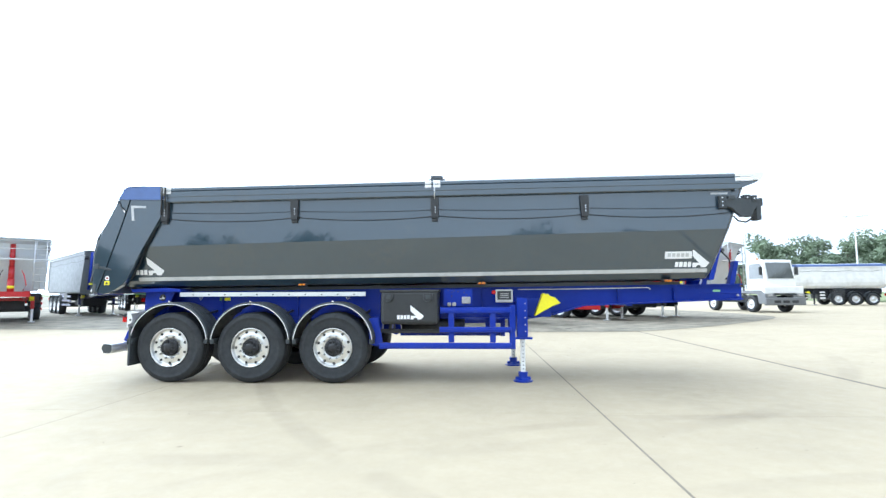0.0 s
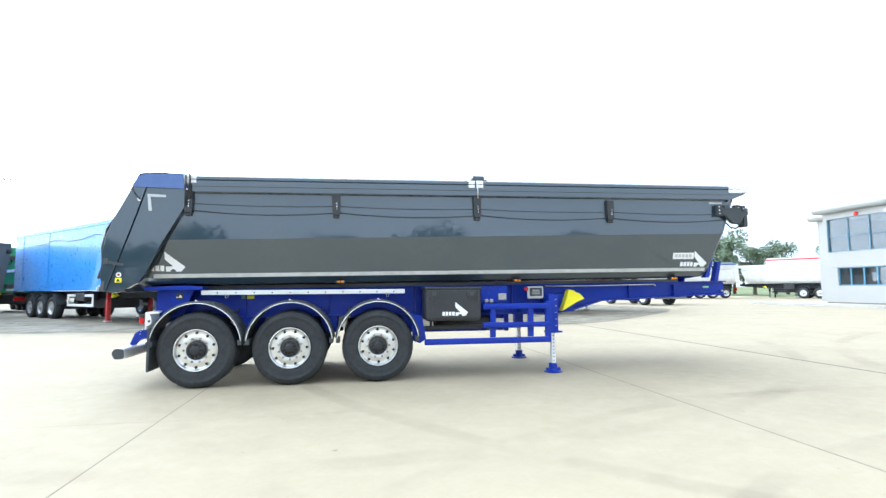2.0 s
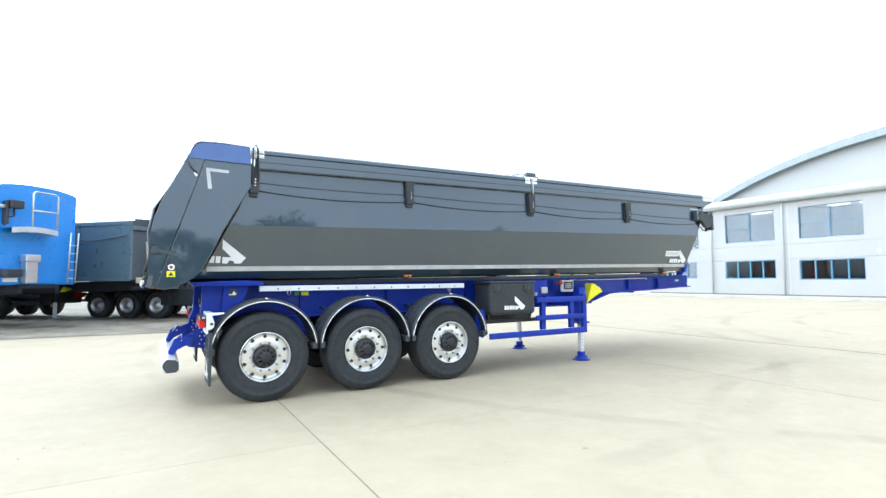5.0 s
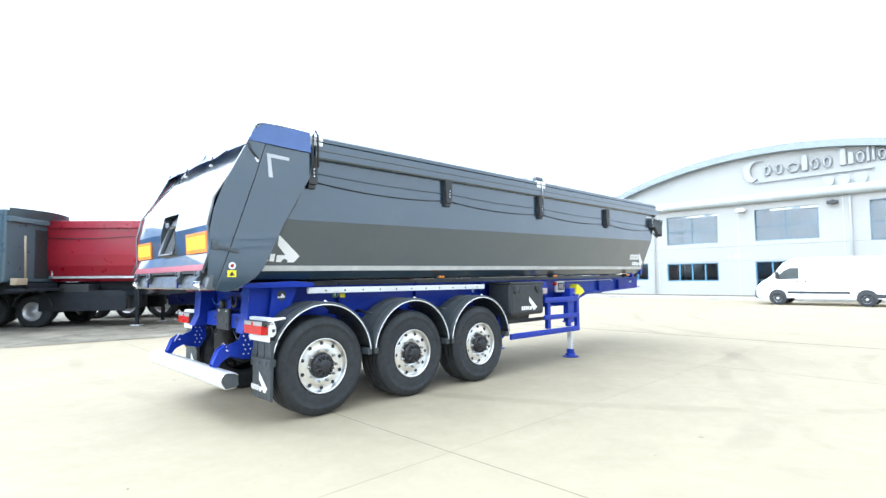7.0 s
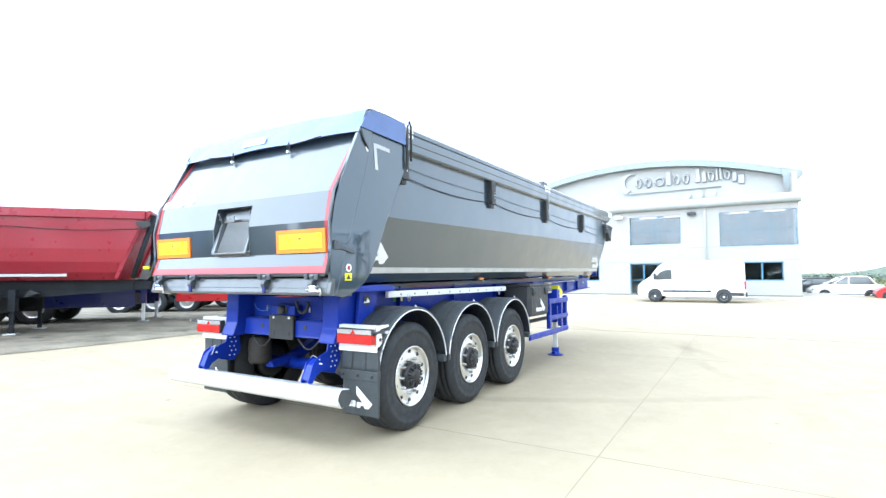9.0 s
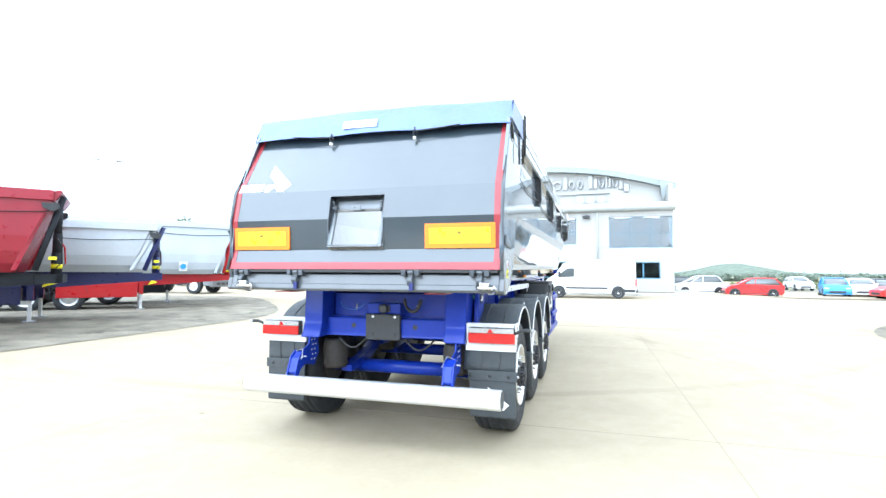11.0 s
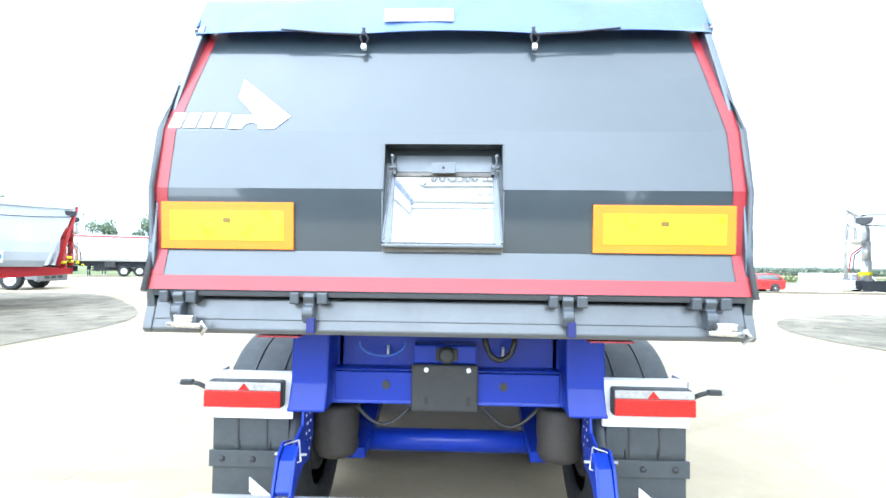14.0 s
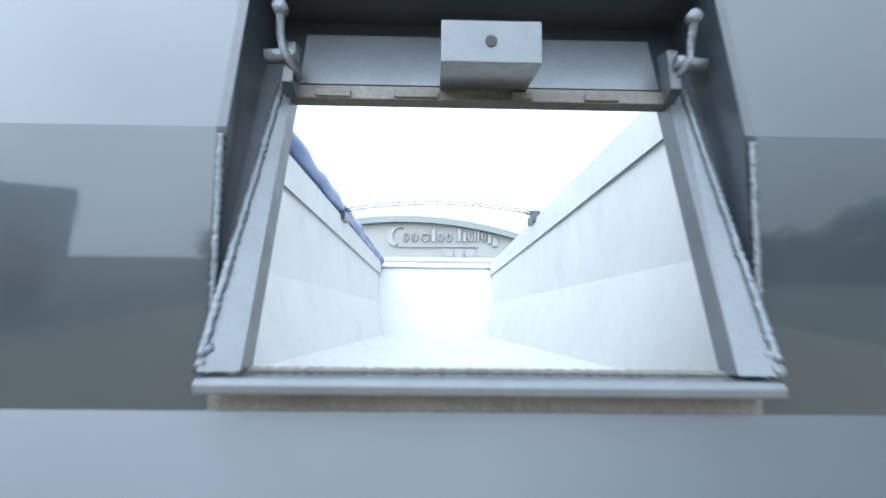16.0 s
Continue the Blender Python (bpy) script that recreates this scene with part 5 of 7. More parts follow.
    for y in (0.87, 1.05, 1.22):
        e = N()
        lathe(e, [(0.018, 0), (0.014, -0.008), (0, -0.009)], (-5.415, s * y, 0.645), "x", 10)
        part("flap_bolt", e, BLACK, q)
    for y in (0.98, 1.14):
        e = N()
        box(e, -5.406, -5.40, s * y - 0.004, s * y + 0.004, 0.70, 0.87)
        part("flap_rib", e, BLACK, fp)
    yc = s * 1.05 + 0.02
    arrow_mark(fp, lambda u, v, d, yc=yc: (-5.40 - d - 0.001, yc - u, 0.345 + v), 0.2, DECAL)

# ---- side equipment ----
for s in (-1, 1):
    rl = N()
    box(rl, -4.79, -1.70, s * 0.90, s * 0.945, 1.345, 1.415, 0.006)
    rl = part("tie_rail", rl, WHITE, trailer, "white rail with a row of holes")
    for i in range(11):
        q = N()
        lathe(q, [(0.011, 0), (0.011, s * 0.002)], (-4.56 + i * 0.268, s * 0.9455, 1.375), "y", 10, False)
        part("rail_hole", q, BLACK, rl)
    for x in (-4.42, -1.98):
        q = N()
        tube(q, [(x - 0.02, s * 0.95, 1.37), (x - 0.02, s * 0.955, 1.31), (x, s * 0.955, 1.29), (x + 0.02, s * 0.955, 1.31), (x + 0.02, s * 0.95, 1.37)], 0.005, 5)
        part("rail_loop", q, STEEL, rl)
        q = N()
        box(q, x - 0.03, x + 0.03, s * 0.66, s * 0.90, 1.35, 1.40)
        part("rail_stay", q, BLUE, rl)
    for x, z in ((-2.72, 1.535), (0.18, 1.545), (3.08, 1.57)):
        q = N()
        box(q, x - 0.055, x - 0.003, s * 1.0, s * 1.03, z - 0.017, z + 0.015, 0.008)
        box(q, x + 0.003, x + 0.055, s * 1.0, s * 1.03, z - 0.017, z + 0.015, 0.008)
        q = part("side_marker", q, AMBER, trailer, "amber side marker lamp")
        e = N()
        box(e, x - 0.07, x + 0.07, s * 0.9, s * 1.002, z - 0.025, z + 0.022, 0.004)
        part("marker_base", e, BLACK, q)
    # landing leg
    leg = N()
    y = s * 0.90
    box(leg, 0.73, 0.90, y - 0.08, y + 0.08, 0.66, 1.31, 0.008)
    leg = part("landing_leg", leg, BLUE, trailer, "blue landing leg with a perforated steel shaft")
    q = N()
    box(q, 0.785, 0.855, y - 0.045, y + 0.045, 0.14, 0.68, 0.006)
    sh = part("leg_shaft", q, WHITE, leg)
    for k in range(8):
        e = N()
        lathe(e, [(0.009, 0), (0.009, -0.002)], (0.82, y - 0.0455, 0.20 + k * 0.058), "y", 8, False)
        part("shaft_hole", e, BLACK, sh)
    q = N()
    lathe(q, [(0.155, 0.0), (0.16, 0.015), (0.10, 0.03), (0.07, 0.06), (0.075, 0.15), (0.0, 0.16)], (0.82, y, 0.0), "z", 10, False)
    box(q, 0.70, 0.94, y - 0.04, y + 0.04, 0.03, 0.075, 0.01)
    part("leg_foot", q, BLUE, leg)
    q = N()
    box(q, 0.70, 0.97, y - 0.083, y + 0.083, 0.66, 0.69, 0.004)
    part("leg_collar", q, BLUE, leg)
    q = N()
    box(q, 0.72, 0.91, s * 0.62, y - s * 0.08, 1.05, 1.25, 0.005)
    part("leg_bracket", q, BLUE, leg)
    for k in range(5):
        e = N()
        lathe(e, [(0.009, 0), (0.009, s * 0.006)], (0.86, y + s * 0.08, 0.78 + k * 0.11), "y", 8, False)
        part("leg_bolt", e, STEEL, leg)
    # side guard
    guard = new("side_guard")
    guard.parent = trailer
    for x0, x1, z0, z1, x2 in ((-0.47, 0.62, 1.08, 1.17, 0), (-0.48, 0.62, 0.785, 0.87, 0), (-1.42, 0.62, 0.535, 0.63, 0)):
        q = N()
        box(q, x0, x1, s * 1.20, s * 1.235, z0, z1, 0.012)
        box(q, x0 + 0.004, x1, s * 1.234, s * 1.242, z0 + 0.03, z1 - 0.03, 0.004)
        part("guard_rail", q, BLUE, guard)
    for x, z0, z1 in ((-0.3, 0.63, 1.13), (0.34, 0.63, 1.13), (0.64, 0.53, 1.2)):
        q = N()
        box(q, x - 0.045, x + 0.045, s * 1.13, s * 1.20, z0, z1, 0.008)
        part("guard_upright", q, BLUE, guard)
    for x in (-0.3, 0.34):
        q = N()
        box(q, x - 0.035, x + 0.035, s * 0.62, s * 1.13, 1.0, 1.08, 0.006)
        part("guard_arm", q, BLUE, guard)
    q = N()
    prism(q, [(-1.6, 1.0), (-1.45, 1.0), (-1.38, 0.62), (-1.48, 0.56), (-1.6, 0.60)], "y", s * 1.1, s * 1.12, 0.004)
    part("guard_bracket", q, BLUE, guard)
    # chock in its holder
    q = N()
    prism(q, [(1.02, 1.015), (1.13, 1.30), (1.15, 1.375), (1.19, 1.385), (1.205, 1.355), (1.24, 1.375), (1.28, 1.335), (1.35, 1.315), (1.44, 1.225), (1.30, 1.17)], "y", s * 0.72, s * 0.88, 0.01)
    q = part("wheel_chock", q, CHOCK, trailer, "yellow plastic wheel chock")
    e = N()
    box(e, 0.9, 1.3, s * 0.66, s * 0.73, 1.0, 1.3, 0.006)
    part("chock_holder", e, BLUE, q)
for xa, xb, m_ in ((-4.27, -4.19, material("green_print", (0.10, 0.30, 0.05), 0.4)), (-4.185, -4.08, CHOCK)):
    q = N()
    box(q, xa, xb, -0.6245, -0.621, 1.275, 1.325)
    part("approval_sticker", q, m_, chassis)
# tool box, valve panel and tag on the near side
bx = N()
box(bx, -1.40, -0.50, -1.235, -0.75, 0.905, 1.435, 0.055)
bx = part("tool_box", bx, BLACK, trailer, "black plastic tool box with two latches")
q = N()
box(q, -1.415, -0.485, -1.24, -0.745, 1.40, 1.445, 0.018)
part("box_lid", q, BLACK, bx)
for x in (-1.27, -0.66):
    q = N()
    prism(q, [(x - 0.075, 1.385), (x + 0.075, 1.385), (x + 0.075, 1.30), (x + 0.03, 1.255), (x - 0.03, 1.255), (x - 0.075, 1.30)], "y", -1.255, -1.234, 0.008)
    q = part("box_latch", q, BLACK, bx)
    e = N()
    box(e, x - 0.035, x + 0.035, -1.265, -1.254, 1.30, 1.36, 0.005)
    part("latch_tongue", e, FLAP, q)
    e = N()
    tube(e, [(x - 0.07, -1.256, 1.38), (x - 0.07, -1.256, 1.302), (x - 0.028, -1.256, 1.26), (x + 0.028, -1.256, 1.26), (x + 0.07, -1.256, 1.302), (x + 0.07, -1.256, 1.38)], 0.004, 5)
    part("latch_rim", e, FLAP, q)
arrow_mark(bx, lambda u, v, d: (-0.93 + u, -1.2355 - d, 0.985 + v), 0.22, DECAL)
q = N()
box(q, -1.5, 0.2, -1.0, -0.95, 0.76, 0.82, 0.004)
box(q, -1.3, -1.26, -1.0, -0.95, 0.8, 0.92)
part("air_tank_rail", q, BLACK, trailer)
q = N()
tube(q, [(-1.15, -0.5, 0.85), (-0.1, -0.5, 0.85)], 0.13, 20)
part("air_tank", q, BLACK, trailer)
pn = N()
box(pn, -0.43, 0.03, -0.93, -0.90, 1.18, 1.45, 0.004)
pn = part("valve_panel", pn, BLUE, trailer, "blue panel with white shunt valves")
for x, z in ((-0.36, 1.43), (-0.3, 1.40), (-0.26, 1.425), (-0.2, 1.41), (-0.1, 1.4), (-0.06, 1.36), (-0.3, 1.34)):
    e = N()
    lathe(e, [(0.011, 0), (0.011, -0.003)], (x, -0.93, z), "y", 8, False)
    part("panel_hole", e, BLACK, pn)
for x0, x1, z0, z1 in ((-0.14, 0.0, 1.22, 1.33), (-0.37, -0.31, 1.18, 1.24), (-0.29, -0.23, 1.18, 1.24)):
    e = N()
    box(e, x0, x1, -0.97, -0.93, z0, z1, 0.012)
    part("shunt_valve", e, CLEAR_LENS, pn)
tg = N()
box(tg, 0.40, 0.68, -0.90, -0.84, 1.235, 1.445, 0.02)
tg = part("gauge_box", tg, material("pale_grey_plastic", (0.5, 0.5, 0.48), 0.45), trailer, "grey gauge box with a dark display")
e = N()
box(e, 0.43, 0.65, -0.905, -0.899, 1.28, 1.42, 0.004)
part("gauge_display", e, BLACK, tg)
for z in (1.31, 1.34, 1.37):
    e = N()
    box(e, 0.47, 0.61, -0.908, -0.9045, z, z + 0.014)
    part("display_bar", e, CLEAR_LENS, tg)
e = N()
lathe(e, [(0.035, 0), (0.035, -0.05), (0.02, -0.06)], (0.375, -0.85, 1.40), "y", 12)
part("red_coupling", e, RED_LENS, tg)
hs = N()
tube(hs, [(0.78, -0.70, 1.445), (1.6, -0.71, 1.448), (2.86, -0.71, 1.468), (2.90, -0.71, 1.455), (2.90, -0.71, 1.435)], 0.007, 6)
part("brake_pipe", hs, DECAL, trailer)
# front of the chassis: king-pin plate, ram and posts
q = N()
box(q, 3.93, 4.05, -0.6245, -0.621, 1.395, 1.43)
part("approval_sticker", q, material("pale_green_print", (0.25, 0.55, 0.30), 0.4), chassis)
for z in (1.30, 1.375, 1.45):
    q = N()
    box(q, 3.72, 4.34, -0.632, -0.62, z - 0.008, z + 0.008, 0.002)
    part("nose_rib", q, BLUE, chassis)
q = N()
tube(q, [(4.30, -0.68, 1.34), (4.30, -0.64, 1.34)], 0.016, 8)
part("nose_pin", q, STEEL, chassis)
q = N()
box(q, 2.3, 4.3, -0.6, 0.6, 1.262, 1.278, 0.0)
part("rubbing_plate", q, BLUE, chassis)
for s in (-1, 1):
    q = N()
    prism(q, [(4.23, 1.525), (4.32, 1.525), (4.40, 1.90), (4.33, 1.90)], "y", s * 0.44, s * 0.56, 0.01)
    part("ram_cradle", q, BLUE, chassis)
    q = N()
    prism(q, [(3.69, 1.58), (3.77, 1.58), (3.985, 2.36), (3.955, 2.36)], "y", s * 0.9, s * 1.02, 0.006)
    part("headboard_post", q, BLUE, trailer)
ram = N()
for r, a, b in ((0.10, 1.50, 2.0), (0.088, 1.95, 2.45), (0.076, 2.4, 2.6)):
    tube(ram, [(3.86 + 0.36 * (z - 1.5), 0, z) for z in (a, b)], r, 20)
part("tipping_ram", ram, BLUE, trailer, "blue telescopic tipping ram")
for y in (-0.3, 0.3):
    q = N()
    tube(q, [(4.3, y, 1.6), (4.42, y, 1.75), (4.4, y * 0.8, 1.95), (4.3, y * 0.6, 2.1)], 0.014, 8)
    part("suzie_hose", q, CABLE, trailer)


# ---- other trailers parked in the yard ----
def paint(name, c, rough=0.35, metal=0.0):
    return material(name, c, rough, metal=metal, coat=0.25, vary=0.08, scale=1.0, grime=tuple(0.7 * v + 0.03 for v in c), grime_amount=0.2)


SILVER_BODY = material("brushed_aluminium_body", (0.53, 0.575, 0.62), 0.38, metal=0.25, vary=0.06, scale=0.8, coat=0.3, coat_rough=0.15, grime=(0.44, 0.45, 0.45), grime_amount=0.25)
DULL_BODY = material("dull_grey_body", (0.17, 0.185, 0.19), 0.5, metal=0.1, vary=0.08, scale=0.8, grime=(0.14, 0.145, 0.14), grime_amount=0.4)
RED_PAINT, BLUE_PAINT, GREEN_PAINT = paint("red_trailer_paint", (0.30, 0.008, 0.022)), paint("sky_blue_trailer_paint", (0.012, 0.25, 0.72)), paint("green_trailer_paint", (0.02, 0.22, 0.07))
SLATE, DARK_CH = paint("slate_trailer_paint", (0.075, 0.118, 0.138)), material("dark_grey_chassis", (0.022, 0.025, 0.03), 0.6, vary=0.15, specular=0.2)
RED_CH, NAVY_CH = paint("red_chassis", (0.46, 0.010, 0.014)), paint("navy_chassis", (0.008, 0.016, 0.11))
DIRTY_WHITE = material("dirty_white_paint", (0.72, 0.72, 0.70), 0.5, vary=0.08, grime=(0.42, 0.39, 0.33), grime_amount=0.4, grime_scale=0.8)

bg_wheel_mesh = {}


def far_wheel(parent, x, y, turned, r=0.52, w=0.36):
    """Wheel with a pale rim for vehicles that stay far off."""
    key = round(r, 2)
    if key not in bg_wheel_mesh:
        t = part("wheel", lathe(N(), [(r * 0.55, 0.03), (r * 0.62, 0.0), (r * 0.9, -0.01), (r, 0.05), (r, w - 0.05), (r * 0.9, w), (r * 0.5, w)], (0, 0, 0), "y", 24, True, False), RUBBER, parent)
        rm = part("rim", lathe(N(), [(r * 0.58, 0.0), (r * 0.5, 0.05), (r * 0.42, 0.06), (r * 0.3, 0.03), (r * 0.2, 0.03), (r * 0.16, -0.01), (0.0, -0.01)], (0, 0, 0), "y", 20, True, False), STEEL, t)
        bg_wheel_mesh[key] = (t, rm)
        t.matrix_basis = pose(x, y, r, 0, 0, 180 if turned else 0)
        return t
    t0, rm0 = bg_wheel_mesh[key]
    t = shared("wheel", t0, parent, pose(x, y, r, 0, 0, 180 if turned else 0))
    shared("rim", rm0, t, Matrix())
    return t


def island_z(x, y):
    """The worn islands are slightly crowned, less so towards the office."""
    if y < 9:
        return 0.012
    d = y - 18.6
    return 0.012 + 0.13 * min(1.0, max(0.0, d / 6.5)) * min(1.0, max(0.0, (6.5 - x) / 3.0))


def continue_gear(t, xf, top, pipe_mat):
    """Hoses, a slanting pipe and small yellow fittings at a nose without ladder or walkway."""
    for y in (-0.35, 0.4):
        hz = N()
        tube(hz, [(xf - 0.1, y, 1.45), (xf + 0.12, y * 1.2, 1.7), (xf + 0.1, y, 2.1), (xf, y * 0.8, 2.3)], 0.022, 6)
        part("suzie_hose", hz, CABLE if y < 0 else RED_LENS, t)
    q = N()
    tube(q, [(xf - 0.35, -0.95, 1.5), (xf + 0.15, -0.95, top - 0.1)], 0.07, 10)
    part("front_pipe", q, pipe_mat, t)
    q = N()
    box(q, xf - 0.1, xf + 0.05, -1.0, -0.85, 1.75, 1.83, 0.01)
    part("fitting_label", q, CHOCK, t)


def far_trailer(place, heading, label, body_mat, chassis_mat, length=9.2, box_body=False, ram=None, top=3.3, leg_mat=None, guard_mat=None, sheet=None, front=None, gear=True, door=False, nose=2.6, base=1.2, panel=None, stripe=False, steps=True, deep=False, axle=1.1, framed=False):
    """A parked tipper or walking-floor trailer; its landing legs stand at the origin and its nose points along +x."""
    t = thing("parked_trailer", Matrix.Translation((place[0], place[1], rise(place[0]) + island_z(*place))) @ pose(0, 0, 0, 0, 0, heading), label, "trailer", "trailers parked in the yard")
    xr, xf = -length + nose, nose
    bm = N()
    if box_body:
        box(bm, xr, xf, -1.25, 1.25, base, top, 0.05)
        part("body", bm, body_mat, t)
        for s in (-1, 1):
            q = N()
            box(q, xr + 0.05, xf - 0.05, s * 1.245, s * 1.275, top - 0.16, top - 0.02, 0.01)
            box(q, xr + 0.05, xf - 0.05, s * 1.245, s * 1.27, base, base + 0.12, 0.01)
            part("side_rail", q, body_mat, t)
            for x in (xr + 1.2, xr + 4.4, xf - 2.6, xf - 0.1):
                q = N()
                box(q, x - 0.025, x + 0.025, s * 1.25, s * 1.262, base + 0.12, top - 0.16, 0.004)
                part("side_post", q, body_mat, t)
            q = N()
            tube(q, [(xr + 1 + (xf - xr - 1.2) * i / 30, s * 1.28, top - 0.62 - 0.16 * abs(math.sin(math.pi * i / 10)) + 0.1) for i in range(31)], 0.012, 5)
            part("sheet_cord", q, CABLE, t)
    else:
        half = [(1.2, top - 0.2), (1.195, 2.3), (1.16, 1.95), (1.07, 1.66), (0.9, 1.45)] if not deep else [(1.24, top - 0.2), (1.25, 1.9), (1.25, 1.36), (1.2, 1.28), (0.9, 1.27)]
        sec = [(-y, z) for y, z in half] + half[::-1]
        loft(bm, [[(x + k * (z - 1.45), y, z) for y, z in sec] for x, k in ((xr, -0.05), ((xr + xf) / 2, 0.1), (xf - 0.75, 0.4))])
        for x, k in ((xr, -0.05), (xf - 0.75, 0.4)):
            bm.faces.new([bm.verts.new((x + k * (z - 1.45), y, z)) for y, z in sec])
        part("body", bm, body_mat, t)
        for s in (-1, 1):
            q = N()
            box(q, xr - 0.1, xf - 0.02, s * 1.18, s * 1.275, top - 0.24, top, 0.015)
            part("top_rail", q, body_mat, t)
            q = N()
            tube(q, [(xr + 0.4 + (xf - xr - 0.5) * i / 24, s * 1.24, top - 0.5 - 0.07 * abs(math.sin(math.pi * i / 8))) for i in range(25)], 0.012, 5)
            part("sheet_cord", q, CABLE, t)
            q = N()
            prism(q, [(xf - 0.25, top - 0.3), (xf + 0.08, top - 0.3), (xf + 0.09, top - 0.42), (xf - 0.03, top - 0.5), (xf - 0.22, top - 0.42)], "y", s * 1.08, s * 1.26, 0.01)
            part("sheet_motor", q, BLACK, t)
            q = N()
            prism(q, [(xf - 0.76, 1.5), (xf - 0.66, 1.5), (xf - 0.04, top - 0.25), (xf - 0.12, top - 0.25)], "y", s * 0.95, s * 1.16, 0.006)
            part("headboard_post", q, body_mat, t)
            q = N()
            prism(q, [(xr - 0.32, 1.55), (xr - 0.2, top), (xr + 0.35, top), (xr + 0.05, 1.45)], "y", s * 1.2, s * 1.27, 0.01)
            part("rear_pillar", q, body_mat, t)
        tip = 0.35 if steps else 0.14
        fin = N()
        prism(fin, [(xf - 0.3, top - 0.22), (xf - 0.05, top - 0.02), (xf + tip - 0.05, top + 0.02), (xf + tip, top - 0.02), (xf + 0.0, top - 0.25)], "y", -1.2, 1.2)
        part("front_visor", fin, front or body_mat, t)
    if sheet:
        q = N()
        rows = [[(x, -1.28 + 2.56 * j / 8, top + 0.02 + 0.12 * math.sin(math.pi * j / 8) + 0.01 * math.sin(x * 3 + j)) for j in range(9)] for x in [xr + (xf - xr) * i / 20 for i in range(21)]]
        loft(q, rows, True)
        for s in (-1, 1):
            box(q, xr, xf, s * 1.277, s * 1.285, top - 0.14, top + 0.03)
        part("sheet", q, sheet, t)
    if stripe:
        for s in (-1, 1):
            q = N()
            box(q, xr + 0.05, xf - 1.9, s * 1.04, s * 1.075, 1.55, 1.62)
            part("pale_stripe", q, SILVER_TAPE, t)
    ch = N()
    for s in (-1, 1):
        prism(ch, [(xr + 0.1, 1.2 if not box_body else base - 0.01), (xf + 0.15, 1.42 if not box_body else base - 0.01), (xf + 0.15, 1.2 if not box_body else 1.05), (0.5, 0.98), (xr + 0.1, 0.95)], "y", s * 0.5, s * 0.62)
        if not box_body:
            box(ch, xr + 0.1, xf - 0.4, s * 0.5, s * 0.66, 1.2, 1.44)
    box(ch, xf + 0.02, xf + 0.16, -0.62, 0.62, 1.2, 1.42 if not box_body else base - 0.01)
    box(ch, -0.15, 0.15, -0.6, 0.6, 1.0, 1.15)
    part("chassis_frame", ch, chassis_mat, t)
    for s in (-1, 1):
        lg = N()
        box(lg, -0.08, 0.08, s * 0.85 - 0.07, s * 0.85 + 0.07, 0.62, 1.2, 0.006)
        lg = part("landing_leg", lg, leg_mat or chassis_mat, t)
        q = N()
        stout = 0.075 if framed else 0.045
        box(q, -stout, stout, s * 0.85 - stout, s * 0.85 + stout, 0.05, 0.64)
        part("leg_shaft", q, WHITE if not leg_mat else leg_mat, lg)
        q = N()
        box(q, -0.15, 0.15, s * 0.85 - 0.12, s * 0.85 + 0.12, 0.0, 0.05, 0.01)
        part("leg_foot", q, STEEL, lg)
        for i in range(3):
            far_wheel(t, xr + axle + i * 1.31, s * 1.24, s > 0)
            q = N()
            rows = [[(xr + axle + i * 1.31 + (0.6 + d) * math.cos(radians(a)), s * y, 0.57 + (0.6 + d) * math.sin(radians(a))) for y, d in ((1.26, 0), (1.26, 0.02), (0.85, 0.02), (0.85, 0))] for a in range(10, 171, 16)]
            loft(q, rows, False, True)
            part("mudguard", q, FLAP, t)
        g = N()
        if framed:
            for z in (0.62, 1.04):
                box(g, -3.05, -0.5, s * 1.19, s * 1.23, z, z + 0.11, 0.01)
            for x in (-3.05, -0.62):
                box(g, x, x + 0.12, s * 1.192, s * 1.228, 0.73, 1.04, 0.01)
        else:
            for z in (0.55, 0.8, 1.05):
                box(g, xr + axle + 3.6, -0.3, s * 1.19, s * 1.23, z, z + 0.12, 0.01)
        part("side_guard", g, guard_mat or chassis_mat, t)
        if panel:
            g = N()
            box(g, -2.8, -0.15, s * 1.235, s * 1.255, 0.52, 1.12, 0.015)
            box(g, -2.7, -0.25, s * 1.254, s * 1.262, 0.95, 1.06, 0.006)
            part("guard_panel", g, panel, t)
        tb = N()
        box(tb, -2.2, -1.3, s * 0.7, s * 1.24, 0.86, 1.2 if box_body else 1.36, 0.03)
        part("tool_box", tb, BLACK, t)
        q = N()
        prism(q, [(0.25, 1.0), (0.38, 1.2), (0.6, 1.1)], "y", s * 0.7, s * 0.88, 0.008)
        part("wheel_chock", q, BLACK if stripe else CHOCK, t)
        lm = N()
        box(lm, xr - 0.05, xr, s * 0.75, s * 1.2, 0.8, 1.0, 0.01)
        part("tail_lamp", lm, RED_LENS, t)
    q = N()
    box(q, xr + axle - 0.5, xr + axle + 3.1, -0.85, 0.85, 0.45, 0.72, 0.03)
    part("axle_beam", q, BLACK, t)
    # added black filler, no known part: darkens the space under the frame
    q = N()
    box(q, -2.6, -0.4, -0.6, 0.6, 0.55, 1.0, 0.05)
    part("air_tank", q, BLACK, t)
    if gear and not box_body:
        rm = N()
        for r, a, b in ((0.12, 1.3, 1.95), (0.105, 1.9, 2.45), (0.09, 2.4, top - 0.25)):
            lathe(rm, [(r, a), (r, b)], (xf - 0.02, 0, 0), "z", 16)
        rm = part("tipping_ram", rm, ram or chassis_mat, t)
        q = N()
        lathe(q, [(0.122, 1.55), (0.122, 1.66)], (xf - 0.02, 0, 0), "z", 16)
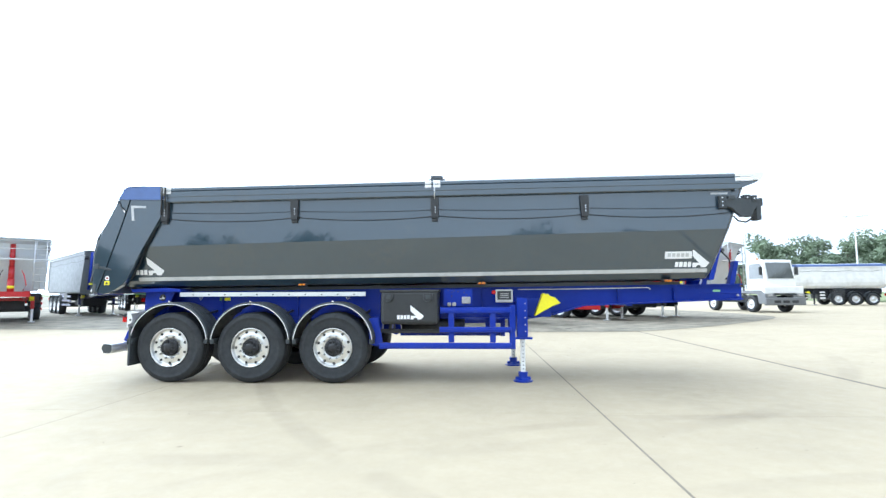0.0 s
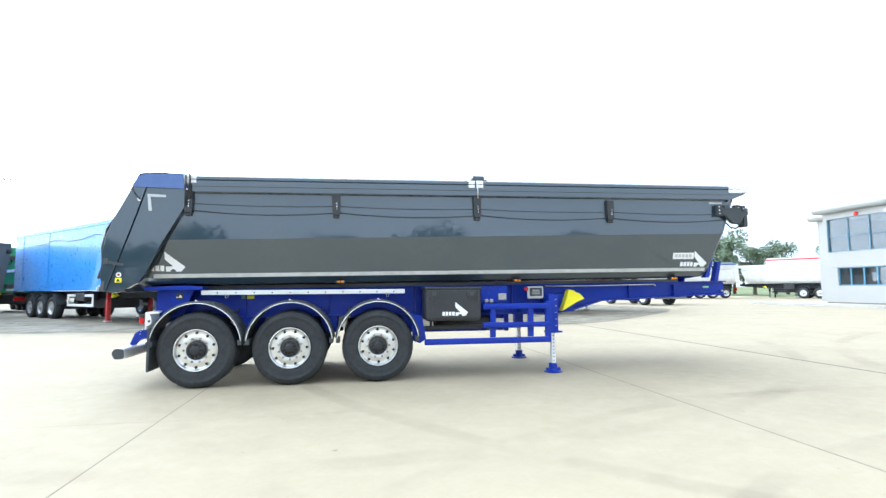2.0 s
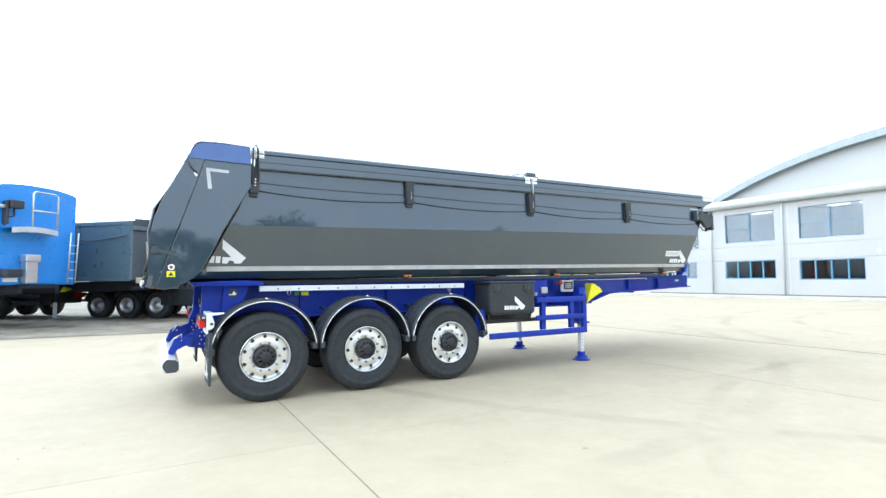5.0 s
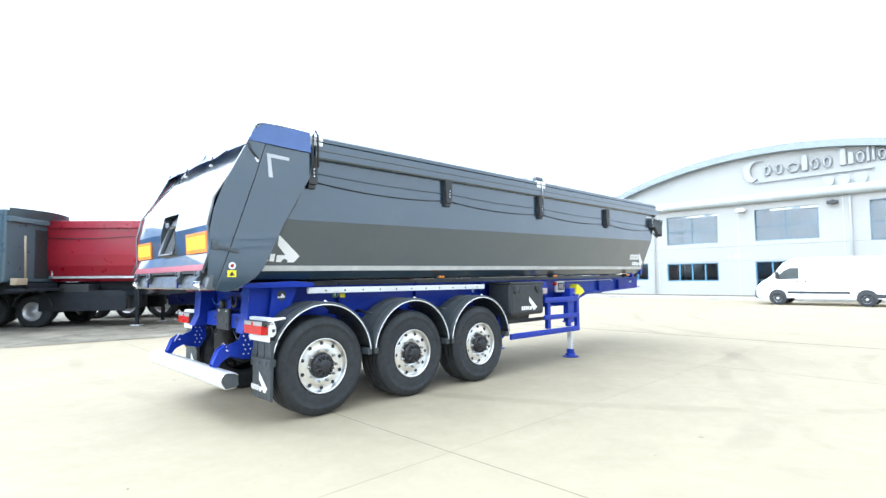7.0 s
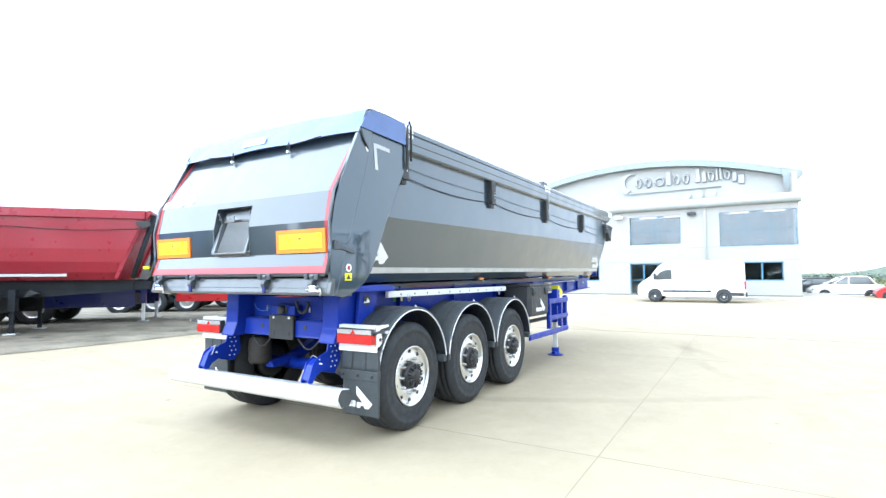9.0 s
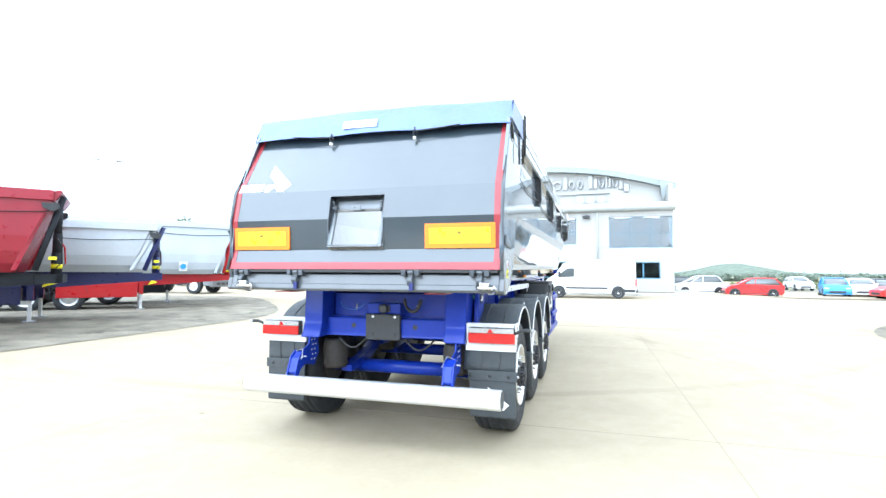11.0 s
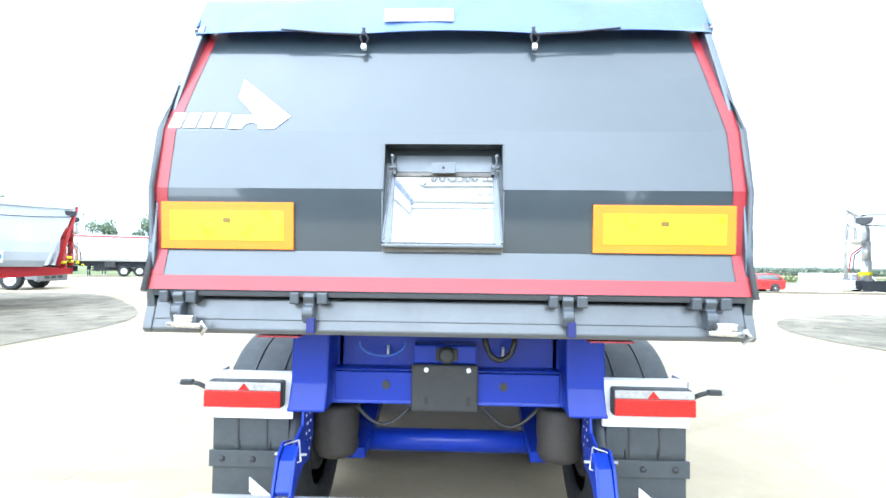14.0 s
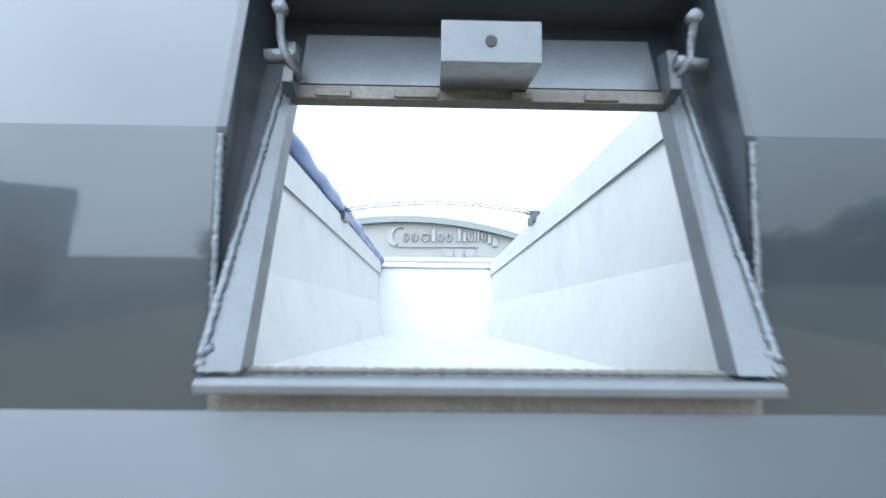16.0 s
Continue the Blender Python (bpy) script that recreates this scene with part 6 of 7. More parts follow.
        part("ram_label", q, CHOCK, rm)
        wk = N() if steps else None
        if not steps:
            continue_gear(t, xf, top, ram or DARK_CH)
            return t
        box(wk, xf + 0.0, xf + 0.3, -1.2, 1.2, top - 0.9, top - 0.85)
        for y in (-1.2, -0.75, 0.75, 1.2):
            tube(wk, [(xf + 0.28, y, top - 0.85), (xf + 0.28, y, top - 0.1)], 0.018, 6)
        for z in (top - 0.1, top - 0.45):
            tube(wk, [(xf + 0.28, -1.2, z), (xf + 0.28, 1.2, z)], 0.018, 6)
        part("walkway", wk, STEEL, t)
        ld = N()
        for y in (0.7, 1.1):
            tube(ld, [(xf + 0.32, y, 1.45), (xf + 0.32, y, top - 0.1)], 0.02, 6)
        for i in range(6):
            tube(ld, [(xf + 0.32, 0.7, 1.55 + i * 0.28), (xf + 0.32, 1.1, 1.55 + i * 0.28)], 0.014, 6)
        part("ladder", ld, STEEL, t)
        for y in (-0.35, 0.4):
            hz = N()
            tube(hz, [(xf + 0.1, y, 1.45), (xf + 0.3, y * 1.2, 1.7), (xf + 0.25, y, 2.1), (xf + 0.05, y * 0.8, 2.3)], 0.018, 6)
            part("suzie_hose", hz, CABLE if y < 0 else RED_LENS, t)
        vb = N()
        box(vb, xf + 0.08, xf + 0.2, -0.7, -0.55, 1.5, 1.64, 0.02)
        part("valve_block", vb, CHOCK, t)
    elif door:
        q = N()
        box(q, xf + 0.002, xf + 0.012, -0.15, 0.45, 1.5, top - 0.5, 0.003)
        part('door_opening', q, BLACK, t)
        q = N()
        tube(q, [(xf + 0.08, 0.75, top - 0.48), (xf + 0.1, 0.5, top - 0.52), (xf + 0.1, 0.45, 1.6), (xf + 0.08, 0.35, 1.5)], 0.03, 6)
        part('grab_rail', q, STEEL, t)
        q = N()
        box(q, xf + 0.002, xf + 0.04, 0.52, 1.2, 1.5, top - 0.52, 0.01)
        part('front_door', q, body_mat, t)
        q = N()
        loft(q, [[(xf + 0.05 + 0.3 * math.sin(math.pi * j / 8) * k, -1.2 + 2.4 * j / 8, top - 0.25 + 0.3 * k) for j in range(9)] for k in (0, 0.6, 1)], True)
        box(q, xf - 0.05, xf + 0.12, -1.22, 1.22, top - 0.35, top - 0.2, 0.02)
        part('front_hood', q, body_mat, t)
        q = N()
        tube(q, [(xf + 0.2, -0.72, 1.5), (xf + 0.25, -0.85, 2.75)], 0.03, 6)
        box(q, xf + 0.1, xf + 0.3, -1.15, -0.75, 1.3, 1.5, 0.02)
        part('broom', q, material('worn_wood', (0.4, 0.32, 0.22), 0.7), t)
        q = N()
        box(q, xf, xf + 0.6, -1.2, 1.2, 1.12, 1.2)
        part('front_step', q, DARK_CH, t)
    elif box_body:
        q = N()
        loft(q, [[(xf + 0.02 + 0.42 * k, -1.06 + 1.36 * j / 10, top - 1.2 + 0.06 * math.sin(math.pi * j / 10) - dz) for j in range(11)] for k, dz in ((0, 0), (1, 0), (1, 0.16), (0, 0.16))])
        wk = part("walkway", q, STEEL, t)
        q = N()
        tube(q, [(xf + 0.42, y, z) for y, z in ((-0.48, top - 1.15), (-0.48, top - 0.15), (-0.42, top - 0.08), (0.22, top - 0.08), (0.28, top - 0.15), (0.28, top - 1.15))], 0.028, 8)
        tube(q, [(xf + 0.42, -0.48, top - 0.65), (xf + 0.42, 0.28, top - 0.65)], 0.028, 8)
        part("guard_hoop", q, STEEL, wk)
        q = N()
        for y in (0.84, 1.1):
            tube(q, [(xf + 0.2, y, base + 0.05), (xf + 0.3, y, top - 1.2)], 0.025, 6)
        for k in range(5):
            tube(q, [(xf + 0.22, 0.84, base + 0.2 + 0.27 * k), (xf + 0.22, 1.1, base + 0.2 + 0.27 * k)], 0.016, 6)
        part("ladder", q, STEEL, t)
        q = N()
        box(q, xf, xf + 0.25, -0.48, -0.12, base + 0.05, base + 0.75, 0.03)
        box(q, xf, xf + 0.3, -0.52, -0.08, base + 0.7, base + 0.92, 0.03)
        part("drive_unit", q, STEEL, t)
        q = N()
        box(q, xf, xf + 0.3, -1.05, -0.6, base + 0.25, base + 0.48, 0.04)
        part("hydraulic_motor", q, BLACK, t)
        q = N()
        box(q, xf, xf + 0.3, -0.98, -0.62, top - 0.62, top - 0.38, 0.03)
        box(q, xf, xf + 0.2, -1.04, -0.98, top - 1.1, top - 0.42, 0.01)
        tube(q, [(xf + 0.12, -0.8, top - 0.6), (xf + 0.16, -0.82, top - 0.85), (xf + 0.1, -1.0, top - 0.9), (xf + 0.1, -1.03, top - 1.15)], 0.03, 6)
        part("sheet_motor", q, BLACK, t)
        q = N()
        box(q, xf, xf + 0.12, -1.2, -0.7, top - 0.62, top - 0.52, 0.01)
        part("motor_bracket", q, STEEL, t)
        q = N()
        prism(q, [(xf - 0.45, top - 0.1), (xf - 0.02, top - 0.1), (xf - 0.02, top - 0.7)], "y", -1.256, -1.252)
        part("corner_patch", q, DECAL, t)
        q = N()
        rows = [[(xf - 0.02 + 0.02 * k, y, z) for y, z in [(-1.25, top - 0.02)] + [(1.25 * math.sin(radians(a)), top - 0.03 + 0.20 * math.cos(radians(a))) for a in range(-85, 86, 10)] + [(1.25, top - 0.02)]] for k in (0, 1)]
        loft(q, rows, False, True)
        part("arched_front", q, body_mat, t)
        q = N()
        rows = [[(x, 1.26 * math.sin(radians(a)), top - 0.03 + 0.20 * math.cos(radians(a))) for a in range(-88, 89, 16)] for x in [xr + (xf - xr) * i / 14 for i in range(15)]]
        loft(q, rows, True)
        part("roof_sheet", q, body_mat, t)
        q = N()
        box(q, xf + 0.001, xf + 0.02, -0.95, -0.55, base + 0.10, base + 0.22, 0.004)
        part("maker_plate", q, DECAL, t)
        q = N()
        box(q, xf - 0.35, xf - 0.2, -1.262, -1.252, base + 0.16, base + 0.36, 0.002)
        part("side_label", q, DECAL, t)
    return t


H = -47
far_trailer((-21.05, 22.3), H + 1, "silver tipper on a red chassis with red ram and ladder", SILVER_BODY, RED_CH, ram=RED_CH, top=3.63, nose=3.09)
far_trailer((-22.08, 29.15), H + 6.0, "dull grey flat-sided tipper on a navy chassis with a blue ram", DULL_BODY, NAVY_CH, 10.4, ram=BLUE, top=3.6, nose=2.9, steps=False, deep=True)
far_trailer((-23.4, 36.0), H, "green walking-floor trailer on a dark chassis", GREEN_PAINT, DARK_CH, 8.0, True, top=3.7)
far_trailer((-11.98, 24.0), -43.8, "sky blue walking-floor trailer with red landing legs", BLUE_PAINT, DARK_CH, 13.6, True, top=4.18, leg_mat=RED_CH, guard_mat=WHITE, nose=3.93, base=1.3, axle=2.3, framed=True)
far_trailer((-8.56, 25.55), -43.2, "slate grey tipper with an open door in its front", SLATE, DARK_CH, 10, True, top=3.5, door=True, nose=3.76, base=1.38)
far_trailer((-2.81, 22.4), -41, "dark red tipper trailer with a pale stripe and dark side guard", RED_PAINT, DARK_CH, 9.86, ram=DARK_CH, top=3.38, leg_mat=DARK_CH, nose=3.16, panel=DARK_CH, stripe=True, steps=False)
far_trailer((1.2, 23.4), -43, "silver tipper on a navy chassis with a navy ram", SILVER_BODY, NAVY_CH, 9.9, ram=NAVY_CH, top=2.98, nose=3.15, steps=False, panel=NAVY_CH)
disc_trailer = far_trailer((7.2, 25.95), -40, "tall silver tipper on a red chassis with a blue disc", SILVER_BODY, RED_CH, 9.6, ram=RED_CH, top=3.7, nose=3.5, panel=RED_CH, steps=False)
q = N()
box(q, 1.35, 1.67, -1.125, -1.118, 1.58, 1.98)
for v in q.verts:
    v.co.y -= 0.12 * (v.co.z - 1.5)
q = part("notice_board", q, WHITE, disc_trailer)
e = N()
lathe(e, [(0.12, 0.0), (0.12, -0.006)], (1.51, -1.17, 1.78), "y", 24, False)
part("blue_disc", e, BLUE_PAINT, q)
far_trailer((10.65, 27.95), -44, "grey tipper with galvanised front walkway", SILVER_BODY, DARK_CH, ram=RED_CH, top=3.7, nose=3.1, panel=DARK_CH)
far_trailer((3.9, -3.5), 48, "grey tipper trailer with a front ladder", SILVER_BODY, DARK_CH, ram=STEEL, top=3.3)


# ---- road vehicles ----
CAR_GLASS = material("dark_car_glass", (0.09, 0.10, 0.10), 0.06, vary=0.1, rough_vary=0.02, coat=1.0, coat_rough=0.02)


def car(place, heading, label, mat, length=4.0, height=1.48, hood=0.98, boot=0.9, rim=None):
    """A parked car; x forward, origin on the ground under its middle."""
    t = thing("parked_car", Matrix.Translation((place[0], place[1], -0.10)) @ pose(0, 0, 0, 0, 0, heading), label, "car", "cars parked beyond the yard")
    L = length / 2
    belt = hood - 0.02
    side = [(-L + 0.03, 0.32), (-L, 0.55), (-L + 0.04, boot), (-L + 0.35, boot + 0.03), (L * 0.42, belt + 0.02), (L * 0.8, hood - 0.12), (L - 0.03, 0.66), (L, 0.45), (L - 0.08, 0.24), (-L + 0.2, 0.22)]
    rows = []
    for y, sq in ((-0.86, 0.94), (-0.80, 1.0), (0, 1.015), (0.80, 1.0), (0.86, 0.94)):
        rows.append([(x * (0.985 if abs(y) > 0.8 else 1), y, 0.22 + (z - 0.22) * sq) for x, z in side])
    bm = N()
    loft(bm, rows, False, True)
    part("body", bm, mat, t)
    def ring(xa, xb, w, z):
        return [(xa, -w * 0.8, z), (xa + 0.12, -w, z), (xb - 0.25, -w, z), (xb, -w * 0.75, z), (xb, w * 0.75, z), (xb - 0.25, w, z), (xa + 0.12, w, z), (xa, w * 0.8, z)]

    tail = 0.12 if boot < 0.95 else 0.35
    cab = N()
    loft(cab, [ring(-L + tail, L * 0.52, 0.80, belt - 0.06), ring(-L + tail + 0.18, L * 0.30, 0.73, belt + 0.22), ring(-L + tail + 0.42, L * 0.06, 0.64, height - 0.05)], True, True)
    part("glasshouse", cab, CAR_GLASS, t)
    rf = N()
    loft(rf, [ring(-L + tail + 0.40, L * 0.08, 0.65, height - 0.06), ring(-L + tail + 0.44, L * 0.05, 0.62, height - 0.01), ring(-L + tail + 0.6, -L * 0.05, 0.5, height + 0.015)], True, True)
    part("roof", rf, mat, t)
    for s in (-1, 1):
        for xa, xb in ((-L + tail + 0.02, -L + tail + 0.42), (L * 0.50, L * 0.06), (-0.05, -0.12)):
            q = N()
            tube(q, [(xa, s * 0.80, belt - 0.05), ((xa + xb) / 2, s * 0.735, belt + 0.2), (xb, s * 0.645, height - 0.05)], 0.045 if abs(xa) > 0.2 else 0.03, 6)
            part("roof_pillar", q, mat, t)
    for s in (-1, 1):
        q = N()
        box(q, -L + 0.6, L * 0.55, s * 0.86, s * 0.868, 0.3, 0.36)
        part('sill_trim', q, BLACK, t)
        for x in (-L * 0.62, L * 0.66):
            q = N()
            lathe(q, [(0.37, s * 0.7), (0.37, s * 0.868)], (x, 0, 0.32), 'y', 20, False)
            part('wheel_arch', q, BLACK, t)
            far_wheel(t, x, s * 0.885, s > 0, 0.32, 0.2)
        q = N()
        box(q, L - 0.18, L - 0.02, s * 0.5, s * 0.82, 0.62, 0.74, 0.03)
        part("headlamp", q, CLEAR_LENS, t)
        q = N()
        box(q, -L - 0.0, -L + 0.1, s * 0.55, s * 0.84, 0.68, 0.9, 0.02)
        part("tail_lamp", q, RED_LENS, t)
        q = N()
        box(q, L * 0.34, L * 0.44, s * 0.86, s * 0.98, belt, belt + 0.12, 0.03)
        part("door_mirror", q, mat, t)
    q = N()
    box(q, L - 0.04, L + 0.015, -0.5, 0.5, 0.34, 0.5, 0.02)
    part("grille", q, BLACK, t)
    return t


CAR_RED, CAR_WHITE, CAR_BLUE, CAR_BLACK = paint("red_car_paint", (0.62, 0.02, 0.02)), paint("white_car_paint", (0.78, 0.79, 0.8)), paint("bright_blue_car_paint", (0.02, 0.25, 0.62)), paint("black_car_paint", (0.02, 0.02, 0.023))
car((33.0, -4.05), 86, "red three-door hatchback with black wheels", CAR_RED, 3.8, 1.46, 1.0)
car((36.2, -1.0), 100, "white estate car beside the office", CAR_WHITE, 4.1, 1.6, 1.05, 1.0)
car((38.6, 1.0), 112, "black hatchback half hidden behind the office", CAR_BLACK, 4.1, 1.5)
car((55, -14.4), 182, "small white and red hatchback facing the yard", CAR_WHITE, 3.8, 1.5)
car((37.0, -10.8), 165, "bright blue hatchback parked by the field", CAR_BLUE, 4.1, 1.5)
car((37.6, -12.75), 165, "white saloon car parked in a row", CAR_WHITE, 4.5, 1.45)
car((38.2, -14.7), 165, "black saloon car with white bonnet glare", CAR_BLACK, 4.5, 1.42)
car((32.6, -13.7), 92, "red four-door saloon with silver wheels", CAR_RED, 4.4, 1.42)
car((34.5, -22.3), 80, "white hatchback by the field", CAR_WHITE, 4.0, 1.5)
ph = N()
box(ph, -1.2, 1.2, -0.9, 0.9, 0.0, 1.5, 0.03)
crate = thing("white_crate", pose(33.5, -19.6, -0.10), "white panelled crate beside the parked cars", "crate")
part("crate_body", ph, WHITE, crate)
for z in (0.45, 0.95):
    q = N()
    box(q, -1.21, 1.21, -0.91, 0.91, z, z + 0.06, 0.01)
    part("crate_rail", q, STEEL, crate)
kb = N()
box(kb, 28.6, 28.85, -34, 1.6, -0.1, 0.09, 0.02)
tagged(part("car_park_kerb", kb, JOINT), "dark low kerb edging the car park", "kerb", kind="structure")
cp = N()
box(cp, 28.85, 60, -40, 1.6, -0.25, -0.10)
tagged(part("car_park", cp, OLD_CONCRETE), "grey car park strip beside the field", "pavement", kind="structure")


def panel_van(place, heading):
    t = thing("panel_van", Matrix.Translation((place[0], place[1], rise(place[0]))) @ pose(0, 0, 0, 0, 0, heading) @ Matrix.Scale(0.87, 4), "white high-roof panel van with black bumpers", "van")
    side = [(-2.95, 0.38), (-2.98, 0.7), (-2.95, 2.35), (-2.8, 2.52), (0.9, 2.55), (1.35, 2.48), (1.75, 2.2), (2.15, 1.62), (2.72, 1.25), (2.95, 1.0), (3.0, 0.55), (2.92, 0.38)]
    rows = []
    for y, k in ((-1.02, 0.97), (-0.97, 1.0), (0, 1.01), (0.97, 1.0), (1.02, 0.97)):
        rows.append([(x * (0.99 if abs(y) > 1 else 1), y * (1 if z < 1.7 else 0.93), 0.38 + (z - 0.38) * k) for x, z in side])
    bm = N()
    loft(bm, rows, False, True)
    part("van_body", bm, WHITE, t)
    q = N()
    loft(q, [[(2.20, -0.86, 1.62), (2.28, 0, 1.63), (2.20, 0.86, 1.62)], [(1.66, -0.80, 2.32), (1.74, 0, 2.34), (1.66, 0.80, 2.32)]])
    for v in q.verts:
        v.co.x += 0.03
    part("windscreen", q, CAR_GLASS, t)
    for s in (-1, 1):
        q = N()
        prism(q, [(0.95, 1.42), (0.95, 2.0), (1.35, 2.0), (1.62, 1.85), (2.05, 1.45), (1.9, 1.38)], "y", s * 0.99, s * 1.025, 0.004)
        part("cab_window", q, CAR_GLASS, t)
        q = N()
        box(q, -2.9, -1.95, s * 1.0, s * 1.035, 0.42, 0.62, 0.01)
        box(q, -1.2, 1.5, s * 1.0, s * 1.035, 0.62, 0.74, 0.01)
        part("side_moulding", q, BLACK, t)
        for x in (-1.85, 1.95):
            q = N()
            lathe(q, [(0.42, s * 1.0), (0.42, s * 1.026)], (x, 0, 0.42), "y", 24, False)
            part("wheel_arch", q, BLACK, t)
            far_wheel(t, x, s * 1.04, s > 0, 0.35, 0.22)
        for x in (0.86, 2.0):
            q = N()
            box(q, x - 0.006, x + 0.006, s * 1.012, s * 1.026, 0.5, 2.3 if x < 1 else 1.4)
            part("door_seam", q, BODY_DARK, t)
        q = N()
        box(q, 0.62, 0.68, s * 1.015, s * 1.045, 1.2, 1.32, 0.01)
        box(q, 1.0, 1.06, s * 1.015, s * 1.045, 1.2, 1.32, 0.01)
        part("door_handle", q, BLACK, t)
        q = N()
        box(q, -0.9, 0.5, s * 0.985, s * 1.02, 1.36, 1.39)
        part("sliding_rail", q, STEEL, t)
        q = N()
        box(q, 1.85, 2.0, s * 1.02, s * 1.2, 1.45, 1.8, 0.03)
        part("door_mirror", q, BLACK, t)
        q = N()
        prism(q, [(2.45, 1.0), (2.5, 1.25), (2.75, 1.22), (2.9, 1.0)], "y", s * 0.7, s * 1.0, 0.02)
        part("headlamp", q, CLEAR_LENS, t)
        q = N()
        box(q, -2.99, -2.9, s * 0.9, s * 1.03, 0.8, 1.3, 0.02)
        part("tail_lamp", q, RED_LENS, t)
    q = N()
    prism(q, [(2.65, 0.36), (2.98, 0.34), (3.06, 0.5), (3.03, 0.78), (2.9, 0.86), (2.7, 0.6)], "y", -1.0, 1.0, 0.03)
    part("front_bumper", q, BLACK, t)
    q = N()
    box(q, -3.06, -2.9, -1.0, 1.0, 0.38, 0.62, 0.03)
    part("rear_bumper", q, BLACK, t)
    return t


panel_van((21.6, 7.55), 90)


def yard_tractor(place, heading):
    t = thing("terminal_tractor", Matrix.Translation((place[0], place[1], rise(*place))) @ pose(0, 0, 0, 0, 0, heading) @ Matrix.Scale(1.05, 4), "white and grey terminal tractor with one square cab", "tractor")
    grey = material("mid_grey_plastic", (0.17, 0.175, 0.18), 0.55, vary=0.1)
    ch = N()
    box(ch, -3.4, 2.0, -0.5, 0.5, 0.55, 0.95, 0.02)
    part("chassis_frame", ch, DARK_CH, t)
    cab = N()
    prism(cab, [(0.50, 1.25), (0.46, 2.9), (0.60, 3.02), (1.72, 3.06), (1.86, 2.98), (2.10, 1.95), (2.12, 1.25)], "y", -0.85, 1.0, 0.05)
    cab = part("cab", cab, WHITE, t)
    gl = N()
    loft(gl, [[(2.118, -0.74, 1.95), (2.118, 0.89, 1.95)], [(1.90, -0.72, 2.88), (1.90, 0.87, 2.88)]])
    part("windscreen", gl, CAR_GLASS, cab)
    q = N()
    tube(q, [(2.12, 0.1, 1.96), (2.02, 0.45, 2.35)], 0.014, 6)
    tube(q, [(2.12, -0.5, 1.96), (2.03, -0.15, 2.3)], 0.014, 6)
    part("wiper", q, BLACK, cab)
    for s, y in ((-1, -0.85), (1, 1.0)):
        q = N()
        prism(q, [(0.75, 1.95), (0.75, 2.82), (1.65, 2.85), (1.9, 1.95)], "y", y - 0.01 * (s < 0), y + 0.012 * s)
        part("side_window", q, CAR_GLASS, cab)
        q = N()
        tube(q, [(1.85, y, 2.75), (1.95, y + s * 0.2, 2.75), (1.95, y + s * 0.2, 2.3)], 0.018, 6)
        box(q, 1.90, 1.98, y + s * 0.1, y + s * 0.32, 2.15, 2.62, 0.02)
        part("door_mirror", q, BLACK, cab)
        for x in (-2.2, 1.2):
            far_wheel(t, x, s * 1.2, s > 0, 0.5, 0.35)
        q = N()
        prism(q, [(0.55, 1.10), (0.55, 1.26), (2.12, 1.26), (2.42, 1.05), (2.45, 0.52), (1.90, 0.5), (1.78, 1.05)], "y", s * 0.5, s * 1.24, 0.03)
        part("front_wing", q, grey, t)
        q = N()
        box(q, 2.43, 2.47, s * 0.78, s * 1.1, 0.92, 1.04, 0.015)
        part("headlamp", q, CLEAR_LENS, t)
        q = N()
        prism(q, [(-2.85, 1.05), (-2.75, 1.14), (-1.65, 1.14), (-1.55, 1.05)], "y", s * 0.85, s * 1.22, 0.01)
        part("rear_mudguard", q, BLACK, t)
    q = N()
    box(q, 2.10, 2.40, -1.22, 1.22, 1.06, 1.5, 0.06)
    part("nose_panel", q, WHITE, t)
    q = N()
    box(q, 2.28, 2.5, -1.24, 1.24, 0.42, 0.86, 0.05)
    bp = part("front_bumper", q, grey, t)
    for y in (-0.55, 0.0, 0.55):
        q = N()
        box(q, 2.496, 2.51, y - 0.2, y + 0.2, 0.55, 0.70, 0.01)
        part("bumper_slot", q, BLACK, bp)
    q = N()
    box(q, 2.40, 2.45, -0.7, 0.7, 1.0, 1.10, 0.01)
    part("grille", q, BLACK, t)
    for y in (-0.7, 0.75):
        q = N()
        tube(q, [(-0.3, y, 0.9), (-0.3, y, 2.7), (0.45, y, 2.95)], 0.045, 8)
        part("guard_hoop", q, BLACK, t)
    q = N()
    tube(q, [(-0.3, -0.7, 2.7), (-0.3, 0.75, 2.7)], 0.045, 8)
    tube(q, [(0.2, -1.0, 1.0), (0.2, -1.0, 2.2), (0.46, -0.9, 2.2)], 0.03, 6)
    part("grab_rail", q, BLACK, t)
    q = N()
    lathe(q, [(0.07, 0), (0.07, 0.12), (0.03, 0.16)], (0.9, -0.4, 3.05), "z", 12)
    part("beacon", q, AMBER, t)
    q = N()
    lathe(q, [(0.11, 0.9), (0.11, 2.5), (0.07, 2.55), (0.07, 2.9)], (-0.05, 0.9, 0), "z", 14)
    part("exhaust_stack", q, DARK_CH, t)
    return t


yard_tractor((18.35, 34.0), -80)

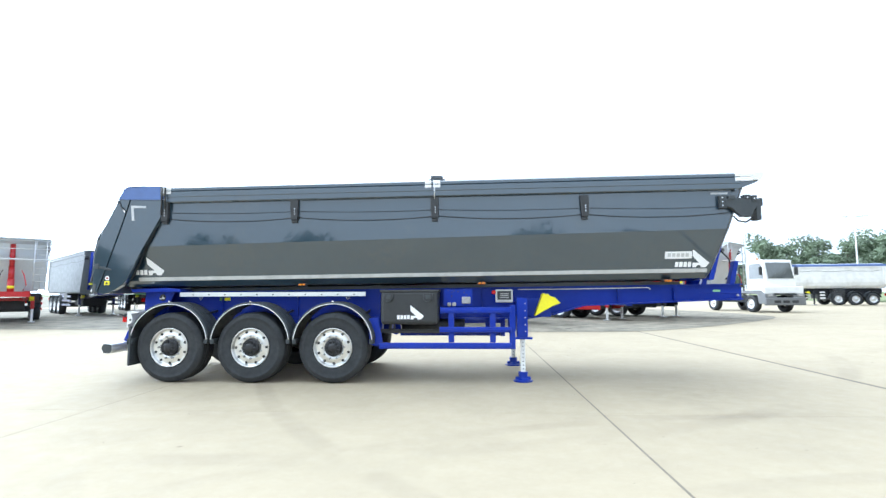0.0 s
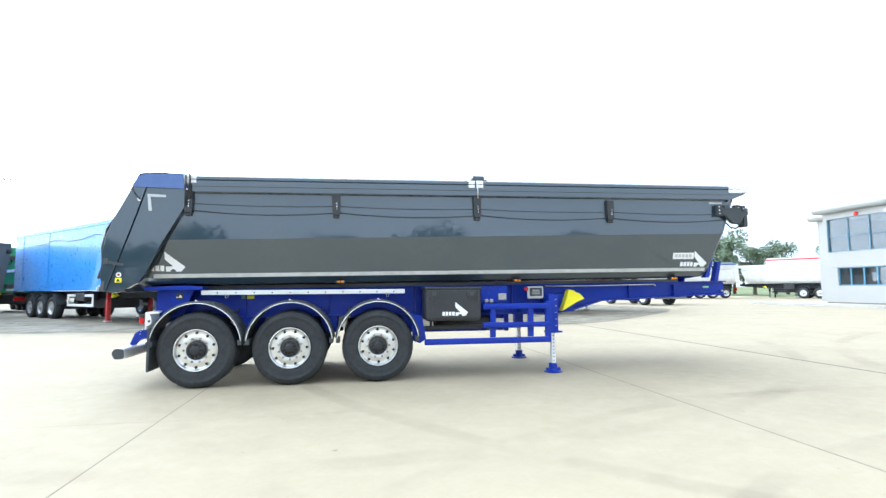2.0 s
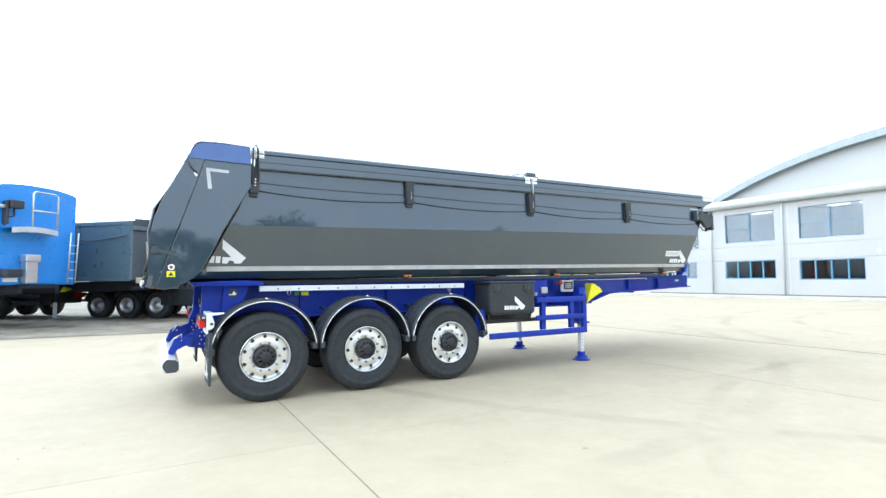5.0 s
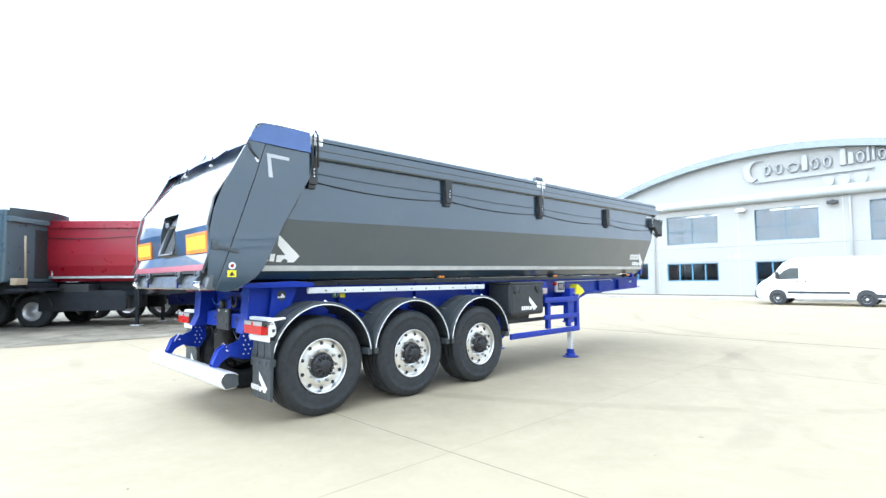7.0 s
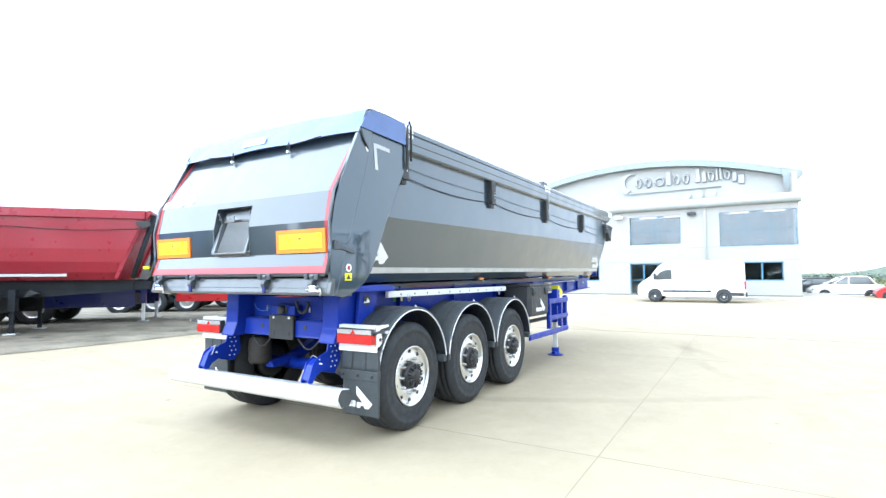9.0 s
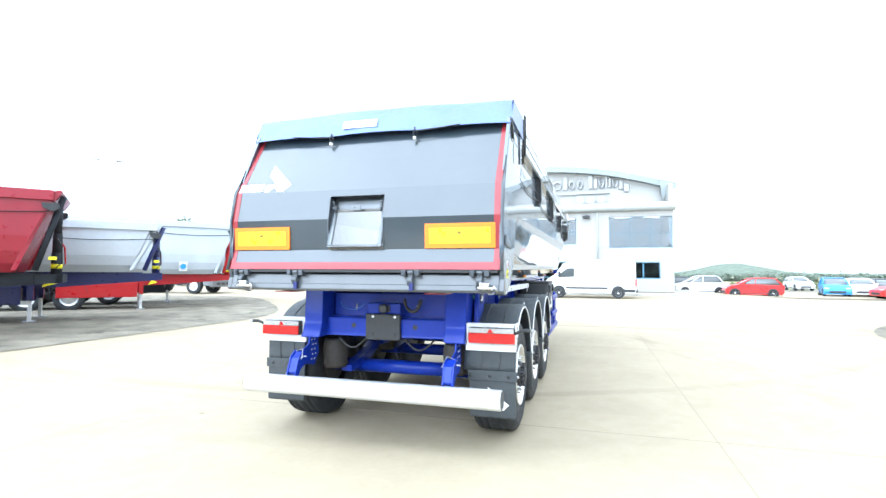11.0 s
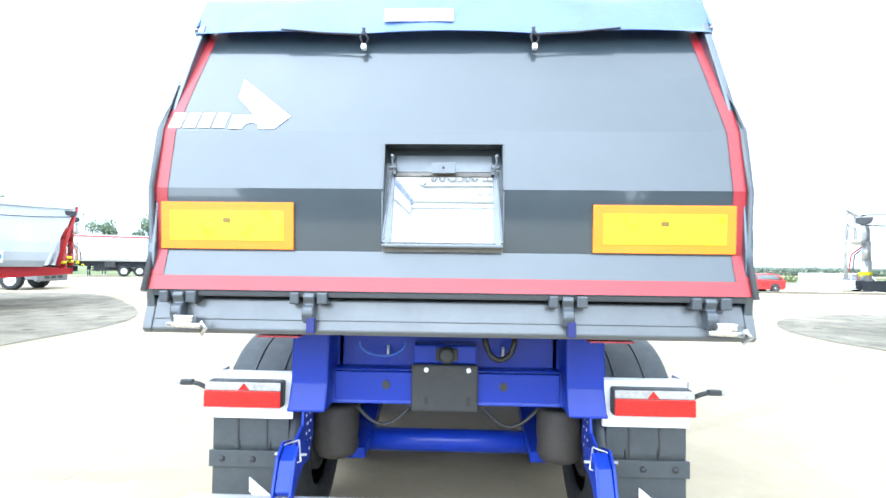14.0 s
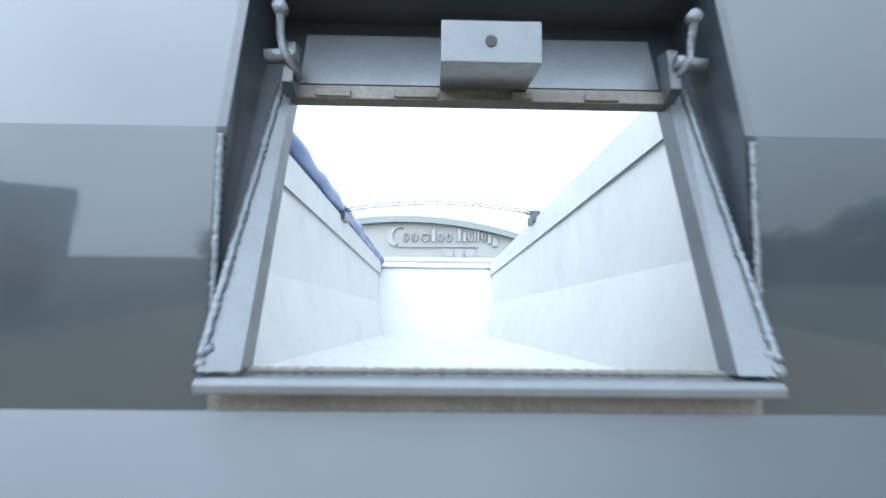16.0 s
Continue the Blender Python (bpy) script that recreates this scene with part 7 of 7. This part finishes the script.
# ---- white tippers and tanks far across the yard ----
far_trailer((30.0, 46.8), 172, "white tipper with a blue roll-over sheet", DIRTY_WHITE, DARK_CH, 7.9, sheet=TARP, leg_mat=DARK_CH, guard_mat=WHITE, top=3.45, nose=2.5, gear=False)
far_trailer((39.2, 44.8), 122, "dusty cream half-pipe tipper seen from the rear", DIRTY_WHITE, DARK_CH, leg_mat=DARK_CH, top=3.3)
far_trailer((45.0, 47.5), 118, "white walking-floor trailer with a red top rail", DIRTY_WHITE, DARK_CH, 13, True, sheet=paint("red_sheet", (0.55, 0.04, 0.05)), leg_mat=DARK_CH, top=4.1)
far_trailer((42.0, 36.5), 122, "grey curtain-sided trailer by the office", SILVER_BODY, DARK_CH, 12, True, leg_mat=DARK_CH, top=3.8)

# ---- lighting masts ----
def light_mast(x, y, h, turn):
    t = thing("lighting_mast", pose(x, y, 0, 0, 0, turn), "tall pale lighting mast with two flat floodlights", "mast", "lighting masts")
    q = N()
    tube(q, [(0, 0, 0), (0, 0, h)], [0.11, 0.05], 10)
    part("pole", q, material("pale_mast_paint", (0.8, 0.82, 0.83), 0.4), t)
    q = N()
    box(q, -0.9, 0.9, -0.04, 0.04, h - 0.05, h + 0.03)
    part("cross_arm", q, STEEL, t)
    for s in (-1, 1):
        q = N()
        prism(q, [(-0.35, h + 0.0), (0.35, h + 0.05), (0.3, h + 0.16), (-0.3, h + 0.14)], "x", s * 1.0 - 0.35, s * 1.0 + 0.35, 0.02)
        part("floodlight", q, STEEL, t)


light_mast(-34, 50.5, 11.4, 30)
light_mast(28.3, 53.5, 12.6, -40)
light_mast(47, 64, 10.5, -30)

# ---- trees, hedges and fields ----
# leaf green paled in the base colour to stand for distance haze
LEAF = material("tree_leaves", (0.20, 0.255, 0.175), 0.7, vary=0.4, scale=0.6, specular=0.25)
BARK = material("tree_bark", (0.10, 0.08, 0.06), 0.9, vary=0.3, bump=0.6, bump_scale=20)


def leaf_cloud(name, seed, blobs, count, size, leaf=None):
    """Many small leaf sprays scattered through uneven clumps, as one mesh."""
    r = random.Random(seed)
    verts, faces = [], []
    for _ in range(count):
        cx, cy, cz, rad = blobs[r.randrange(len(blobs))]
        d = Vector((r.gauss(0, 1), r.gauss(0, 1), r.gauss(0, 0.85))).normalized() * rad * (r.random() ** 0.4)
        p = Vector((cx, cy, cz)) + d
        u = Vector((r.gauss(0, 1), r.gauss(0, 1), r.gauss(0, 1))).normalized()
        w = u.cross(Vector((r.gauss(0, 1), r.gauss(0, 1), r.gauss(0, 1)))).normalized()
        k = size * r.uniform(0.6, 1.5)
        i = len(verts)
        verts += [p - u * k, p + w * k * 0.5 + u * k * 0.2, p + u * k, p - w * k * 0.5 - u * k * 0.15]
        faces.append((i, i + 1, i + 2, i + 3))
    me = bpy.data.meshes.new(name)
    me.from_pydata([tuple(v) for v in verts], [], faces)
    me.materials.append(leaf or LEAF)
    return me


def first_tree(seed, h):
    r = random.Random(seed)
    t = thing("tree", Matrix(), "leafy green broadleaf tree beyond the yard", "tree", "trees beyond the yard")
    tr = N()
    tube(tr, [(0, 0, 0), (0.1, 0.05, h * 0.25), (0.0, 0.15, h * 0.5), (0.1, 0.1, h * 0.8)], [0.32, 0.26, 0.18, 0.05], 8)
    blobs = []
    for k in range(15):
        a, b = r.uniform(0, 6.28), r.uniform(0.2, 1.0)
        rad = h * 0.33 * b
        z = h * r.uniform(0.32, 0.88)
        shrink = 1.0 - 0.55 * max(0.0, (z / h - 0.55) / 0.4)
        p = (rad * math.cos(a) * shrink, rad * math.sin(a) * shrink, z)
        blobs.append((*p, h * r.uniform(0.09, 0.17)))
        if k < 9:
            tube(tr, [(0.05, 0.1, h * r.uniform(0.25, 0.5)), (p[0] * 0.5, p[1] * 0.5, z * 0.8), p], [0.11, 0.07, 0.03], 5)
    part("trunk", tr, BARK, t)
    ob = new("crown", leaf_cloud("crown", seed, blobs, 5200, h * 0.021))
    ob.parent = t
    return t


kinds = [first_tree(s, h) for s, h in ((11, 10.5), (12, 11.5), (13, 9.0))]
rt = random.Random(5)
spots = [(58, 81), (61, 77.5), (64, 75), (67.5, 72), (52, 86), (48, 92), (72, 68), (79, 64), (83, 58), (88, 52), (56, 88), (70, 77), (42, 96), (34, 99), (93, 47), (66, 82), (49, 87), (59.5, 86.5), (56.5, 84), (62.5, 85)]
for i, (x, y) in enumerate(spots):
    m = pose(x, y, 0, 0, 0, rt.uniform(0, 360)) @ Matrix.Scale(rt.uniform(0.72, 0.98), 4)
    if i < 3:
        kinds[i].matrix_basis = m
    else:
        c = copy_thing(kinds[i % 3], m)
        c.matrix_basis = m
# tree belt behind the camera, mirrored in the tailgate
rb = random.Random(17)
belt = [(-56 + rb.uniform(-3, 3), -48 + 1.1 * i + rb.uniform(-1, 1), h, rb.uniform(1.2, 2.4)) for i in range(72) if i % 19 < 16 for h in (1.2, 3.2, 5.2 + 1.6 * math.sin(i * 0.23) + rb.uniform(-0.8, 0.8))]
belt += [(-66 + 1.15 * i + rb.uniform(-1, 1), -58 + rb.uniform(-3, 3), h, rb.uniform(1.3, 2.6)) for i in range(94) for h in (1.2, 3.4, 5.8 + 2.4 * math.sin(i * 0.31) * math.sin(i * 0.11) + rb.uniform(-0.8, 0.8))]
DARK_LEAF = material("dark_belt_leaves", (0.05, 0.075, 0.045), 0.7, vary=0.4, scale=0.6, specular=0.25)
ob = new("tree_belt", leaf_cloud("tree_belt", 41, belt, 95000, 0.27, DARK_LEAF))
tagged(ob, "dense dark green tree belt along the yard edge", "trees", kind="stuff")
HEDGE = material("hazy_hedge_leaves", (0.135, 0.165, 0.125), 0.8, vary=0.35, scale=0.3, specular=0.2)
# field hedges and far woods beyond the car park
hb = []
rh = random.Random(9)
for x0, y0, x1, y1, hh in ((120, 40, 135, -120, 0.5), (200, 40, 230, -220, 1.6), (330, 120, 360, -330, 4.0)):
    k = int(math.hypot(x1 - x0, y1 - y0) / (hh * 0.9))
    for i in range(k):
        f = i / k
        hb.append((x0 + (x1 - x0) * f + rh.uniform(-1, 1), y0 + (y1 - y0) * f + rh.uniform(-1, 1), 0.1 + hh * rh.uniform(0.25, 0.6), hh * rh.uniform(0.5, 0.85) * (2.2 if rh.random() < 0.05 else 1)))
ob = new("field_hedge", leaf_cloud("field_hedge", 21, hb, 50000, 0.34, HEDGE))
tagged(ob, "dark green hedges and far woods across the fields", "hedge", kind="stuff")
hill = N()
rows = []
for i in range(21):
    x = 380 + i * 12
    rows.append([(x, y, 0.0 + 9.0 * math.exp(-((y + 109) / 26.0) ** 2) * math.sin(math.pi * i / 20) + 3.0 * math.sin(math.pi * i / 20)) for y in range(-460, 261, 12)])
loft(hill, rows, True)
tagged(part("far_hill", hill, HEDGE), "low wooded green hill on the horizon", "hill", kind="structure")
for x0, x1, y0, y1, z in ((95, 118, -140, 60, 0.05), (150, 196, -210, 60, 0.06), (250, 320, -320, 100, 0.07)):
    q = N()
    loft(q, [[(x, y, z) for y in (y0, y1)] for x in (x0, x1)])
    tagged(part("straw_field", q, STRAW), "pale straw-coloured field strip", "field", kind="structure")
rough = []
for i in range(70):
    rough.append((rh.uniform(61, 72), rh.uniform(-55, 1), 0.15, rh.uniform(0.4, 1.0)))
ob = new("rough_grass", leaf_cloud("rough_grass", 31, rough, 9000, 0.16))
ob.data.materials.clear()
ob.data.materials.append(GRASS)
tagged(ob, "rough tall grass behind the parked cars", "grass", kind="stuff")


# ---- concrete yard slabs and the two worn islands ----
def island_north(y_edge=18.25):
    """Edge of the dark island behind the trailer, with its rounded end."""
    pts = [(-45, y_edge + 1.4), (-14, y_edge + 1.1), (-4, y_edge), (2.0, y_edge)]
    bend = [(4.4, 18.3), (6.9, 19.0), (9.2, 20.5), (11.3, 22.3), (13.2, 24.0), (14.7, 25.6), (15.6, 27.2), (15.9, 29.0), (15.7, 31.0)]
    for (xa, ya), (xb, yb) in zip(bend, bend[1:]):
        pts += [(xa, ya), (0.5 * (xa + xb) + 0.035 * (yb - ya), 0.5 * (ya + yb) - 0.035 * (xb - xa))]
    return pts + [(15.2, 35), (12, 46), (-45, 46)]


def island_south():
    pts = [(-45, -1.4), (-45, -30), (16, -30), (14.0, -16)]
    pts += [(4.5 + 7.5 * math.sin(radians(a)), 0.35 - 9.0 * (1 - math.cos(radians(a)))) for a in range(90, 4, -5)]
    return pts + [(4.0, 0.35), (0.0, -0.6), (-8, -1.4)]


for nm, pts, sgn in (("worn_island_north", island_north(), 1), ("worn_island_south", island_south(), -1)):
    bm = N()
    outer = [bm.verts.new((x, y, rise(x, y) + 0.012)) for x, y in pts]
    inner = [(min(x, 9.0 - 0.1 * i), max(min(y + sgn * 6.5, 39.5), -23.5)) for i, (x, y) in enumerate(pts)]
    inner = [bm.verts.new((x, y, rise(x, y) + (island_z(x, 30) if sgn > 0 else 0.012))) for x, y in inner]
    k = len(pts)
    for i in range(k):
        bm.faces.new((outer[i], outer[(i + 1) % k], inner[(i + 1) % k], inner[i]))
    bm.faces.new(inner)
    bmesh.ops.triangulate(bm, faces=bm.faces)
    bmesh.ops.recalc_face_normals(bm, faces=bm.faces)
    tagged(part(nm, bm, OLD_CONCRETE), "dark stained old concrete parking island", "pavement", kind="structure")
XJ = [-44, -35.1, -29.0, -22.9, -16.8, -10.7, -4.6, 1.5, 5.95, 12.2, 18.3, 24.4, 30.5, 37, 44]
YJ = [-45, -36.5, -30.4, -24.3, -18.2, -12.1, -6.0, 0.05, 6.16, 12.22, 18.4, 24.5, 30.6, 36.7, 42.8, 55, 70]
rng = random.Random(3)
SEAL = {1.5: 0.013, 5.95: 0.05}  # half widths of the broader sealed joints
for xa, xb in zip(XJ, XJ[1:]):
    for ya, yb in zip(YJ, YJ[1:]):
        if xa > 24 and ya > -0.1 and yb < 31:
            continue
        bm = N()
        ga, gb, g = SEAL.get(xa, 0.008), SEAL.get(xb, 0.008), 0.0035
        top = [(xa + ga, ya + g), (xb - gb, ya + g), (xb - gb, yb - g), (xa + ga, yb - g)]
        lift = rng.uniform(-0.0004, 0.0008)
        hi = [bm.verts.new((x, y, rise(x, y) + lift)) for x, y in top]
        ch = [bm.verts.new((x + (0.003 if x > (xa + xb) / 2 else -0.003), y + (0.003 if y > (ya + yb) / 2 else -0.003), rise(x, y) + lift - 0.004)) for x, y in top]
        lo = [bm.verts.new((v.co.x, v.co.y, v.co.z - 0.05)) for v in ch]
        bm.faces.new(hi)
        for a, b in ((hi, ch), (ch, lo)):
            for i in range(4):
                bm.faces.new((a[i], b[i], b[(i + 1) % 4], a[(i + 1) % 4]))
        bmesh.ops.recalc_face_normals(bm, faces=bm.faces)
        part("slab", bm, CONCRETE, yard)
far = N()
loft(far, [[(x, y, rise(x) - 0.06) for y in (-45, 260)] for x in (-420, -44.2)])
tagged(part("far_yard", far, OLD_CONCRETE), "dark old concrete beyond the pale slabs", "ground", kind="structure")
# raised pavement and kerb before the building
pav = N()
box(pav, 24.62, 60, -0.2, 31, -0.2, 0.335)
pav = tagged(part("pavement", pav, PAVING), "raised concrete pavement before the office", "pavement", kind="structure")
for i in range(34):
    k = N()
    box(k, 24.45, 24.6, -0.2 + i * 0.92, -0.2 + i * 0.92 + 0.905, 0.0, 0.33, 0.015)
    part("kerb_stone", k, KERB, pav)

# loose grit on the slabs
rg = random.Random(23)
verts, faces = [], []
for _ in range(170):
    x, y = rg.uniform(-13, 10), rg.uniform(-1, 8.5) if rg.random() < 0.8 else rg.uniform(8, 18)
    k = rg.choice((0.003, 0.004, 0.006, 0.01))
    i = len(verts)
    verts += [(x + k * rg.uniform(0.6, 1.4) * math.cos(a), y + k * rg.uniform(0.6, 1.4) * math.sin(a), rise(x) + 0.002) for a in (0, 1.26, 2.51, 3.77, 5.03)]
    verts.append((x, y, rise(x) + 0.002 + k * 0.6))
    faces += [(i + j, i + (j + 1) % 5, i + 5) for j in range(5)]
me = bpy.data.meshes.new("loose_grit")
me.from_pydata(verts, [], faces)
me.materials.append(OLD_CONCRETE)
tagged(new("loose_grit", me), "small dark grit scattered on the concrete", "grit", kind="stuff")
